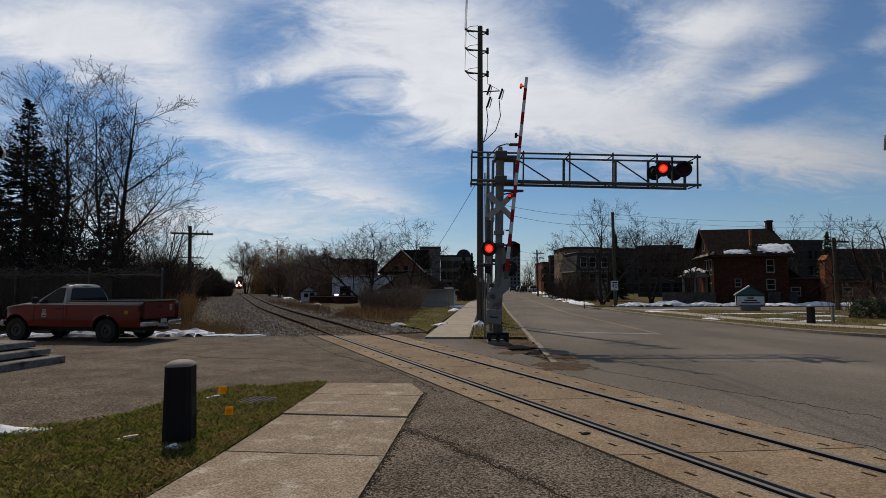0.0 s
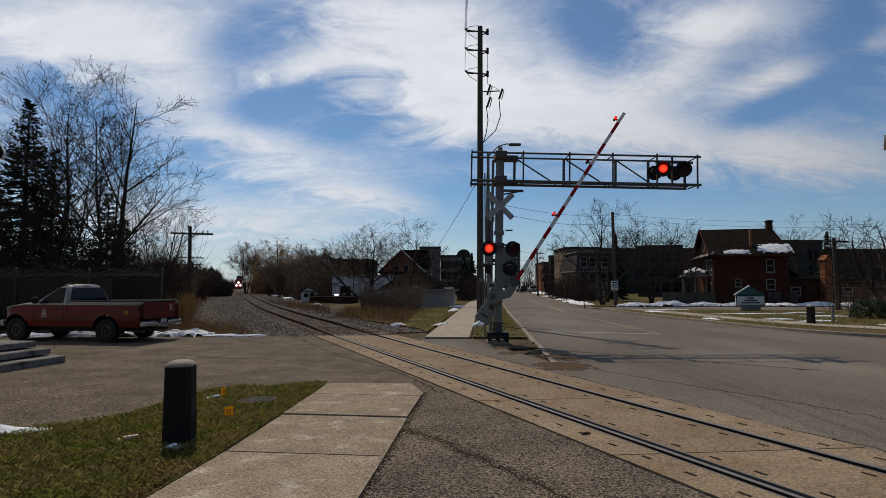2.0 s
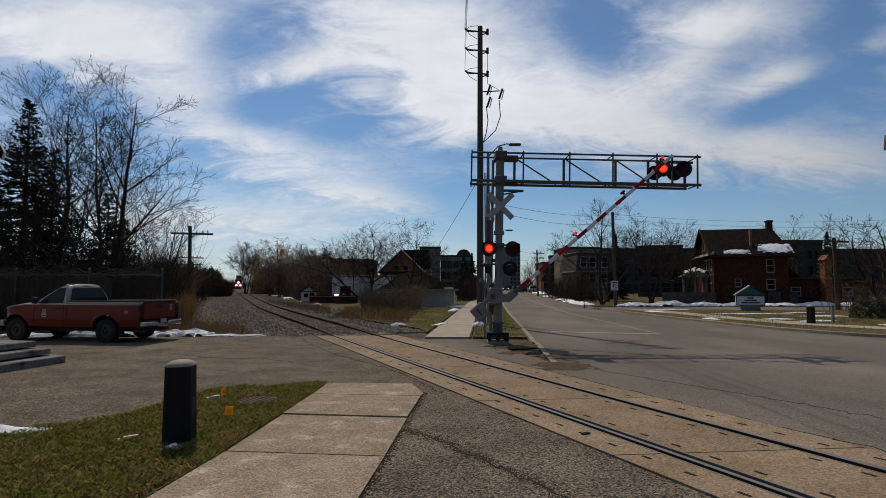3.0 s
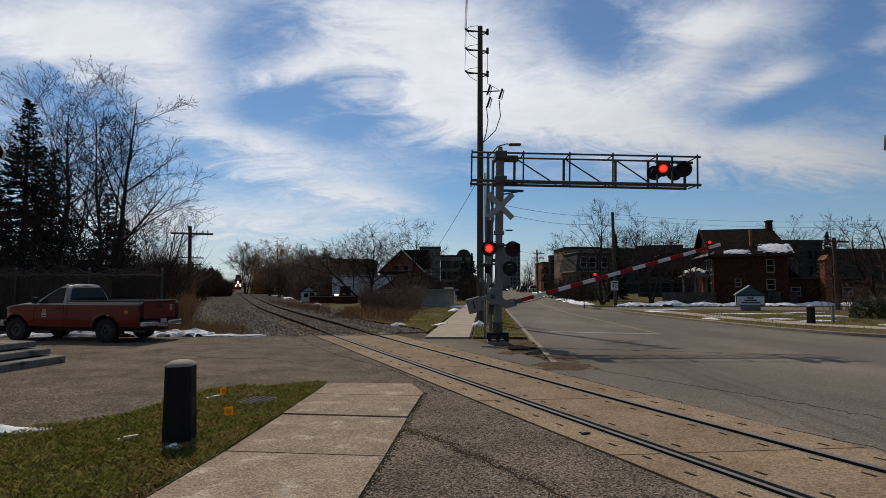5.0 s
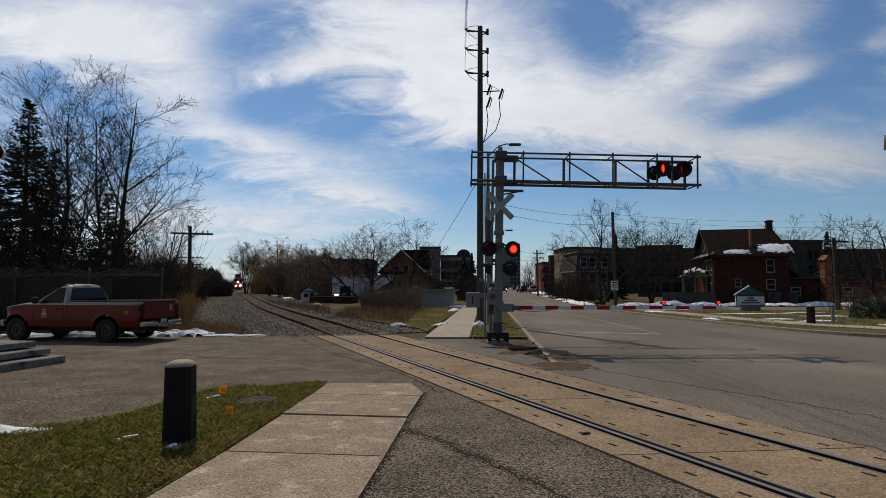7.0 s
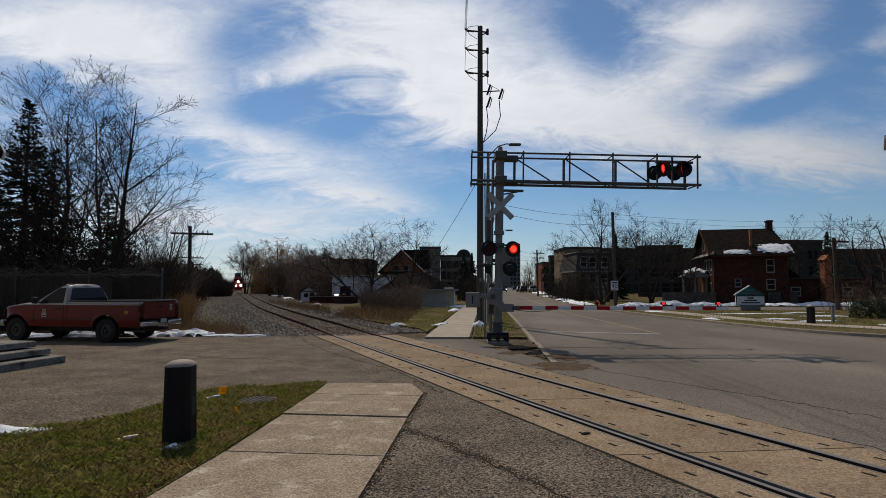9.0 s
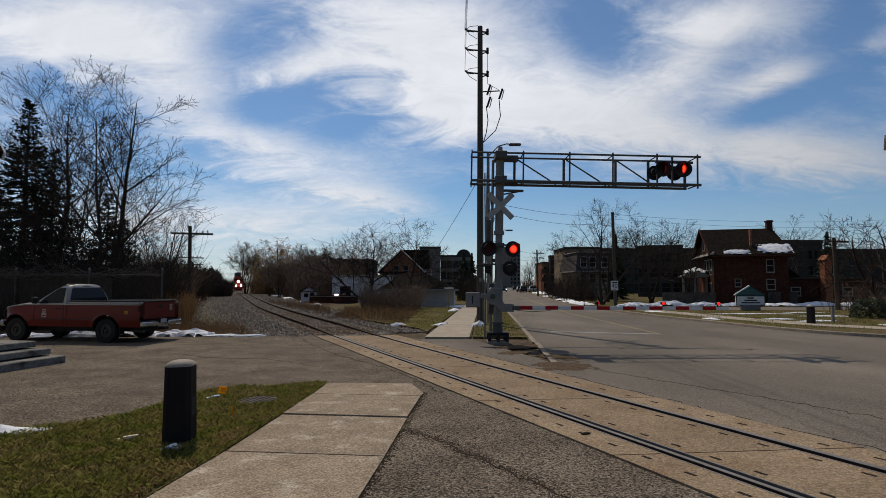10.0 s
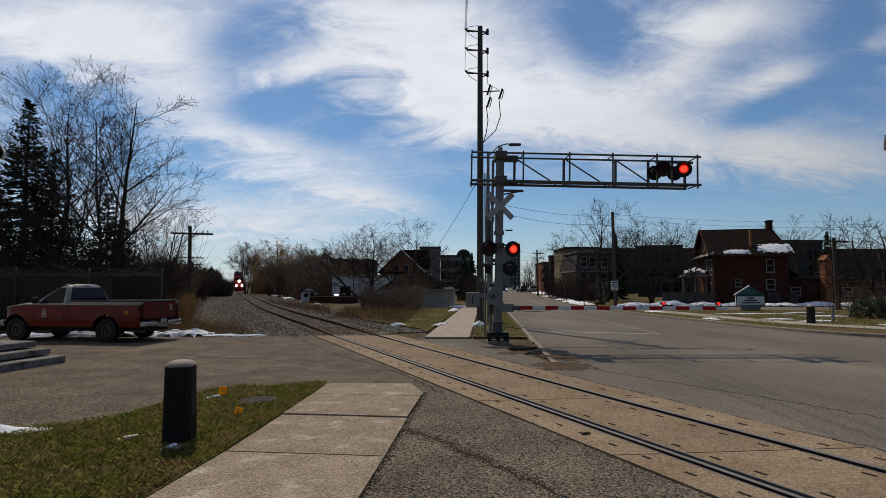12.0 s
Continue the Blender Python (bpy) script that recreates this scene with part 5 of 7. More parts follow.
# ---- trees, poles, wires ----
def grow_tree(seed, height, spread=0.55, trunk_r=None, limbs=9, depth=4, sides=(8, 6, 4, 3, 3), fork=0.25, kids=(0, 6, 6, 5, 0), up=0.35, trunks=1, droop=0.0, lean=0.0, rmin=0.010, splay=0.16):
    """Returns two meshes' soups: trunk with limbs, and finer branches with twigs."""
    rng = random.Random(seed)
    wood, twig = Soup(), Soup()
    tr = trunk_r or height * 0.016

    def limb(p, d, length, r, level):
        n = 5 if level < 2 else (4 if level == 2 else 3)
        soup = wood if level < 2 else twig
        pts, rads = [p.copy()], [r]
        for i in range(n):
            j = 0.07 + 0.05 * level
            d = (d + Vector((rng.gauss(0, j), rng.gauss(0, j), rng.gauss(0, j) + (up * 0.18 if level else 0.06) - droop * level * 0.10))).normalized()
            p = p + d * (length / n)
            pts.append(p.copy())
            rads.append(r * (1 - 0.80 * (i + 1) / n) if level else r * (1 - 0.72 * (i + 1) / n))
        for i in range(n):
            soup.rod(pts[i], pts[i + 1], rads[i], rads[i + 1], sides[level], False)
        if level >= depth:
            return
        k = limbs if level == 0 else kids[level]
        for c in range(k):
            t = (fork + (1 - fork) * (c + rng.random()) / k) if level == 0 else (0.2 + 0.8 * (c + rng.random()) / k)
            x = min(n - 1e-3, t * n)
            i = int(x)
            q = pts[i].lerp(pts[i + 1], x - i)
            rr = lerp(rads[i], rads[i + 1], x - i)
            az = c * 2.399 + rng.uniform(-0.5, 0.5)
            dd = (pts[i + 1] - pts[i]).normalized()
            sx = dd.orthogonal().normalized()
            sy = dd.cross(sx)
            out = sx * math.cos(az) + sy * math.sin(az)
            ang = rng.uniform(0.45, 0.95) * (spread / 0.55)
            nd = (dd * math.cos(ang) + out * math.sin(ang) + Vector((0, 0, up * 0.35))).normalized()
            ln = length * rng.uniform(0.42, 0.66) * (1.0 - 0.45 * t if level == 0 else 0.9)
            limb(q, nd, max(ln, 0.25), max(rr * 0.62, rmin), level + 1)

    for k in range(trunks):
        a = 2 * math.pi * k / max(1, trunks) + 0.6
        d = Vector((math.cos(a) * splay * (trunks > 1) + lean, math.sin(a) * splay * 0.8 * (trunks > 1), 1)).normalized()
        limb(Vector((math.cos(a) * tr * 1.2 * (trunks > 1), math.sin(a) * tr * (trunks > 1), -0.15)), d, height * 0.93, tr, 0)
    return wood, twig


def tree(x, y, height, seed, label, bark=None, twig_mat=None, group="bare trees", z=0.0, **kw):
    t = thing("bare_tree", pose(x, y, z), label, "tree", group)
    wood, twig = grow_tree(seed, height, **kw)
    part("trunk", wood, bark or M_BARK, t, raw=True)
    part("crown", twig, twig_mat or M_TWIG, t, "leafless branches and twigs", raw=True)
    return t


def limb_tree(x, y, z, seed, stems, label, twig_mat=None, bark=None, kids=(7, 7, 6, 4), angle=42, ratio=0.50, rise=0.035, wobble=0.045, rmin=0.008, sides=(9, 6, 4, 3, 3), group="bare trees", low=0.22):
    """A leafless tree of given stems (foot offset, lean x, lean y, length, radius); branches leave at an even angle and turn upwards."""
    t = thing("bare_tree", pose(x, y, z), label, "tree", group)
    rng = random.Random(seed)
    wood, twig = Soup(), Soup()

    def grow(p, d, length, r, level):
        n = (9, 6, 4, 3, 3)[level]
        soup = wood if level < 2 else twig
        pts, rads, dirs = [p.copy()], [r], [d.copy()]
        for i in range(n):
            d = (d + Vector((rng.gauss(0, wobble), rng.gauss(0, wobble), rng.gauss(0, wobble) + rise * (1 - d.z)))).normalized()
            p = p + d * (length / n)
            pts.append(p.copy())
            rads.append(max(rmin, r * (1 - 0.90 * (i + 1) / n)))
            dirs.append(d.copy())
        for i in range(n):
            soup.rod(pts[i], pts[i + 1], rads[i], rads[i + 1], sides[level], False)
        if level >= len(kids):
            return
        az = rng.random() * 6.283
        for c in range(kids[level]):
            tt = low + (0.97 - low) * (c + rng.random()) / kids[level]
            u = min(n - 1e-3, tt * n)
            i = int(u)
            q = pts[i].lerp(pts[i + 1], u - i)
            az += 2.4 + rng.gauss(0, 0.4)
            a = radians(angle + rng.gauss(0, 9))
            e = dirs[i].orthogonal().normalized()
            e = e * math.cos(az) + dirs[i].cross(e) * math.sin(az)
            kd = (dirs[i] * math.cos(a) + e * math.sin(a)).normalized()
            if level == 0 and kd.z < 0.1:
                kd.z = 0.1
            grow(q, kd, length * (ratio * (1.12 - 0.72 * tt) if level == 0 else 0.60 * (1.0 - 0.42 * tt)) * rng.uniform(0.75, 1.2), max(rmin, lerp(rads[i], rads[i + 1], u - i) * 0.62), level + 1)

    for fx, fy, lx, ly, length, r in stems:
        grow(Vector((fx, fy, -0.1)), Vector((lx, ly, 1)).normalized(), length, r, 0)
    part("trunk", wood, bark or M_BARK, t, raw=True)
    part("crown", twig, twig_mat or M_TWIG, t, "leafless branches and twigs", raw=True)
    return t


def spruce(x, y, height, width, seed, label, z=0.0, step=0.25):
    """A spruce of whorled, drooping boughs with side twigs, each hung with needle sprays."""
    t = thing("conifer_tree", pose(x, y, z), label, "conifer", "conifers")
    rng = random.Random(seed)
    part("trunk", Soup().rod((0, 0, -0.1), (0, 0, height * 0.98), height * 0.016, 0.02, 9), M_BARK, t)
    bough, s = Soup(), Soup()
    zz = height * 0.05
    while zz < height * 0.985:
        k = 1 - zz / height
        for b in range(6 if k < 0.25 else 10):
            if rng.random() < 0.10:
                continue
            a = rng.random() * 6.283
            length = max(0.16, width * k ** 0.85 * rng.uniform(0.70, 1.12))
            d = Vector((math.cos(a), math.sin(a), 0.55 - 0.75 * min(1, k * 1.6)))
            p = Vector((0, 0, zz + rng.uniform(-0.12, 0.12)))
            n = max(2, int(length / 0.20))
            for i in range(n):
                u = (i + 1) / n
                q = p + d.normalized() * (length / n)
                bough.rod(p, q, 0.022 * (1.1 - u) + 0.004, 0.022 * (1.05 - u) + 0.003, 4, False)
                d.z += (-0.05 if u < 0.6 else 0.16)
                side = Vector((-d.y, d.x, 0)).normalized()
                if u > 0.18:
                    for sg in (-1, 1):
                        tl = (0.17 + 0.40 * length * (1 - u) ** 0.8 * 0.6) * rng.uniform(0.7, 1.25)
                        e = (d.normalized() * 0.7 + side * sg * rng.uniform(0.5, 1.0) + Vector((0, 0, rng.uniform(-0.45, -0.02)))).normalized()
                        w = e.cross(Vector((0, 0, 1))).normalized() * rng.uniform(0.045, 0.085)
                        m, tip = q + e * tl * 0.45, q + e * tl
                        drop = Vector((0, 0, -0.05 - 0.05 * rng.random()))
                        s.add([q, m + w, tip, m - w, m + drop], [(0, 1, 2, 3), (0, 4, 2)])
                p = q
            w = Vector((-d.y, d.x, 0)).normalized() * 0.05
            s.add([p - d.normalized() * 0.15, p + w, p + d.normalized() * 0.16, p - w], [(0, 1, 2, 3)])
        zz += step * rng.uniform(0.8, 1.2) * (0.65 + 0.5 * k)
    part("bough_frame", bough, M_BARK, t, "dark drooping limbs", raw=True)
    part("foliage", s, M_NEEDLE, t, "dark green needle sprays", raw=True)


def conifer(x, y, height, width, seed, label, n=900, z=0.0, bottom=0.08):
    t = thing("conifer_tree", pose(x, y, z), label, "conifer", "conifers")
    part("trunk", Soup().rod((0, 0, -0.1), (0, 0, height * 0.97), height * 0.016, 0.02, 8), M_BARK, t)
    rng = random.Random(seed)
    s = Soup()
    for i in range(n):
        u = rng.random() ** 0.75
        zz = height * (1 - u * (1 - bottom))
        r = width * (0.06 + 0.94 * u) * rng.uniform(0.55, 1.08) * (1 + 0.22 * math.sin(zz * 7.0 / max(1, height) * 6))
        a = rng.random() * 6.283
        d = Vector((math.cos(a), math.sin(a), rng.uniform(-0.42, 0.05)))
        side = Vector((-math.sin(a), math.cos(a), 0))
        p0 = Vector((0, 0, zz)) + d * r * 0.25
        # a drooping spray of needles
        for k in range(3):
            q = p0 + d * (r * (0.25 + 0.25 * k))
            w = (0.26 - 0.05 * k) * (0.35 + 0.5 * width / 2.4)
            tip = q + d * r * 0.36 + side * rng.uniform(-0.2, 0.2) * w * 2 + Vector((0, 0, -0.10 * width * 0.5))
            s.add([q - side * w, q + side * w, tip, q + Vector((0, 0, 0.10 + 0.06 * rng.random()))], [(0, 2, 3), (2, 1, 3), (0, 1, 2)])
    part("foliage", s, M_NEEDLE, t, "dark green needle sprays", raw=True)


def thicket(name, area, n, h0, h1, seed, material, label, category, r=0.012, z=0.0, branchy=2, lean=0.25):
    """Many thin upright stems with side twigs in a patch given by four corners."""
    rng = random.Random(seed)
    (ax, ay), (bx, by), (cx, cy), (dx, dy) = area
    s = Soup()
    for _ in range(n):
        u, v = rng.random(), rng.random()
        x = lerp(lerp(ax, bx, u), lerp(dx, cx, u), v)
        y = lerp(lerp(ay, by, u), lerp(dy, cy, u), v)
        h = rng.uniform(h0, h1) * (0.75 + 0.5 * noise.noise(Vector((x * 0.35, y * 0.35, seed))))
        d = Vector((rng.gauss(0, lean), rng.gauss(0, lean), 1))
        p, q = Vector((x, y, z - 0.03)), Vector((x, y, z)) + d * h
        s.rod(p, q, r * rng.uniform(0.7, 1.3), r * 0.3, 3, False)
        for k in range(branchy):
            t = rng.uniform(0.3, 0.95)
            b = p.lerp(q, t)
            e = b + Vector((rng.gauss(0, 0.35), rng.gauss(0, 0.35), rng.uniform(0.1, 0.6))) * h * 0.45
            s.rod(b, e, r * 0.6, r * 0.2, 3, False)
    tagged(part(name, s, material, raw=True), label, category, "", "stuff")


# by the lot
limb_tree(-16.55, 27.0, 0.0, 21, [(0.12, 0, 0.05, 0.0, 11.4, 0.17), (-0.15, 0.1, -0.12, 0.05, 10.2, 0.13), (-0.25, -0.1, -0.26, -0.1, 8.6, 0.09), (0.2, -0.1, 0.16, -0.1, 8.6, 0.10), (-0.3, -0.2, -0.70, -0.3, 6.6, 0.07)],
          "tall leafless tree with several stems behind the fence", kids=(11, 7, 5, 2), low=0.26)
limb_tree(-21.2, 30.0, 0.0, 36, [(0, 0, 0.03, 0, 12.6, 0.14), (-0.2, 0.1, -0.12, 0, 11.4, 0.10), (0.2, 0, 0.14, 0.1, 9.6, 0.09)], "tall leafless tree among the spruces", kids=(10, 7, 5, 2), angle=36)
spruce(-22.3, 29.0, 12.0, 3.1, 5, "tall dark spruce behind the fence")
spruce(-22.6, 31.5, 9.8, 3.3, 9, "tall dark spruce behind the fence")
spruce(-26.3, 31.5, 9.0, 3.0, 6, "tall dark spruce behind the fence")
spruce(-19.3, 33.0, 5.9, 1.7, 7, "small dark spruce behind the fence")
spruce(-20.9, 34.0, 7.6, 2.8, 10, "dark spruce behind the fence")
spruce(-29.5, 34.0, 8.6, 3.2, 11, "dark spruce behind the fence")
spruce(-24.6, 27.2, 6.4, 2.6, 8, "dark spruce behind the fence")
tree(-22.5, 44.0, 7.0, 44, "leafless tree behind the fence", trunks=3, splay=0.3, limbs=8, depth=3, kids=(0, 6, 6, 0, 0), rmin=0.014)
thicket("hedge_brush", [(-27, 24.4), (-13.2, 25.2), (-15.8, 33), (-29, 33)], 5200, 1.6, 4.4, 3, M_TWIG, "tangled leafless brush behind the fence", "brush", 0.016, branchy=4)
thicket("dead_branches", [(-25.5, 25.0), (-16.2, 25.4), (-17.0, 27.2), (-26.0, 27.0)], 230, 2.4, 5.4, 78, M_BARKP, "pale dead branches in front of the spruces", "brush", 0.011, branchy=4, lean=0.55)
thicket("dry_reeds", [(-14.0, 26), (-11.9, 26.0), (-17.2, 38), (-19.5, 38)], 1700, 0.9, 2.0, 4, M_REED, "tan dry reeds by the track", "weeds", 0.012, branchy=2, lean=0.14)
thicket("fence_vines", [(-20.9, 23.25), (-11.9, 23.55), (-11.9, 23.0), (-20.9, 22.7)], 420, 0.9, 2.4, 8, M_BARK, "leafless vines tangled over the wire fence", "vines", 0.009, branchy=3, lean=0.45)


def top_vines():
    """Pale stems that run along the fence's top rail and hang over it."""
    rng = random.Random(77)
    s = Soup()
    for _ in range(150):
        x = rng.uniform(-21.2, -12.1)
        p = Vector((x, 23.3 + rng.uniform(-0.1, 0.1), 2.30 + rng.gauss(0, 0.06)))
        d = Vector((rng.choice((-1, 1)), rng.gauss(0, 0.1), rng.gauss(0, 0.10)))
        for _k in range(rng.randint(3, 8)):
            d = (d + Vector((0, rng.gauss(0, 0.15), rng.gauss(0, 0.20) - 0.9 * (p.z - 2.34)))).normalized()
            q = p + d * 0.22
            if q.x > -11.9 or q.x < -21.3:
                break
            s.rod(p, q, 0.011, 0.009, 4, False)
            p = q
    tagged(part("top_vines", s, M_BARKP, raw=True), "pale dead vines running along the fence top", "vines", "", "stuff")


top_vines()
thicket("dry_grass_strip", [(-11.5, 20.9), (-6.9, 20.3), (-8.8, 24), (-11.5, 24)], 1100, 0.12, 0.5, 6, M_STRAW, "low tan dry weeds beside the ballast", "weeds", 0.006, lean=0.5)
thicket("line_brush_west", [track_p for track_p in ((-26, 42), (-20.5, 43), (-60, 140), (-76, 140))], 5200, 2.5, 5.6, 12, M_TWIGHAZE, "leafless brush along the railway", "brush", 0.03, branchy=4)


def line_thicket(name, s0, s1, o0, o1, n, h0, h1, seed, material, label, r=0.03, branchy=4, lean=0.22):
    """Leafless brush in a strip that follows the track."""
    rng = random.Random(seed)
    s = Soup()
    for _ in range(n):
        p = track_point(lerp(s0, s1, rng.random() ** 1.3), rng.uniform(o0, o1), -0.05)
        h = rng.uniform(h0, h1) * (0.8 + 0.6 * noise.noise(Vector((p.x * 0.2, p.y * 0.2, seed))))
        q = p + Vector((rng.gauss(0, lean), rng.gauss(0, lean), 1)) * h
        s.rod(p, q, r * rng.uniform(0.7, 1.3), r * 0.3, 3, False)
        for k in range(branchy):
            b = p.lerp(q, rng.uniform(0.25, 0.95))
            s.rod(b, b + Vector((rng.gauss(0, 0.35), rng.gauss(0, 0.35), rng.uniform(0.1, 0.6))) * h * 0.45, r * 0.6, r * 0.25, 3, False)
    tagged(part(name, s, material, raw=True), label, "brush", "", "stuff")


line_thicket("bank_brush_west", 70, 300, -13.0, -5.5, 4200, 2.2, 5.6, 51, M_TWIG, "dark leafless brush on the bank beside the railway", 0.045)
line_thicket("bank_edge_west", 95, 330, -8.0, -2.5, 6000, 0.9, 3.2, 54, M_TWIG, "low dark brush close beside the railway", 0.05)
line_thicket("bank_brush_east", 60, 290, 5.8, 13.0, 4200, 1.6, 5.0, 52, M_TWIGHAZE, "leafless brush on the bank beside the railway", 0.045)
line_thicket("bank_weeds_west", 24, 80, -9.5, -5.2, 2600, 0.25, 0.9, 53, M_STRAW, "tan dead weeds on the edge of the ballast", 0.008, 2, 0.4)
for i, s0 in enumerate(range(38, 118, 10)):
    p = track_point(s0, -11.5 - 4 * (i % 2))
    tree(p.x, p.y, 5.6 + (i % 3) * 0.9, 100 + i, "leafless tree in the wood along the railway", depth=3, kids=(0, 6, 6, 0, 0), sides=(5, 4, 3, 3, 3), limbs=10, fork=0.15, rmin=0.02)
for i, s0 in enumerate(range(112, 290, 9)):
    p = track_point(s0, (-10.5 if s0 < 170 else -8.0) - 1.5 * (i % 2))
    conifer(p.x, p.y, 5.6 + (i % 3) * 0.6 + (s0 - 112) * 0.012, 3.0, 200 + i, "dark conifer in the row along the railway", 420)
# right of the track
thicket("line_brush_east", [track_p for track_p in ((-15.5, 62), (-9, 62), (-44, 190), (-64, 190))], 7000, 3.0, 7.5, 13, M_TWIGHAZE, "leafless brush along the railway", "brush", 0.035, branchy=4)
for i, (x, y, h, w) in enumerate(((-43, 120, 11.0, 0), (-39.5, 128, 9.6, 0), (-36, 118, 12.0, 1), (-33.5, 122, 10.5, 1), (-29.5, 120, 10.2, 0), (-26, 108, 8.0, 0), (-23.5, 102, 7.8, 0), (-52, 150, 11, 0), (-30, 95, 6.0, 0), (-21, 90, 6.5, 0), (-25, 84, 5.5, 0), (-18, 80, 5.5, 0))):
    tree(x, y, h * 0.9, 300 + i, "ochre-twigged willow beyond the track" if w else "leafless tree beyond the track", M_BARK, M_WILLOW if w else M_TWIGHAZE, depth=3, trunks=3, splay=0.3, kids=(0, 7, 7, 0, 0), sides=(6, 4, 3, 3, 3), limbs=9, fork=0.14, droop=0.9 if w else 0.0, spread=0.65, up=0.25, rmin=0.035)
thicket("willow_screen", [(-40, 112), (-28, 112), (-28, 120), (-40, 120)], 900, 4.0, 8.5, 14, M_WILLOW, "ochre willow scrub beyond the track", "brush", 0.04, branchy=4)
limb_tree(-5.9, 45.5, 0.0, 51, [(0, 0, -0.15, 0, 6.0, 0.15), (-0.1, 0, -0.85, 0.05, 5.8, 0.12), (0.1, 0.1, 0.35, 0.1, 5.6, 0.11)], "spreading leafless tree in front of the houses", kids=(11, 7, 6), angle=58, wobble=0.11, rise=0.02, ratio=0.74, rmin=0.010, low=0.30)
limb_tree(-3.4, 47.0, 0.0, 57, [(0, 0, 0.05, 0, 6.4, 0.15), (0.1, 0, 0.45, 0, 5.4, 0.11), (-0.1, 0, -0.4, 0, 5.4, 0.11)], "spreading leafless tree beside the gabled house", kids=(11, 7, 6), angle=58, wobble=0.11, rise=0.02, ratio=0.74, rmin=0.010, low=0.32)
thicket("yard_brush", [(-5.9, 40), (-1.9, 37.5), (-1.7, 43.5), (-6.6, 45)], 1300, 0.8, 2.6, 15, M_TWIGHAZE, "dense leafless shrubs in front of the white building", "brush", 0.014, branchy=4)
thicket("dry_weeds_east", [(-6.2, 31), (-1.8, 24.8), (-1.6, 36), (-7.0, 41)], 2300, 0.15, 0.75, 16, M_STRAW, "rust-brown dead weeds between ballast and lawn", "weeds", 0.008, lean=0.4)
thicket("track_weeds", [(-11.5, 43), (-7, 34), (-9.0, 44), (-22, 66)], 700, 0.2, 0.7, 17, M_STRAW, "brown dead weeds along the ballast", "weeds", 0.012, lean=0.3)
# beyond the street
for i, (x, y, h, st) in enumerate(((14.7, 51, 8.8, ((0.02, 0.0, 1.0), (0.45, 0.1, 0.8), (-0.5, 0, 0.78))), (20.4, 54, 8.4, ((0, 0, 1.0), (0.4, 0, 0.85), (-0.4, 0.1, 0.8))), (28.5, 64, 8.4, ((0.05, 0, 1.0), (-0.35, 0, 0.85), (0.4, 0.1, 0.8))),
                                       (24.9, 57, 6.6, ((0, 0, 1.0), (0.35, 0, 0.8))), (17.4, 58, 6.8, ((0, 0, 1.0), (-0.3, 0, 0.9))), (41.5, 66, 9.0, ((0, 0, 1.0), (0.3, 0, 0.9))), (22.8, 50.4, 5.0, ((0.05, 0, 1.0), (-0.25, 0, 0.8))))):
    limb_tree(x, y, 0.0, 400 + i, [(0.05 * k, 0, lx, ly, h * f, 0.16 - 0.035 * k) for k, (lx, ly, f) in enumerate(st)], "leafless street tree in front of the flats", kids=(11, 7, 6) if i < 3 else (9, 6, 5), angle=46, ratio=0.56, rmin=0.010, wobble=0.08, low=0.32)
limb_tree(31.4, 38.6, 0.0, 444, [(0, 0, -0.50, 0, 6.4, 0.18), (0.1, 0, -0.20, 0.1, 6.4, 0.16), (0.2, 0, 0.1, 0, 6.0, 0.14)], "large leafless tree beside the brick tower", kids=(8, 6, 4), angle=50, ratio=0.66, wobble=0.11, rmin=0.011)
tree(36, 50, 7.0, 447, "leafless tree by the brick wing", depth=3, kids=(0, 6, 6, 0, 0), limbs=10)
conifer(19.6, 62, 7.6, 1.5, 31, "dark conifer among the street trees", 500)
conifer(45, 64, 8.2, 1.9, 33, "dark pine behind the brick house", 300)
conifer(38, 68, 8.2, 1.7, 34, "dark pine behind the brick house", 300)
conifer(3.2, 85, 6.8, 1.8, 35, "dark conifer beside the flats", 500)
conifer(5.0, 95, 7.4, 1.8, 36, "dark conifer beside the flats", 500)
tree(11.2, 43.5, 2.3, 460, "small bare-stemmed shrub on the verge", depth=3, kids=(0, 7, 7, 0, 0), limbs=14, fork=0.4, twig_mat=M_BARK)
thicket("far_woods", [(-420, 430), (420, 430), (420, 500), (-420, 500)], 5200, 5.0, 9.5, 23, M_TWIGHAZE, "leafless woods along the horizon", "woods", 0.16, branchy=4)
thicket("wall_brush", [(26, 33), (33, 31), (34, 41), (28, 41)], 450, 0.8, 2.8, 19, M_TWIGHAZE, "leafless hedge beside the brick tower", "brush", 0.014, branchy=4)
thicket("street_brush", [(8.8, 92), (3.0, 60), (1.5, 62), (6, 95)], 800, 1.5, 4.0, 20, M_TWIG, "leafless shrubs along the street", "brush", 0.025, branchy=4)
thicket("street_brush_east", [(16.5, 90), (13.6, 62), (17, 60), (23, 95)], 1200, 1.2, 3.8, 22, M_TWIG, "leafless shrubs along the street", "brush", 0.025, branchy=4)
for i, (s0) in enumerate(range(95, 190, 12)):
    tree(17.6 + (s0 - 90) * 0.10, s0, 6.4 + (i % 3), 480 + i, "leafless street tree far along the street", depth=3, kids=(0, 6, 5, 0, 0), sides=(5, 4, 3, 3, 3), limbs=9)


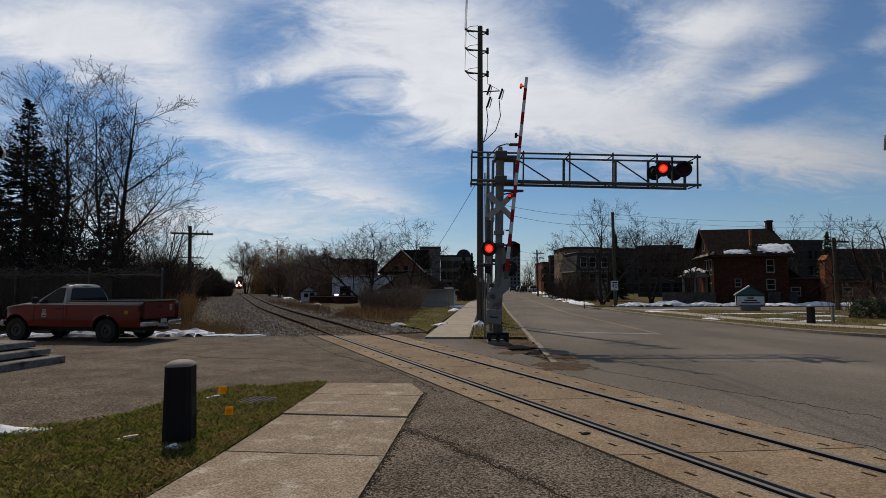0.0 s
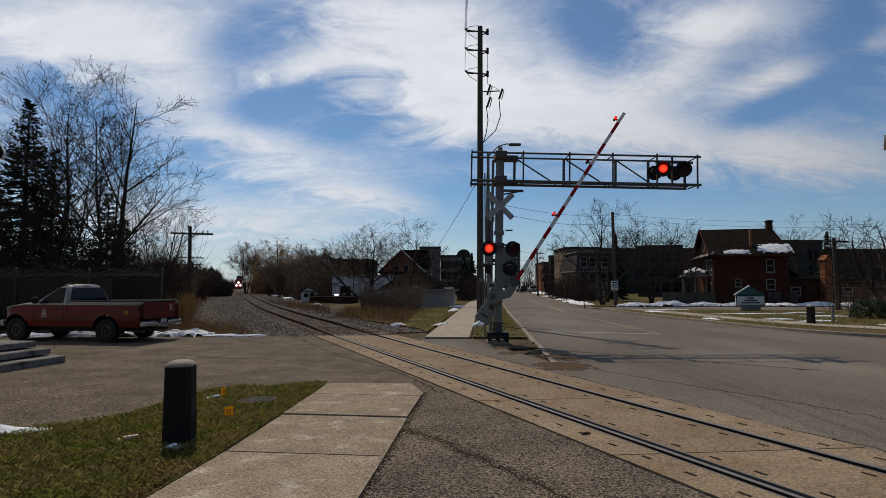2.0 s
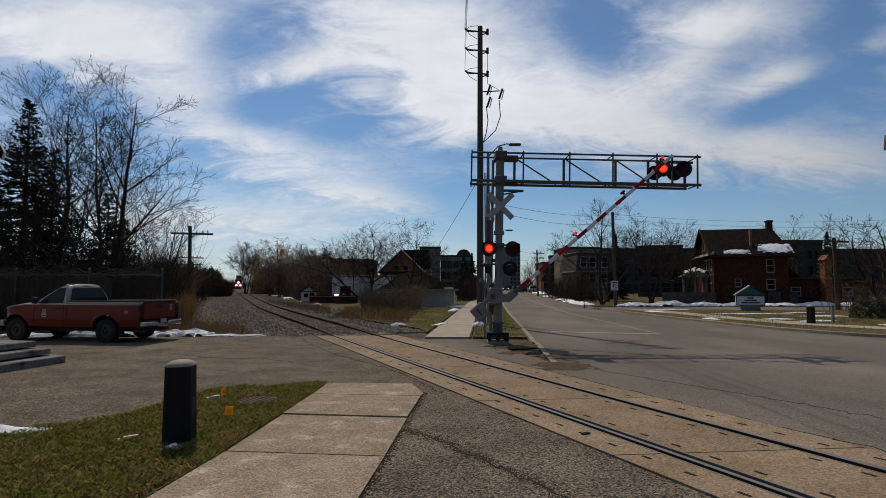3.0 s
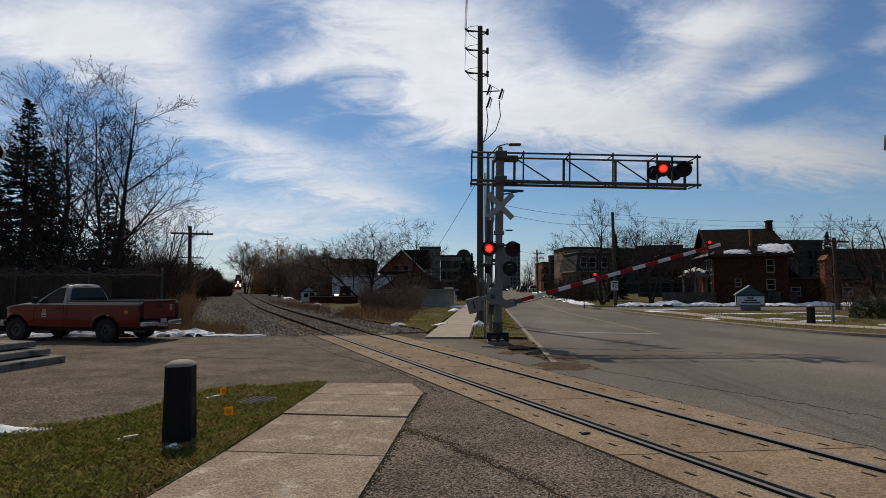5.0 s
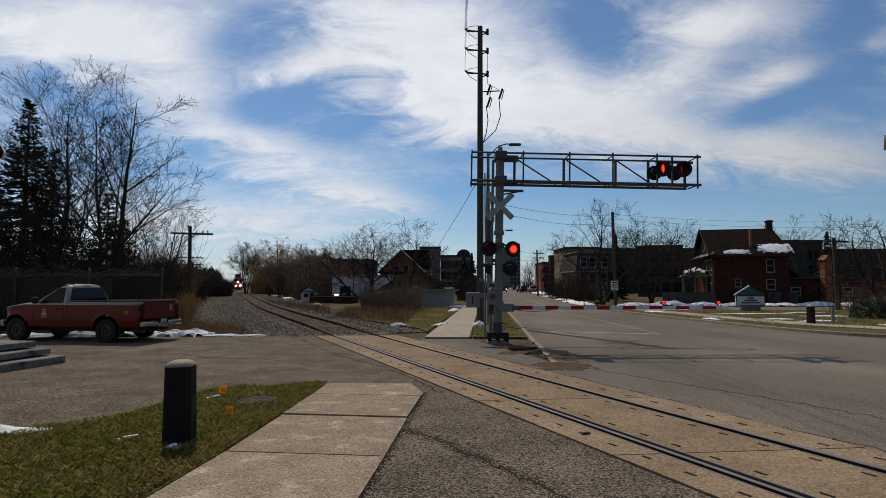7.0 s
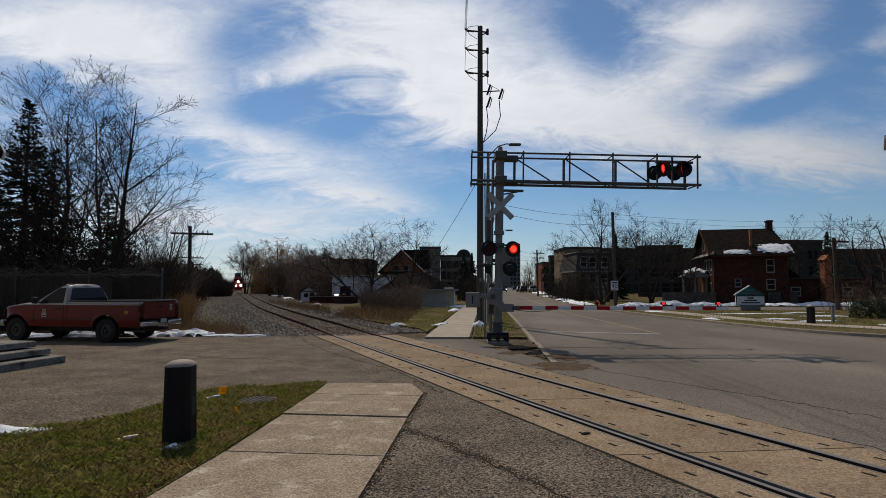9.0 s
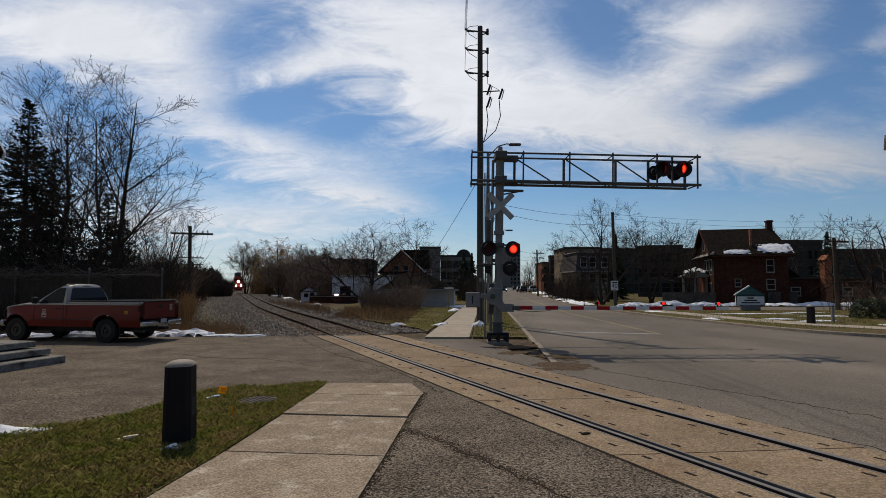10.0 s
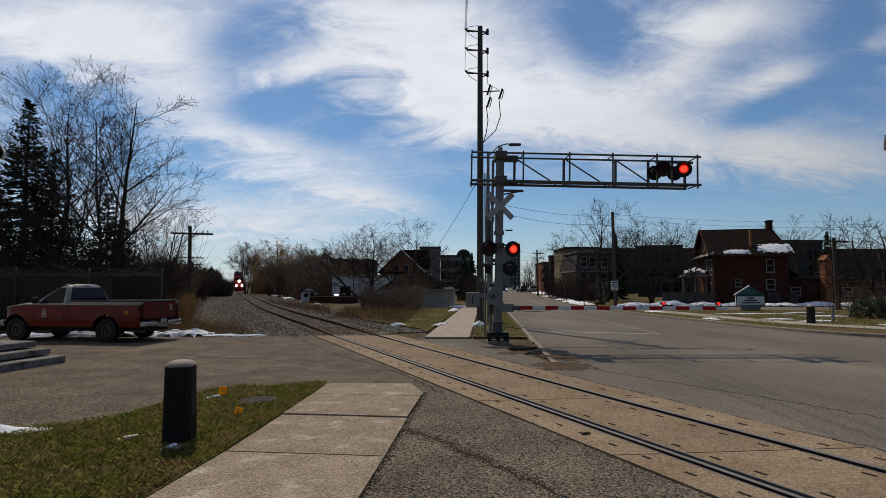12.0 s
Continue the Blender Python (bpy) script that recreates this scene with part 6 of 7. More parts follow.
def bush(x, y, r, h, seed):
    rng = random.Random(seed)
    b = thing("evergreen_bush", pose(x, y, 0.08), "clipped dark evergreen bush in the verge", "bush", "evergreen bushes")
    s = Soup()
    for _ in range(1500):
        a, c = rng.random() * 6.283, rng.random()
        k = rng.uniform(0.78, 1.05)
        p = Vector((r * k * math.cos(a) * math.sqrt(1 - c * c * 0.8), r * k * math.sin(a) * math.sqrt(1 - c * c * 0.8), h * (0.05 + 0.95 * c * k)))
        d = Vector((rng.gauss(0, 1), rng.gauss(0, 1), rng.gauss(0.4, 1))).normalized() * 0.10
        e = d.orthogonal().normalized() * 0.045
        s.add([p - e, p + d, p + e, p - d * 0.4], [(0, 1, 2, 3)])
    part("leaves", s, M_HEDGE, b, raw=True)
    part("stems", Soup().rod((0, 0, -0.1), (0, 0, h * 0.5), 0.05, 0.03, 6).rod((0, 0, 0.1), (r * 0.4, 0, h * 0.6), 0.03, 0.01, 5).rod((0, 0, 0.1), (-r * 0.4, 0.1, h * 0.6), 0.03, 0.01, 5), M_BARK, b)


for i, (x, y, r, h) in enumerate(((22.6, 29.2, 0.85, 1.05), (23.9, 28.6, 0.9, 1.0), (25.2, 28.4, 0.8, 0.9))):
    bush(x, y, r, h, 60 + i)


def sag(a, b, drop, n=10):
    a, b = Vector(a), Vector(b)
    return [a.lerp(b, i / n) - Vector((0, 0, drop * 4 * (i / n) * (1 - i / n))) for i in range(n + 1)]


def wire(a, b, drop=0.4, r=0.012, label="thin black overhead wire"):
    tagged(part("overhead_wire", Soup().tube(sag(a, b, drop), r, 4), M_WIRE), label, "wire", "overhead wires")


def utility_pole():
    p = thing("utility_pole", pose(1.75, 26.0, 0, 0, 0.25, 0), "tall dark wooden utility pole with insulators and fuses", "utility pole")
    part("pole", Soup().rod((0, 0, -0.2), (0, 0, 14.45), 0.165, 0.12, 16), M_POLE, p, "weathered wooden pole", True)
    for z in (14.25, 13.3, 12.15):
        part("bracket", Soup().rod((-0.62, 0, z), (0.40, 0, z - 0.08), 0.04, 0.04, 8).rod((0.12, 0, z - 0.2), (0.40, 0, z - 0.08), 0.03, 0.03, 6), M_GALVD, p)
        part("insulator", Soup().rod((-0.72, 0, z + 0.10), (-0.60, 0, z - 0.02), 0.05, 0.05, 10).rod((-0.62, 0, z), (-0.30, 0, z - 0.04), 0.055, 0.045, 10), M_GALVD, p)
        part("insulator", Soup().rod((0.36, 0, z - 0.20), (0.36, 0, z + 0.08), 0.065, 0.065, 10), M_BLACK, p)
        part("jumper", Soup().tube([(-0.68, 0, z + 0.06), (-0.50, 0, z + 0.2), (-0.1, 0, z + 0.25)], 0.014, 5).tube([(-0.68, 0, z + 0.04), (-0.50, 0, z - 0.2), (-0.15, 0, z - 0.42)], 0.014, 5), M_WIRE, p)
    part("fuse_arm", Soup().rod((0.05, 0, 11.2), (0.95, 0, 11.25), 0.03, 0.03, 8), M_GALVD, p)
    for x, z in ((0.34, 11.3), (0.92, 11.1), (0.34, 10.7)):
        part("fuse_cutout", Soup().rod((x, 0, z - 0.25), (x + 0.16, 0, z + 0.25), 0.05, 0.05, 8).rod((x + 0.12, 0, z - 0.28), (x + 0.24, 0, z + 0.2), 0.022, 0.022, 6), M_BLACK, p)
    part("drop_cable", Soup().tube([(0.30, 0, 10.5), (0.38, 0, 9.8), (0.30, 0, 9.2), (0.16, 0, 8.7)], 0.022, 6).tube([(0.92, 0, 10.8), (0.98, 0, 10.0), (0.75, 0, 9.3), (0.2, 0, 8.75)], 0.022, 6).tube([(0.36, 0, 13.2), (0.36, 0, 11.6), (0.9, 0, 11.3)], 0.012, 5), M_WIRE, p)
    part("riser_conduit", Soup().tube([(0.12, -0.14, 0.0), (0.10, -0.14, 8.8)], 0.045, 8).tube([(0.24, -0.12, 0.0), (0.22, -0.12, 7.2)], 0.03, 8), M_GALVD, p)
    part("line_tag", Soup().box(-0.06, -0.18, 2.0, 0.06, -0.165, 2.2), M_GALV, p)
    for i, z in enumerate((14.3, 13.35, 12.2)):
        wire((1.06, 26.0, z), (0.2 - 0.1 * i, -14, z + 0.6), 0.5)
    wire((1.75, 26, 7.0), (-1.9, 46, 3.0), 0.2, 0.012, "service wire running down from the utility pole")


utility_pole()


def street_lamp(x, y, h, reach, label):
    p = thing("street_lamp", pose(x, y, 0), label, "street lamp", "street lamps")
    part("pole", Soup().rod((0, 0, -0.1), (0, 0, h), 0.10, 0.07, 12), M_GALV, p)
    part("arm", Soup().tube([(0, 0, h - 0.25), (reach * 0.45, 0, h + 0.28), (reach * 0.8, 0, h + 0.40), (reach, 0, h + 0.38)], 0.03, 8), M_GALV, p)
    part("lamp_head", Soup().box(reach - 0.1, -0.12, h + 0.30, reach + 0.5, 0.12, h + 0.42, 0.04), M_GALVD, p, "flat grey lamp head")


street_lamp(2.25, 27.0, 8.5, 1.15, "grey street lamp on a curved arm behind the signal")
street_lamp(4.1, 47.0, 6.2, 1.4, "grey street lamp further along the street")
street_lamp(7.6, 75.0, 7.0, 1.4, "grey street lamp further along the street")


def telegraph_pole(x, y, h, arms, label, width=3.05):
    p = thing("telegraph_pole", pose(x, y, 0, 0, -0.8, 0), label, "telegraph pole", "telegraph poles")
    part("pole", Soup().rod((0, 0, -0.2), (0, 0, h), 0.16, 0.12, 12), M_POLE, p)
    for z in arms:
        part("crossarm", Soup().box(-width / 2, -0.18, z - 0.07, width / 2, -0.06, z + 0.07, 0.01, pose(0, 0, 0, 0, 2.2, 0)), M_POLE, p)
        part("brace", Soup().rod((-0.55, -0.15, z), (0, -0.15, z - 0.5), 0.02, 0.02, 5).rod((0.55, -0.15, z), (0, -0.15, z - 0.5), 0.02, 0.02, 5), M_GALVD, p)
        for xx in (-1.35, 0.55, 1.0, 1.35):
            part("insulator", Soup().rod((xx * width / 3.05, -0.12, z + 0.05), (xx * width / 3.05, -0.12, z + 0.22), 0.045, 0.035, 8), M_GALVD, p)


telegraph_pole(-18.55, 40.2, 6.2, (5.62,), "old wooden telegraph pole with one crossarm by the track")
telegraph_pole(-33.8, 73, 5.8, (5.5, 4.6), "old wooden telegraph pole with two crossarms", 3.6)
for k in (-1.3, 1.0, 1.35):
    wire((-18.55 + k, 40.1, 5.85 - k * 0.04), (-33.8 + k, 73, 5.7), 0.5, 0.01)
    
# poles and wires across the street
telegraph_pole(14.9, 47.5, 8.2, (), "grey wooden utility pole beside the side street")
telegraph_pole(28.4, 39.6, 5.3, (5.0,), "wooden utility pole beside the brick wing", 1.6)
telegraph_pole(15.9, 92.0, 7.8, (7.2, 6.4), "wooden utility pole along the street", 1.8)
wire((3.0, 27.5, 5.9), (14.9, 47.5, 8.0), 0.3)
wire((14.9, 47.5, 8.0), (50, 52, 8.6), 0.7)
wire((14.9, 47.5, 7.6), (50, 52, 8.0), 0.7)
wire((2.2, 27.0, 5.6), (14.9, 47.5, 7.4), 0.5)
wire((2.2, 27.0, 4.15), (15.9, 92, 7.2), 0.3)
wire((2.2, 27.0, 3.3), (15.9, 92, 6.4), 0.3)


# ---- buildings and street furniture ----
def window(parent, x, z, w, h, y, trim=None, arch=False, mullion=True):
    """A window in a wall that faces -y: sill and frame proud of the wall, a dark pane set back."""
    f = Soup()
    t = min(0.09, w * 0.12)
    f.box(x - w / 2 - t, y - 0.05, z - t, x - w / 2, y + 0.02, z + h + t).box(x + w / 2, y - 0.05, z - t, x + w / 2 + t, y + 0.02, z + h + t)
    f.box(x - w / 2, y - 0.05, z + h, x + w / 2, y + 0.02, z + h + t).box(x - w / 2 - t, y - 0.09, z - t - 0.05, x + w / 2 + t, y + 0.02, z - 0.001)
    if mullion:
        f.box(x - w / 2, y - 0.045, z + h / 2 - 0.03, x + w / 2, y - 0.005, z + h / 2 + 0.03)
    win = part("window", f, trim or M_TRIM, parent)
    part("pane", Soup().box(x - w / 2, y - 0.02, z, x + w / 2, y - 0.008, z + h), M_GLASS, win)
    return win


def block(name, x0, x1, y0, y1, h, wall, label, category="building", cols=0, rows=0, z0=0.9, parapet=0.35, roof=None, ww=1.2, wh=1.4, group="", yaw=0.0, balconies=False, rmat=None):
    b = thing(name, pose((x0 + x1) / 2, y0, 0, 0, 0, yaw), label, category, group)
    hw, d = (x1 - x0) / 2, y1 - y0
    part("wall", Soup().box(-hw, 0, -0.1, hw, d, h), wall, b)
    part("parapet", Soup().box(-hw - 0.12, -0.12, h, hw + 0.12, d + 0.12, h + parapet, 0.02), rmat or M_FLATD, b)
    if cols:
        storey = (h - z0) / rows
        for r in range(rows):
            for c in range(cols):
                x = -hw + (c + 0.5) * 2 * hw / cols
                window(b, x, z0 + r * storey, min(ww, 1.5 * hw / cols), min(wh, storey * 0.62), 0.0, M_FLATD if wall is M_FLAT else (M_GREYSLATE if wall is M_FLATD else M_FLAT))
                if balconies and c % 2 == 0 and r:
                    part("balcony", Soup().box(x - 1.1, -1.0, z0 + r * storey - 0.35, x + 1.1, -0.06, z0 + r * storey - 0.18).box(x - 1.1, -1.0, z0 + r * storey - 0.18, x + 1.1, -0.95, z0 + r * storey + 0.7), M_FLATD, b)
    return b


def gable_roof(parent, x0, x1, y0, y1, eave, ridge, material, over=0.35, axis="x", hip0=0.0, hip1=0.0, thick=0.16):
    """A ridged roof; hip0 and hip1 draw the ridge's ends in."""
    xm, ym = (x0 + x1) / 2, (y0 + y1) / 2
    s = Soup()
    if axis == "x":
        low = [(x0 - over, y0 - over, eave), (x1 + over, y0 - over, eave), (x1 + over, y1 + over, eave), (x0 - over, y1 + over, eave)]
        top = [(x0 - over + hip0, ym, ridge), (x1 + over - hip1, ym, ridge)]
    else:
        low = [(x0 - over, y1 + over, eave), (x0 - over, y0 - over, eave), (x1 + over, y0 - over, eave), (x1 + over, y1 + over, eave)]
        top = [(xm, y0 - over + hip0, ridge), (xm, y1 + over - hip1, ridge)]
    if axis == "x":
        vs = low + top + [(x, y, z - thick) for x, y, z in low]
        ends = ([(3, 0, 4)] if hip0 else []) + ([(1, 2, 5)] if hip1 else [])
        s.add(vs, ends + [(0, 1, 5, 4), (2, 3, 4, 5), (6, 7, 1, 0), (7, 8, 2, 1), (8, 9, 3, 2), (9, 6, 0, 3), (9, 8, 7, 6)])
    else:
        vs = low + top + [(x, y, z - thick) for x, y, z in low]
        ends = ([(1, 2, 4)] if hip0 else []) + ([(3, 0, 5)] if hip1 else [])
        s.add(vs, ends + [(0, 1, 4, 5), (2, 3, 5, 4), (6, 7, 1, 0), (7, 8, 2, 1), (8, 9, 3, 2), (9, 6, 0, 3), (9, 8, 7, 6)])
    return part("roof", s, material, parent, "dark shingled roof")


def brick_house():
    h = thing("brick_house", pose(25.68, 52.0, 0, 0, 0, -14.5), "large dark red brick house with snow on its roof", "house")
    x0, x1, y0, y1, ev, rd = 0.0, 6.3, 0.0, 8.0, 4.68, 7.5
    ym = 4.0
    part("wall", Soup().box(x0, y0, 0, x1, y1, ev - 0.16), M_BRICK, h)
    roof = gable_roof(h, x0, x1, y0, y1, ev, rd, M_SHINGLE, 0.42, "x", 0.0, 0.5)
    part("gable_wall", Soup().add([(x0, y0, ev - 0.16), (x0, y1, ev - 0.16), (x0, ym, rd - 0.25), (x0 + 0.3, y0, ev - 0.16), (x0 + 0.3, y1, ev - 0.16), (x0 + 0.3, ym, rd - 0.25)], [(0, 2, 1), (3, 4, 5), (0, 3, 5, 2), (1, 2, 5, 4), (0, 1, 4, 3)]), M_BRICK, h)
    part("gutter", Soup().box(x0 - 0.42, y0 - 0.52, ev - 0.18, x1 + 0.42, y0 - 0.42, ev - 0.06, 0.02), M_BRICK, h)
    part("gable_trim", Soup().rod((x0 - 0.44, y0 - 0.42, ev), (x0 - 0.42, ym, rd), 0.08, 0.08, 4).rod((x0 - 0.44, y1 + 0.42, ev), (x0 - 0.42, ym, rd), 0.08, 0.08, 4), M_BRICK, h)
    part("eave_return", Soup().add([(x0 - 0.5, y0 - 0.4, ev - 0.02), (x0 - 0.5, y1 + 0.4, ev - 0.02), (x0 + 0.02, y1 + 0.4, ev + 0.35), (x0 + 0.02, y0 - 0.4, ev + 0.35), (x0, y0 - 0.4, ev - 0.1), (x0, y1 + 0.4, ev - 0.1)], [(0, 1, 2, 3), (0, 4, 5, 1), (0, 3, 4), (1, 5, 2)]), M_TRIM, h, "pale shingled eave under the gable")
    part("chimney", Soup().box(5.75, 3.7, 5.5, 6.25, 4.3, 8.3, 0.03).box(5.69, 3.64, 8.12, 6.31, 4.36, 8.26), M_BRICK, h, "dark brick chimney")
    part("pipe_stack", Soup().box(3.42, 0.9, 5.1, 3.58, 1.2, 7.15), M_BRICKO, h)
    for x, z, ww, hh in ((4.8, 3.1, 0.55, 1.1), (4.8, 1.5, 0.62, 0.85), (2.05, 1.75, 0.45, 0.65)):
        window(h, x, z, ww, hh, y0, M_TRIM)
    for y, z, hh in ((0.9, 2.9, 1.35), (2.2, 2.9, 1.35), (3.4, 2.9, 1.35), (4.0, 5.4, 0.9), (1.2, 0.7, 1.3)):
        f = part("window", Soup().box(x0 - 0.06, y - 0.5, z - 0.1, x0 - 0.01, y + 0.5, z + hh + 0.1), M_TRIM, h)
        part("pane", Soup().box(x0 - 0.075, y - 0.38, z, x0 - 0.062, y + 0.38, z + hh), M_GLASS, f)
    part("porch_roof", Soup().box(-2.5, 1.9, 2.62, 0.0, 4.2, 2.78, 0.04).profile([(-2.4, 2.78), (0.0, 2.78), (-0.3, 3.1), (-1.9, 3.1)], 2.0, 4.1), M_TRIM, h, "cream porch roof")
    for x in (-2.35, -1.3, -0.25):
        part("porch_post", Soup().box(x - 0.08, 2.0, 0, x + 0.08, 2.18, 2.63), M_TRIM, h)
    part("porch_wall", Soup().box(-0.3, 2.3, 0, -0.05, 4.0, 2.6), M_BRICKO, h)
    part("porch_steps", Soup().box(-2.6, 1.2, 0, -0.2, 2.0, 0.5).box(-2.6, 0.8, 0, -0.2, 1.2, 0.25), M_FLATD, h)
    # roof snow lies on the slope
    slope = math.degrees(math.atan2(rd - ev, 4.42))
    for cx, lx, ly, sd, up in ((2.05, 1.15, 0.42, 61.2, 0.42), (5.35, 1.45, 0.85, 67.7, 0.95)):
        ob = part("roof_snow", lump(0, 0, lx, ly, 0.10, sd, 22), M_SNOW, None, "", True, at=h.matrix_basis @ pose(cx, y0 - 0.42 + up, ev + up * math.tan(math.radians(slope)) + 0.02, slope, 0, 0))
        tagged(ob, "melting snow sliding down the brick house's roof", "snow", "melting snow patches")
    tagged(part("roof_snow", lump(0, 0, 1.05, 1.0, 0.40, 71.3, 18), M_SNOW, None, "", True, at=h.matrix_basis @ pose(-1.1, 3.0, 3.13)), "snow lying on the porch roof", "snow", "melting snow patches")
    w = thing("brick_wing", pose(0, 0, 0), "low red brick wing with a stout brick stack", "building")
    part("wall", Soup().box(33.3, 53.0, 0, 41.0, 58, 2.45), M_BRICK, w)
    part("coping", Soup().box(33.2, 52.9, 2.45, 41.1, 58.1, 2.58, 0.02), M_FLATD, w)
    part("chimney", Soup().box(36.4, 52.2, 0, 37.05, 53.0, 4.25, 0.03).profile([(36.32, 4.25), (37.13, 4.25), (36.72, 4.75)], 52.1, 53.1), M_BRICKO, w, "orange brick stack")
    part("lean_to", Soup().profile([(33.0, 0), (35.3, 0), (35.3, 2.6), (33.0, 4.3)], 54.0, 57.0), M_SHINGLE, w)
    window(w, 34.0, 0.9, 0.8, 0.7, 53.0)
    window(w, 39.0, 0.9, 0.8, 0.7, 53.0)


brick_house()


def gabled_house():
    h = thing("gabled_house", pose(0, 0, 0), "brick house with a steep front gable behind bare trees", "house")
    s = Soup().box(-7.1, 62, 0, -2.3, 70, 3.3)
    s.profile([(-7.1, 3.3), (-2.3, 3.3), (-4.7, 5.65)], 62, 62.3)
    part("wall", s, M_BRICKO, h, "brown brick wall")
    gable_roof(h, -7.1, -2.3, 62, 70, 3.35, 5.85, M_SHINGLE, 0.3, "y")
    part("barge_board", Soup().rod((-7.4, 61.66, 3.3), (-4.7, 61.66, 5.86), 0.08, 0.08, 4).rod((-2.0, 61.66, 3.3), (-4.7, 61.66, 5.86), 0.08, 0.08, 4), M_WHITE, h)
    for x in (-5.3, -4.2):
        window(h, x, 3.0, 0.55, 1.0, 62.0)
    r = thing("rear_house", pose(0, 0, 0), "dark-roofed house behind the front gable", "house")
    part("wall", Soup().box(-5.0, 71, 0, -1.6, 78, 4.0), M_GREYWALL, r)
    part("roof", Soup().profile([(-5.6, 3.9), (-1.7, 3.9), (-1.85, 6.4), (-5.2, 6.4)], 70.6, 78.3), M_SHINGLE, r, "dark shingled roof")


gabled_house()


def garage():
    g = thing("garage", pose(0, 0, 0), "low grey garage with a dark hipped roof", "garage")
    part("wall", Soup().box(-5.2, 46.0, 0, 1.0, 52, 1.40), M_GREYWALL, g)
    gable_roof(g, -5.2, 1.0, 46, 52, 1.50, 3.0, M_SHINGLE, 0.3, "x", 2.2, 3.0, 0.12)
    part("fascia", Soup().box(-5.5, 45.66, 1.36, 1.3, 45.69, 1.52), M_TRIM, g)
    part("corner_board", Soup().box(0.9, 45.97, 0, 1.02, 46.0, 1.4), M_WHITE, g)
    part("garage_door", Soup().box(-4.3, 45.95, 0, -2.1, 46.0, 1.25).box(-4.3, 45.93, 0.60, -2.1, 45.96, 0.64), M_TRIM, g)


garage()


def white_building():
    b = block("white_building", -11.7, -5.6, 58, 64, 2.75, M_WHITEWALL, "low white rendered building with a flat roof", "building", parapet=0.16, rmat=M_TRIM)
    window(b, 1.35 - 3.0, 0.7, 0.95, 0.95, 0.0, M_FLATD)
    s = thing("garden_shed", pose(-14.7, 60, 0), "small white wooden garden shed with a gabled roof", "shed")
    part("wall", Soup().box(-0.8, 0, 0, 0.8, 1.8, 1.15).profile([(-0.8, 1.15), (0.8, 1.15), (0, 1.62)], 0, 1.8), M_WHITEWALL, s)
    gable_roof(s, -0.8, 0.8, 0, 1.8, 1.2, 1.72, M_SHINGLE, 0.14, "y", 0, 0, 0.06)
    part("shed_window", Soup().box(-0.45, -0.02, 0.55, -0.02, 0.0, 0.95), M_GLASS, s)
    part("shed_door", Soup().box(0.2, -0.02, 0.0, 0.62, 0.0, 1.05), M_BLACK, s)
    f = thing("board_fence", pose(0, 0, 0), "low red-brown board fence by the white building", "fence")
    for i in range(26):
        part("board", Soup().box(-13.6 + i * 0.19, 56.0, 0, -13.42 + i * 0.19, 56.04, 0.82), M_BRICK, f)
    part("rail", Soup().box(-13.6, 55.95, 0.66, -8.7, 56.0, 0.74), M_TRIM, f)
    # no lamp here: an added glowing block imitates a glint of the sun
    l = tagged(part("reflector_lamp", Soup().box(-11.05, 55.8, 0.80, -10.62, 56.0, 0.95, 0.04), mat("glint_glow", (1.0, 0.85, 0.92), rough=0.3, emit=2.2)), "small bright white lamp on the board fence", "lamp")


white_building()

block("grey_block", -4.0, -0.5, 95, 105, 8.2, M_FLAT, "plain grey concrete block behind the houses")
fl = block("apartment_building", -0.5, 5.8, 112, 125, 7.6, M_FLAT, "grey stone apartment building with small windows", "apartment building", 5, 3, 1.0, 0.4)
part("round_gable", Soup().disc_ring(0.0, 1.5, 0.0, 1.0, 20, Matrix.Translation((1.6, 0.2, 7.7))), M_FLATD, fl)
block("far_block", -24, -15.5, 118, 130, 7.2, M_FLATD, "dark flat-roofed block beyond the trees")
block("tower_block", 43, 60, 425, 440, 27, M_FLAT, "grey tower block at the end of the street", "apartment building", 6, 8, 3, 1.5)
tb = block("tower_block", 44, 52, 420, 424, 31, M_FLAT, "grey tower block at the end of the street", "apartment building")
block("brick_flats", 25.6, 28.6, 140, 152, 7.4, M_BRICKO, "orange brick flats along the street", "apartment building", 3, 3, 1.0, 0.4, balconies=True)
block("stair_tower", 26.9, 28.4, 137.5, 139.8, 9.0, M_FLATD, "dark stair tower beside the brick flats", "building", 1, 4, 0.8)
block("modern_flats", 26.4, 34.0, 118, 130, 9.6, M_TAN, "tan and charcoal modern flats with balconies", "apartment building", 6, 4, 0.8, 0.5, balconies=True)
block("dark_flats", 34.3, 58, 122, 134, 9.6, M_FLATD, "long charcoal flat-roofed apartment building", "apartment building", 12, 4, 0.8, 0.5)
block("dark_flats", 30, 36.5, 84, 92, 7.6, M_FLATD, "dark flat-roofed building behind street trees", "apartment building", 4, 3, 0.8, 0.4, yaw=-20)
block("flats_east", 54.5, 62.5, 90, 100, 8.7, M_FLATD, "dark apartment block behind the brick house", "apartment building", 5, 3, 1.0, 0.6)
block("flats_east", 61.5, 75, 88, 98, 7.2, M_FLATD, "dark apartment block behind the brick house", "apartment building", 8, 3, 0.8, 0.5)


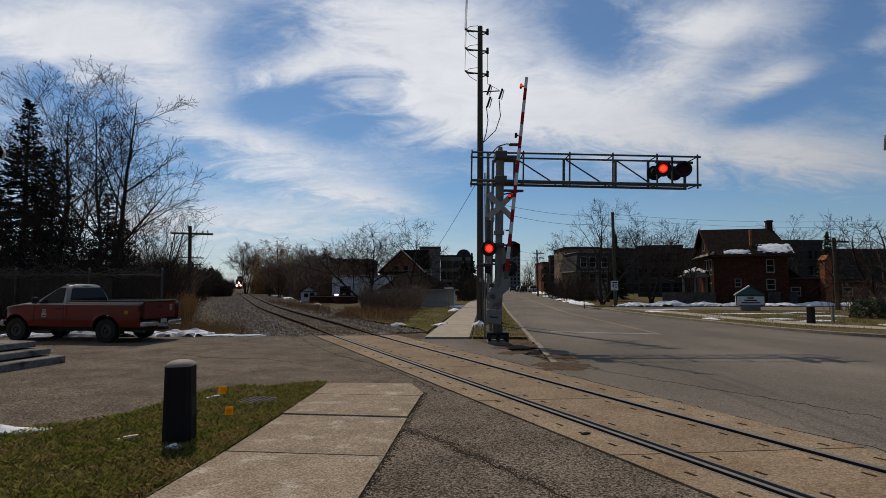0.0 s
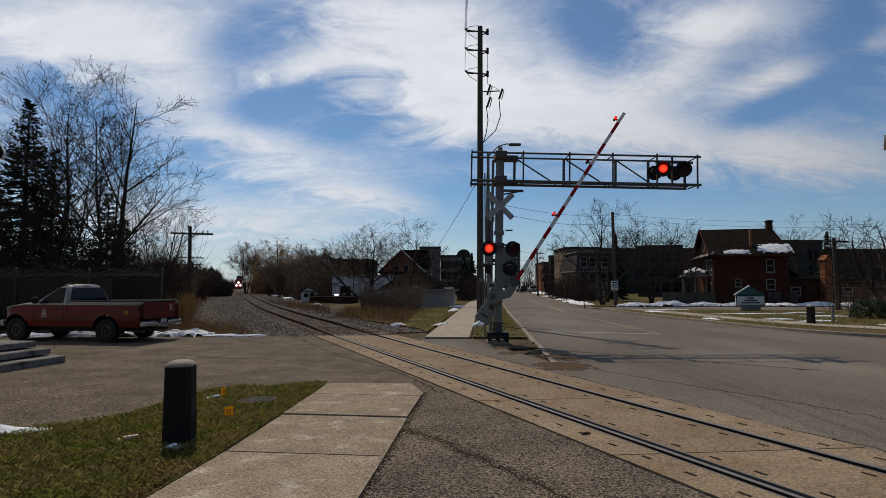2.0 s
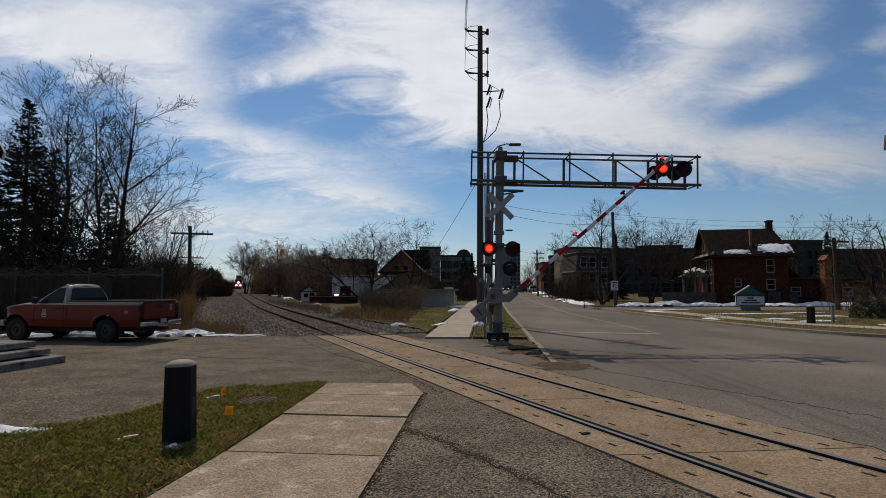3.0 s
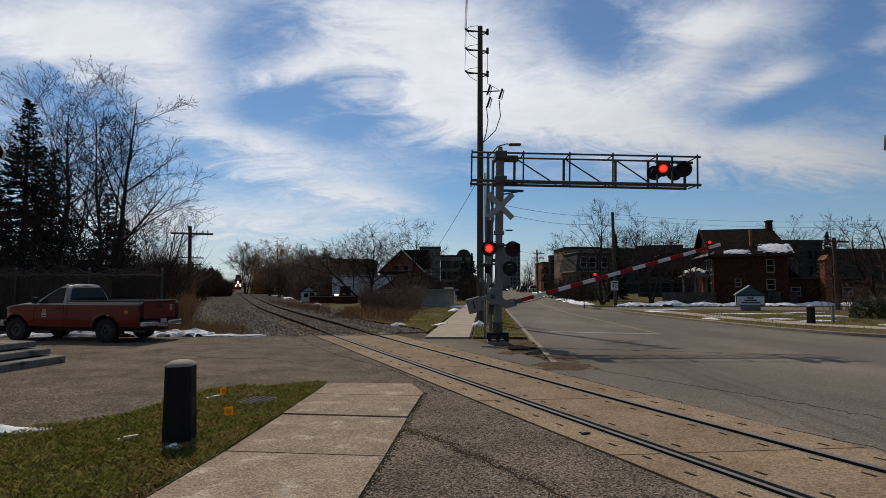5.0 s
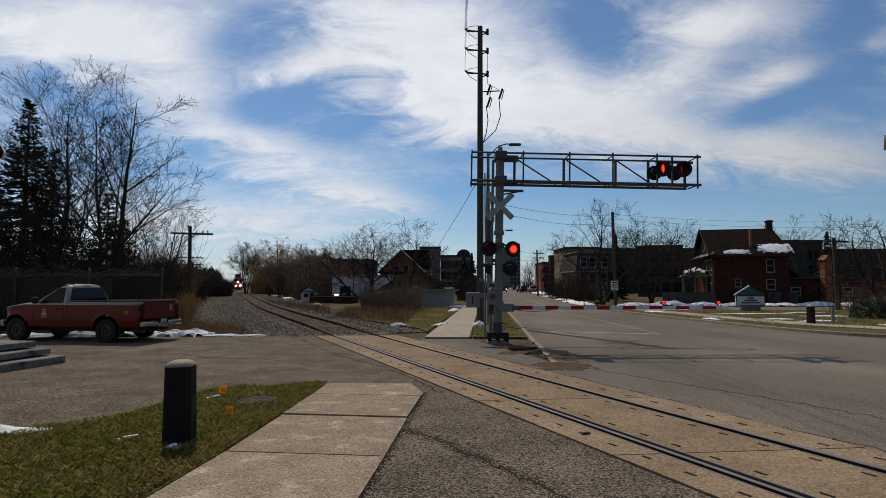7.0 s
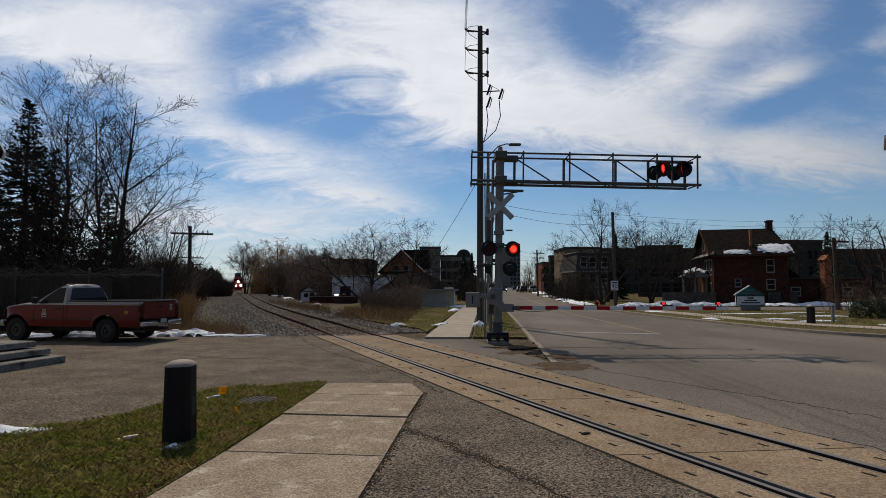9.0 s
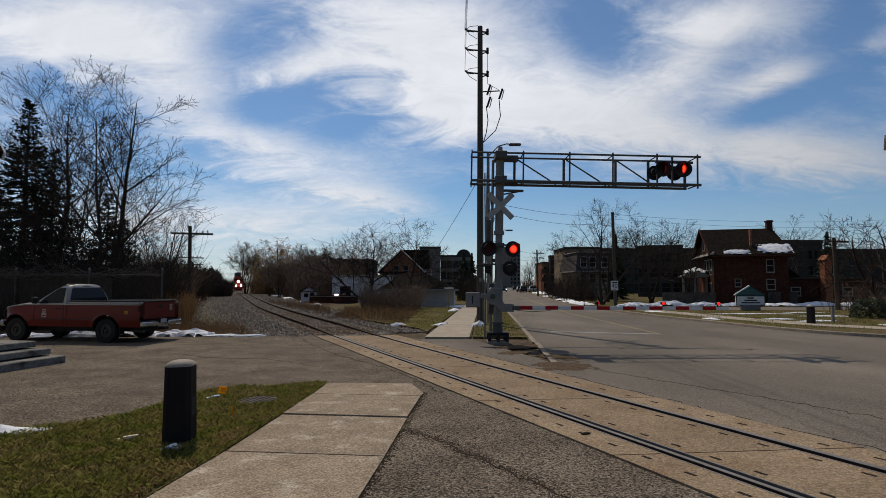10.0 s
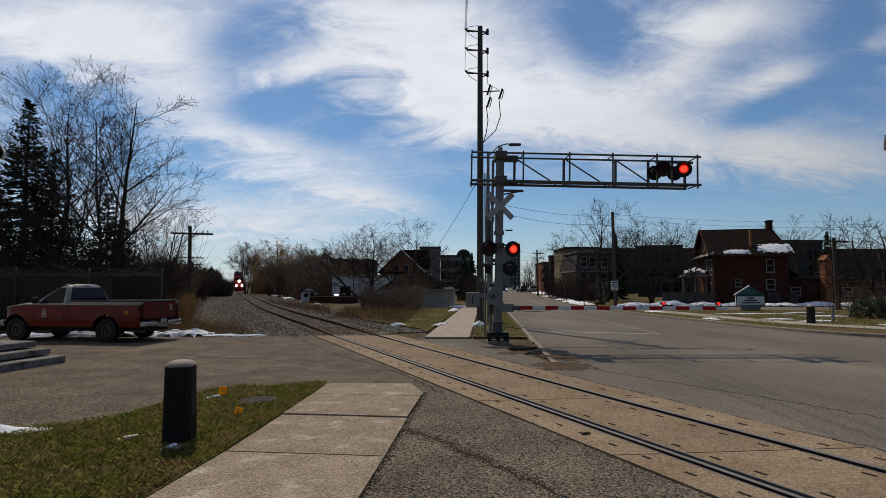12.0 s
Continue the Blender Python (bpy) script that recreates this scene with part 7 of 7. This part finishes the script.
def mansard_house():
    h = thing("mansard_house", pose(19.9, 72.0, 0, 0, 0, 4), "three-storey house with a dark mansard roof and pale brick walls", "house")
    part("wall", Soup().box(-2.3, 0, 0, 2.5, 7, 3.6), M_TAN, h, "tan and orange brick wall")
    part("brick_band", Soup().box(-2.33, -0.03, 0, -0.6, 0.0, 2.2), M_BRICKO, h)
    s = Soup()
    a = [(-2.6, -0.3, 3.7), (2.8, -0.3, 3.7), (2.8, 7.3, 3.7), (-2.6, 7.3, 3.7)]
    b = [(-2.2, 0.2, 6.1), (2.4, 0.2, 6.1), (2.4, 6.8, 6.1), (-2.2, 6.8, 6.1)]
    s.add(a + b, [(0, 1, 5, 4), (1, 2, 6, 5), (2, 3, 7, 6), (3, 0, 4, 7), (4, 5, 6, 7), (3, 2, 1, 0)])
    part("roof", s, M_GREYSLATE, h, "dark mansard roof")
    part("cornice", Soup().box(-2.7, -0.42, 3.55, 2.9, 7.4, 3.72, 0.02), M_TRIM, h)
    part("cap_cornice", Soup().box(-2.35, 0.05, 6.1, 2.55, 6.95, 6.25, 0.02), M_TRIM, h)
    for x in (-1.5, -0.3, 1.3):
        window(h, x, 4.2, 0.75, 1.3, -0.14, M_DIMWHITE)
        window(h, x, 2.2, 0.75, 1.1, -0.04)
    for x, w in ((-2.2, 1.0), (0.1, 2.4)):
        b2 = thing("sign_board", pose(19.5 + x, 69.0, 0, 0, 0, 6), "pale roadside notice board on posts", "sign")
        part("panel", Soup().box(-w / 2, -0.03, 0.5, w / 2, 0.03, 1.7, 0.01), M_TRIM, b2)
        part("print_bar", Soup().box(-w / 2 + 0.1, -0.036, 1.2, w / 2 - 0.1, -0.031, 1.5), M_GREENUTIL, b2)
        part("post", Soup().box(-w / 2, 0.03, 0, -w / 2 + 0.1, 0.1, 1.7), M_FLATD, b2)
        part("post", Soup().box(w / 2 - 0.1, 0.03, 0, w / 2, 0.1, 1.7), M_FLATD, b2)


mansard_house()


def church_tower():
    t = thing("brick_tower", pose(32.35, 36.4, 0, 0, 0, -38.6), "tall red brick tower with a white cap", "tower")
    part("shaft", Soup().box(-1.9, -1.9, 0, 1.9, 1.9, 11.6, 0.03), M_BRICKO, t, "orange-red brick shaft")
    part("cornice", Soup().box(-2.05, -2.05, 11.6, 2.05, 2.05, 11.9, 0.04), M_WHITE, t)
    part("cap", Soup().add([(-1.9, -1.9, 11.9), (1.9, -1.9, 11.9), (1.9, 1.9, 11.9), (-1.9, 1.9, 11.9), (-0.6, -0.6, 16.0), (0.6, -0.6, 16.0), (0.6, 0.6, 16.0), (-0.6, 0.6, 16.0)], [(0, 1, 5, 4), (1, 2, 6, 5), (2, 3, 7, 6), (3, 0, 4, 7), (4, 5, 6, 7), (3, 2, 1, 0)]), M_WHITE, t, "white sheet-metal cap")


church_tower()


def text_part(txt, size, parent, m, material):
    c = bpy.data.curves.new("lettering", "FONT")
    c.body, c.size, c.extrude, c.align_x, c.align_y = txt, size, 0.004, "CENTER", "CENTER"
    c.materials.append(material)
    o = new("lettering", c)
    o.parent = parent
    o.matrix_basis = m
    return o


def speed_sign():
    s = thing("speed_sign", pose(14.55, 46.6, 0), "white speed limit sign reading 40", "traffic sign")
    part("plate", Soup().box(-0.31, -0.012, 1.42, 0.31, 0.012, 2.22, 0.006), M_WHITE, s, "white sign plate")
    part("header_bar", Soup().box(-0.24, -0.016, 2.02, 0.24, -0.0125, 2.12), M_BLACK, s)
    part("footer_bar", Soup().box(-0.12, -0.016, 1.48, 0.12, -0.0125, 1.54), M_BLACK, s)
    text_part("40", 0.52, s, pose(0, -0.017, 1.78, 90, 0, 0), M_BLACK)
    part("post", Soup().rod((0, 0.05, -0.1), (0, 0.05, 2.2), 0.03, 0.03, 8), M_GALVD, s)


speed_sign()


def notice_sign():
    s = thing("notice_sign", pose(21.3, 38.2, 0.10, 0, 0, -4), "gabled notice sign with a letter board on a stone base", "sign")
    part("base", Soup().box(-0.62, -0.2, 0, 0.62, 0.2, 0.36, 0.03), M_FLAT, s, "dark stone base")
    part("letter_board", Soup().box(-0.94, -0.12, 0.36, 0.94, 0.12, 1.02, 0.02), M_WHITE, s, "white letter board")
    part("board_frame", Soup().box(-0.97, -0.14, 0.34, 0.97, -0.10, 0.40).box(-0.97, -0.14, 0.98, 0.97, -0.10, 1.04).box(-0.97, -0.14, 0.34, -0.92, -0.10, 1.04).box(0.92, -0.14, 0.34, 0.97, -0.10, 1.04), M_FLATD, s)
    part("header", Soup().profile([(-0.95, 1.02), (0.95, 1.02), (0.95, 1.10), (0.0, 1.66), (-0.95, 1.10)], -0.11, 0.11), M_TEAL, s, "dark green gabled header")
    part("roof_edge", Soup().rod((-1.0, 0, 1.08), (0.0, 0, 1.72), 0.06, 0.06, 4).box(-1.02, -0.14, 1.05, -0.95, 0.14, 1.10), M_WHITE, s, "pale snow-dusted roof edge")
    part("roof_edge", Soup().rod((1.0, 0, 1.08), (0.0, 0, 1.72), 0.05, 0.05, 4), M_FLATD, s)
    for z, w in ((0.86, 0.22), (0.70, 0.42), (0.54, 0.62)):
        part("print_bar", Soup().box(-w, -0.128, z - 0.045, w, -0.121, z + 0.045), M_FLATD, s)
    for z, w in ((1.38, 0.30), (1.20, 0.60)):
        part("header_bar", Soup().box(-w, -0.118, z - 0.04, w, -0.111, z + 0.04), M_GREENUTIL, s)


notice_sign()


def street_things():
    s = thing("marker_post", pose(18.6, 26.3, 0.10), "slim grey marker post in the verge", "post")
    part("post", Soup().box(-0.055, -0.055, 0, 0.055, 0.055, 0.72, 0.015), M_GALV, s)
    part("cap", Soup().box(-0.065, -0.065, 0.72, 0.065, 0.065, 0.78, 0.015), M_GALVD, s)
    s = thing("crossing_light_post", pose(0.45, 42.0, 0), "slim yellow post with a flat white top by the footpath", "post")
    part("post", Soup().rod((0, 0, 0), (0, 0, 1.6), 0.05, 0.05, 8), M_LINE_Y, s)
    part("top", Soup().box(-0.35, -0.1, 1.58, 0.35, 0.1, 1.66, 0.01), M_WHITE, s)
    # plank fence of the yard across the street
    for x0, n, y, h in ((19.8, 24, 49.6, 1.15), (29.9, 14, 50.6, 1.2)):
        f = thing("yard_fence", pose(x0, y, 0.05), "grey weathered panel fence in front of the brick house", "fence")
        for i in range(n):
            part("board", Soup().box(i * 0.2, 0, 0, i * 0.2 + 0.19, 0.03, h), M_GREYSLATE, f)
        part("rail", Soup().box(0, -0.03, h - 0.12, n * 0.2, 0.0, h - 0.04), M_GREYSLATE, f)
    # slatted wire fence behind the pickup
    f = thing("lot_fence", pose(-21.3, 23.4, 0, 0, 0, 0.6), "dark chain-link fence with privacy slats, overgrown with vines", "fence")
    rng = random.Random(4)
    for i in range(92):
        part("slat", Soup().box(i * 0.078, 0, 0.03, i * 0.078 + 0.066, 0.012, 2.20 + rng.uniform(-0.05, 0.03)), M_FENCE, f)
    for x in (0, 3.1, 6.2, 9.3):
        post = part("post", Soup().rod((x, -0.05, 0), (x, -0.05, 2.52), 0.045, 0.045, 10), M_GALVD, f, "grey steel fence post")
        part("post_cap", Soup().rod((x, -0.05, 2.52), (x, -0.05, 2.60), 0.055, 0.02, 10), M_GALV, post)
    part("top_rail", Soup().rod((0, -0.05, 2.28), (9.3, -0.05, 2.28), 0.024, 0.024, 8), M_GALVD, f)
    part("bottom_rail", Soup().rod((0, -0.05, 0.10), (9.3, -0.05, 0.10), 0.02, 0.02, 8), M_GALVD, f)
    mesh = Soup()
    for i in range(-22, 94):
        for sgn in (-1, 1):
            a, b = (i * 0.1, 0.08), (i * 0.1 + 2.2, 2.28)
            if b[0] <= 0 or a[0] >= 9.3:
                continue
            k0, k1 = max(0.0, -a[0] / 2.2), min(1.0, (9.3 - a[0]) / 2.2)
            p, q = [(lerp(a[0], b[0], k), -0.03 - 0.004 * sgn, lerp(a[1], b[1], k) if sgn > 0 else lerp(b[1], a[1], k)) for k in (k0, k1)]
            mesh.rod(p, q, 0.003, 0.003, 3, False)
    part("wire_mesh", mesh, M_GALVD, f, raw=True)
    # snow banks
    for i, (x, y, lx, ly, h) in enumerate(((16.6, 47.4, 1.8, 0.8, 0.45), (19.6, 47.8, 2.0, 0.8, 0.62), (22.8, 47.8, 2.1, 0.8, 0.5), (25.9, 47.8, 2.0, 0.8, 0.55), (29.2, 47.9, 2.2, 0.8, 0.45), (32.6, 48.0, 2.2, 0.8, 0.55), (36.0, 48.0, 2.2, 0.8, 0.5), (38.8, 48.0, 1.8, 0.8, 0.45), (13.2, 52, 0.8, 2.2, 0.35), (13.6, 58, 0.7, 2.8, 0.35), (14.6, 66, 0.8, 4.0, 0.35), (17.0, 85, 1.0, 6.0, 0.45), (21.0, 118, 1.2, 10.0, 0.6))):
        snow(x, y, lx, ly, h * 0.62, 20.7 + i, 0.03, 0, "ploughed bank of old snow along the side street", 24)
    for i, (x, y, lx, ly) in enumerate(((18.6, 33.5, 2.6, 0.4), (17.3, 28.4, 0.9, 0.5), (18.3, 26.9, 1.3, 0.4), (20.6, 24.3, 1.5, 0.5), (23.0, 22.6, 1.6, 0.5), (22.8, 34.8, 1.8, 0.3), (26.0, 26.0, 1.6, 0.6), (14.0, 36.5, 0.5, 1.4), (13.9, 28.6, 0.3, 0.9), (21.5, 31.0, 1.5, 0.4), (16.0, 39.3, 1.6, 0.4))):
        snow(x, y, lx, ly * 0.8, 0.06, 40.3 + i, 0.09, 0.1 * (i % 3), n=30)
    for i, (s0, o, lx, ly) in enumerate(((62, 5.2, 0.6, 1.0), (80, 5.0, 0.7, 1.6), (52, 4.8, 0.4, 0.6), (98, 5.0, 0.8, 2.4), (72, -6.2, 0.4, 0.8), (86, -6.0, 0.5, 1.2), (110, -5.5, 0.6, 2.0), (130, 4.8, 0.9, 5.0))):
        p = track_point(s0, o)
        snow(p.x, p.y, lx, ly, 0.16, 70.1 + i, 0.0, 0.4)


street_things()


# ---- train and cars ----
def train():
    """A locomotive with two container wagons; it faces -y, its origin at rail level under its nose."""
    t = thing("freight_train", pose(0, 0, 0), "red freight locomotive with lit headlights hauling container wagons", "train")
    part("frame", Soup().box(-1.5, 0.0, 0.75, 1.5, 20.5, 1.35, 0.05).box(-1.35, -0.15, 0.15, 1.35, 0.25, 1.2, 0.05), M_LOCO, t, "red underframe and snow plough")
    part("nose", Soup().box(-0.95, 0.5, 1.35, 0.95, 2.8, 3.05, 0.12), M_LOCO, t, "red short nose")
    part("cab", Soup().box(-1.52, 2.4, 1.35, 1.52, 5.2, 4.35, 0.15).box(-1.3, 2.5, 4.35, 1.3, 5.2, 4.65, 0.1), M_LOCO, t, "red cab with a black top")
    part("windscreen", Soup().box(-1.25, 2.36, 3.25, -0.1, 2.41, 3.9), M_GLASS, t)
    part("windscreen", Soup().box(0.1, 2.36, 3.25, 1.25, 2.41, 3.9), M_GLASS, t)
    part("hood", Soup().box(-0.95, 5.2, 1.35, 0.95, 20.0, 4.3, 0.1), M_BLACK, t, "black long hood")
    part("hand_rail", Soup().tube([(-1.45, 0.1, 1.3), (-1.45, 0.1, 2.3), (-0.4, 0.1, 2.3)], 0.03, 5).tube([(1.45, 0.1, 1.3), (1.45, 0.1, 2.3), (0.4, 0.1, 2.3)], 0.03, 5), M_WHITE, t)
    part("headlight", Soup().rod((0, 0.42, 2.95), (0, 0.50, 2.95), 0.34, 0.34, 16), M_HEAD, t, "glowing headlight")
    for x in (-0.82, 0.82):
        part("ditch_light", Soup().rod((x, -0.22, 1.62), (x, -0.10, 1.62), 0.30, 0.30, 14), M_HEAD, t, "glowing ditch light")
    for y in (3.4, 17.0):
        part("bogie", Soup().box(-1.25, y - 1.9, 0.25, 1.25, y + 1.9, 0.8, 0.05), M_BLACK, t)
        for k in (-1.4, 0, 1.4):
            part("wheelset", Soup().rod((-0.80, y + k, 0.48), (0.80, y + k, 0.48), 0.48, 0.48, 16), M_GALVD, t)
    for w in range(2):
        y0 = 22 + w * 21
        part("wagon", Soup().box(-1.4, y0, 0.4, 1.4, y0 + 20, 1.1, 0.05), M_BLACK, t)
        part("container", Soup().box(-1.22, y0 + 3, 1.1, 1.22, y0 + 16, 3.9, 0.04), M_CONTAINER, t)
        part("container", Soup().box(-1.22, y0 + 3, 3.95, 1.22, y0 + 16, 6.5, 0.04), M_CONTAINER, t, "dark container stacked on top")
    return t


TRAIN = train()


def car(name, material, label, glow=None):
    """A car that faces -y."""
    c = thing(name, pose(0, 0, 0), label, "car", "cars along the street")
    part("body", Soup().box(-0.9, -2.2, 0.32, 0.9, 2.2, 0.95, 0.12), material, c)
    s = Soup()
    a = [(-0.86, -1.2, 0.94), (0.86, -1.2, 0.94), (0.86, 1.9, 0.94), (-0.86, 1.9, 0.94)]
    b = [(-0.68, -0.5, 1.52), (0.68, -0.5, 1.52), (0.68, 1.5, 1.52), (-0.68, 1.5, 1.52)]
    s.add(a + b, [(0, 1, 5, 4), (1, 2, 6, 5), (2, 3, 7, 6), (3, 0, 4, 7), (4, 5, 6, 7), (3, 2, 1, 0)])
    part("cabin", s, M_GLASS, c, "dark glazed cabin")
    part("roof", Soup().box(-0.66, -0.45, 1.52, 0.66, 1.45, 1.56, 0.02), material, c)
    for x in (-0.8, 0.8):
        for y in (-1.35, 1.35):
            part("wheel", Soup().rod((x - 0.1, y, 0.32), (x + 0.1, y, 0.32), 0.32, 0.32, 14), M_TYRE, c)
        part("headlamp", Soup().box(x - 0.16, -2.24, 0.66, x + 0.1, -2.18, 0.84, 0.02), glow or M_GLASS, c)
        part("tail_lamp", Soup().box(x - 0.14, 2.18, 0.66, x + 0.1, 2.23, 0.86, 0.02), M_LENS_OFF, c)
    return c


M_COLDLAMP = mat("cold_headlamp", (0.55, 0.72, 1.0), rough=0.3, emit=3.5)
CAR_AWAY = car("hatchback_car", M_CAR, "dark hatchback driving away along the street")
CAR_NEAR = car("saloon_car", M_CAR, "dark saloon with lit headlamps coming along the street", M_COLDLAMP)
for i, (x, y, mt) in enumerate(((20.6, 141, M_CAR), (21.4, 152, M_CAR), (22.6, 162, M_CARW), (25.0, 190, M_CAR), (22.8, 140, M_CARW), (24.6, 150, M_CARW))):
    o = car("parked_car", mt, "parked car standing at the kerb of the street")
    o.matrix_basis = pose(x, y, 0.0 if i < 4 else 0.06, 0, 0, 175)


# ---- what moves ----
def motions():
    # the gate comes down
    angles = ((0, 83.7), (0.5, 83.7), (0.7, 81.4), (0.9, 78.0), (1.1, 73.2), (1.3, 68.7), (1.5, 65.2), (2.0, 57.0), (2.5, 48.6), (3.0, 40.9), (3.2, 37.6),
              (4.0, 27.6), (4.8, 18.3), (5.0, 15.8), (5.5, 10.3), (6.0, 5.2), (6.3, 2.2), (6.5, 0.4), (6.65, 0.0), (6.9, 0.25), (7.2, 0.0), (12.0, 0.0))
    walk(ARM, [(t, pose(1.58, 17.45, 1.49, 0, -a, -5)) for t, a in angles])

    # lamps alternate: the insert turns its lit side out, then in
    def blink(ob, base, switches, lit):
        rows = [(0.0, base @ pose(0, 0, 0, 0, 0, 0 if lit else 180))]
        for t in switches:
            a = 0 if lit else 180
            for k in range(4):
                rows.append((t + k / 30, base @ pose(0, 0, 0, 0, 0, a + 60 * k)))
            lit = not lit
        rows.append((12.0, base @ pose(0, 0, 0, 0, 0, 0 if lit else 180)))
        out, last = [], -1
        for t, m in rows:
            f = round(t * 30)
            if f > last and t <= 12.0:
                out.append((t, m))
                last = f
        walk(ob, out)

    beats = (0.02, 0.52, 1.02, 1.52, 2.02, 2.52, 3.02, 3.52, 4.02, 4.52, 5.02, 5.52, 6.02, 6.53, 6.90, 7.45, 7.95, 8.45, 8.90, 9.39, 9.87, 10.33, 10.84, 11.33, 11.83)
    for k, lit, late in (("L", True, 0.0), ("R", False, 0.0), ("TL", True, 0.06), ("TR", False, 0.06)):
        blink(LENSES[k], pose(0, -0.045, 0), [t + late for t in beats], lit)
    arm_beats = (0.3, 0.8, 1.3, 1.8, 2.3, 2.8, 3.3, 3.8, 4.3, 4.7, 5.62, 6.2, 6.8, 7.3, 7.8, 8.4, 8.93, 9.42, 9.92, 10.42, 10.92, 11.42, 11.9)
    for i, lx, lit in ((0, 3.24, True), (1, 5.22, False)):
        blink(ARM_LAMPS[i], pose(lx, -0.115, -0.20), arm_beats, lit)

    # the train comes on along the straight beyond the bend
    rows = []
    for k in range(13):
        s0 = 286.0 - 9.1 * k
        p, q = track_point(s0, 0), track_point(s0 + 5, 0)
        ang = math.degrees(math.atan2(q.y - p.y, q.x - p.x)) - 90
        rows.append((float(k), pose(p.x, p.y, 0.10, 0, 0, ang)))
    walk(TRAIN, rows)
    # cars far along the street
    walk(CAR_AWAY, [(t, pose(x, y, 0, 0, 0, 174)) for t, x, y in ((0, 20.4, 160), (3, 23.0, 190), (6, 26.0, 225), (9, 29.2, 258), (12, 32.4, 290))])
    walk(CAR_NEAR, [(t, pose(x, y, 0, 0, 0, -6)) for t, x, y in ((0, 27.6, 240), (3, 20.6, 180), (5, 16.9, 152), (7, 16.5, 150), (12, 16.5, 150))])
    # the flags turn and dip in the wind: time, turn about the stake, dip
    flap_a = ((0, 205, -10), (0.5, 190, -12), (1.0, 188, -14), (1.5, 255, -4), (2.0, 262, -2), (2.5, 268, 0), (3.0, 262, 0), (4.0, 250, -4), (5.0, 250, -4), (6.0, 248, -4), (6.5, 195, -12), (7.0, 190, -14), (8.0, 220, -10), (9.0, 228, -12), (9.5, 228, -12), (10.0, 200, -14), (10.5, 225, -10), (11.0, 258, -4), (11.5, 228, -12), (12.0, 226, -12))
    walk(CLOTH_A, [(t, pose(0, 0, 0.09, 0, dip, turn)) for t, turn, dip in flap_a])
    flap_b = ((0, 178, 0), (2.0, 180, 2), (3.0, 178, 0), (5.0, 182, 4), (6.0, 170, 0), (6.5, 150, 8), (7.0, 160, 4), (8.0, 120, 10), (9.0, 95, 14), (9.5, 75, 14), (10.0, 128, 8), (10.5, 60, 24), (11.0, 15, 34), (11.5, 18, 36), (12.0, 60, 18))
    walk(CLOTH_B, [(t, pose(0, 0, 0.06, 0, dip, turn)) for t, turn, dip in flap_b])


motions()
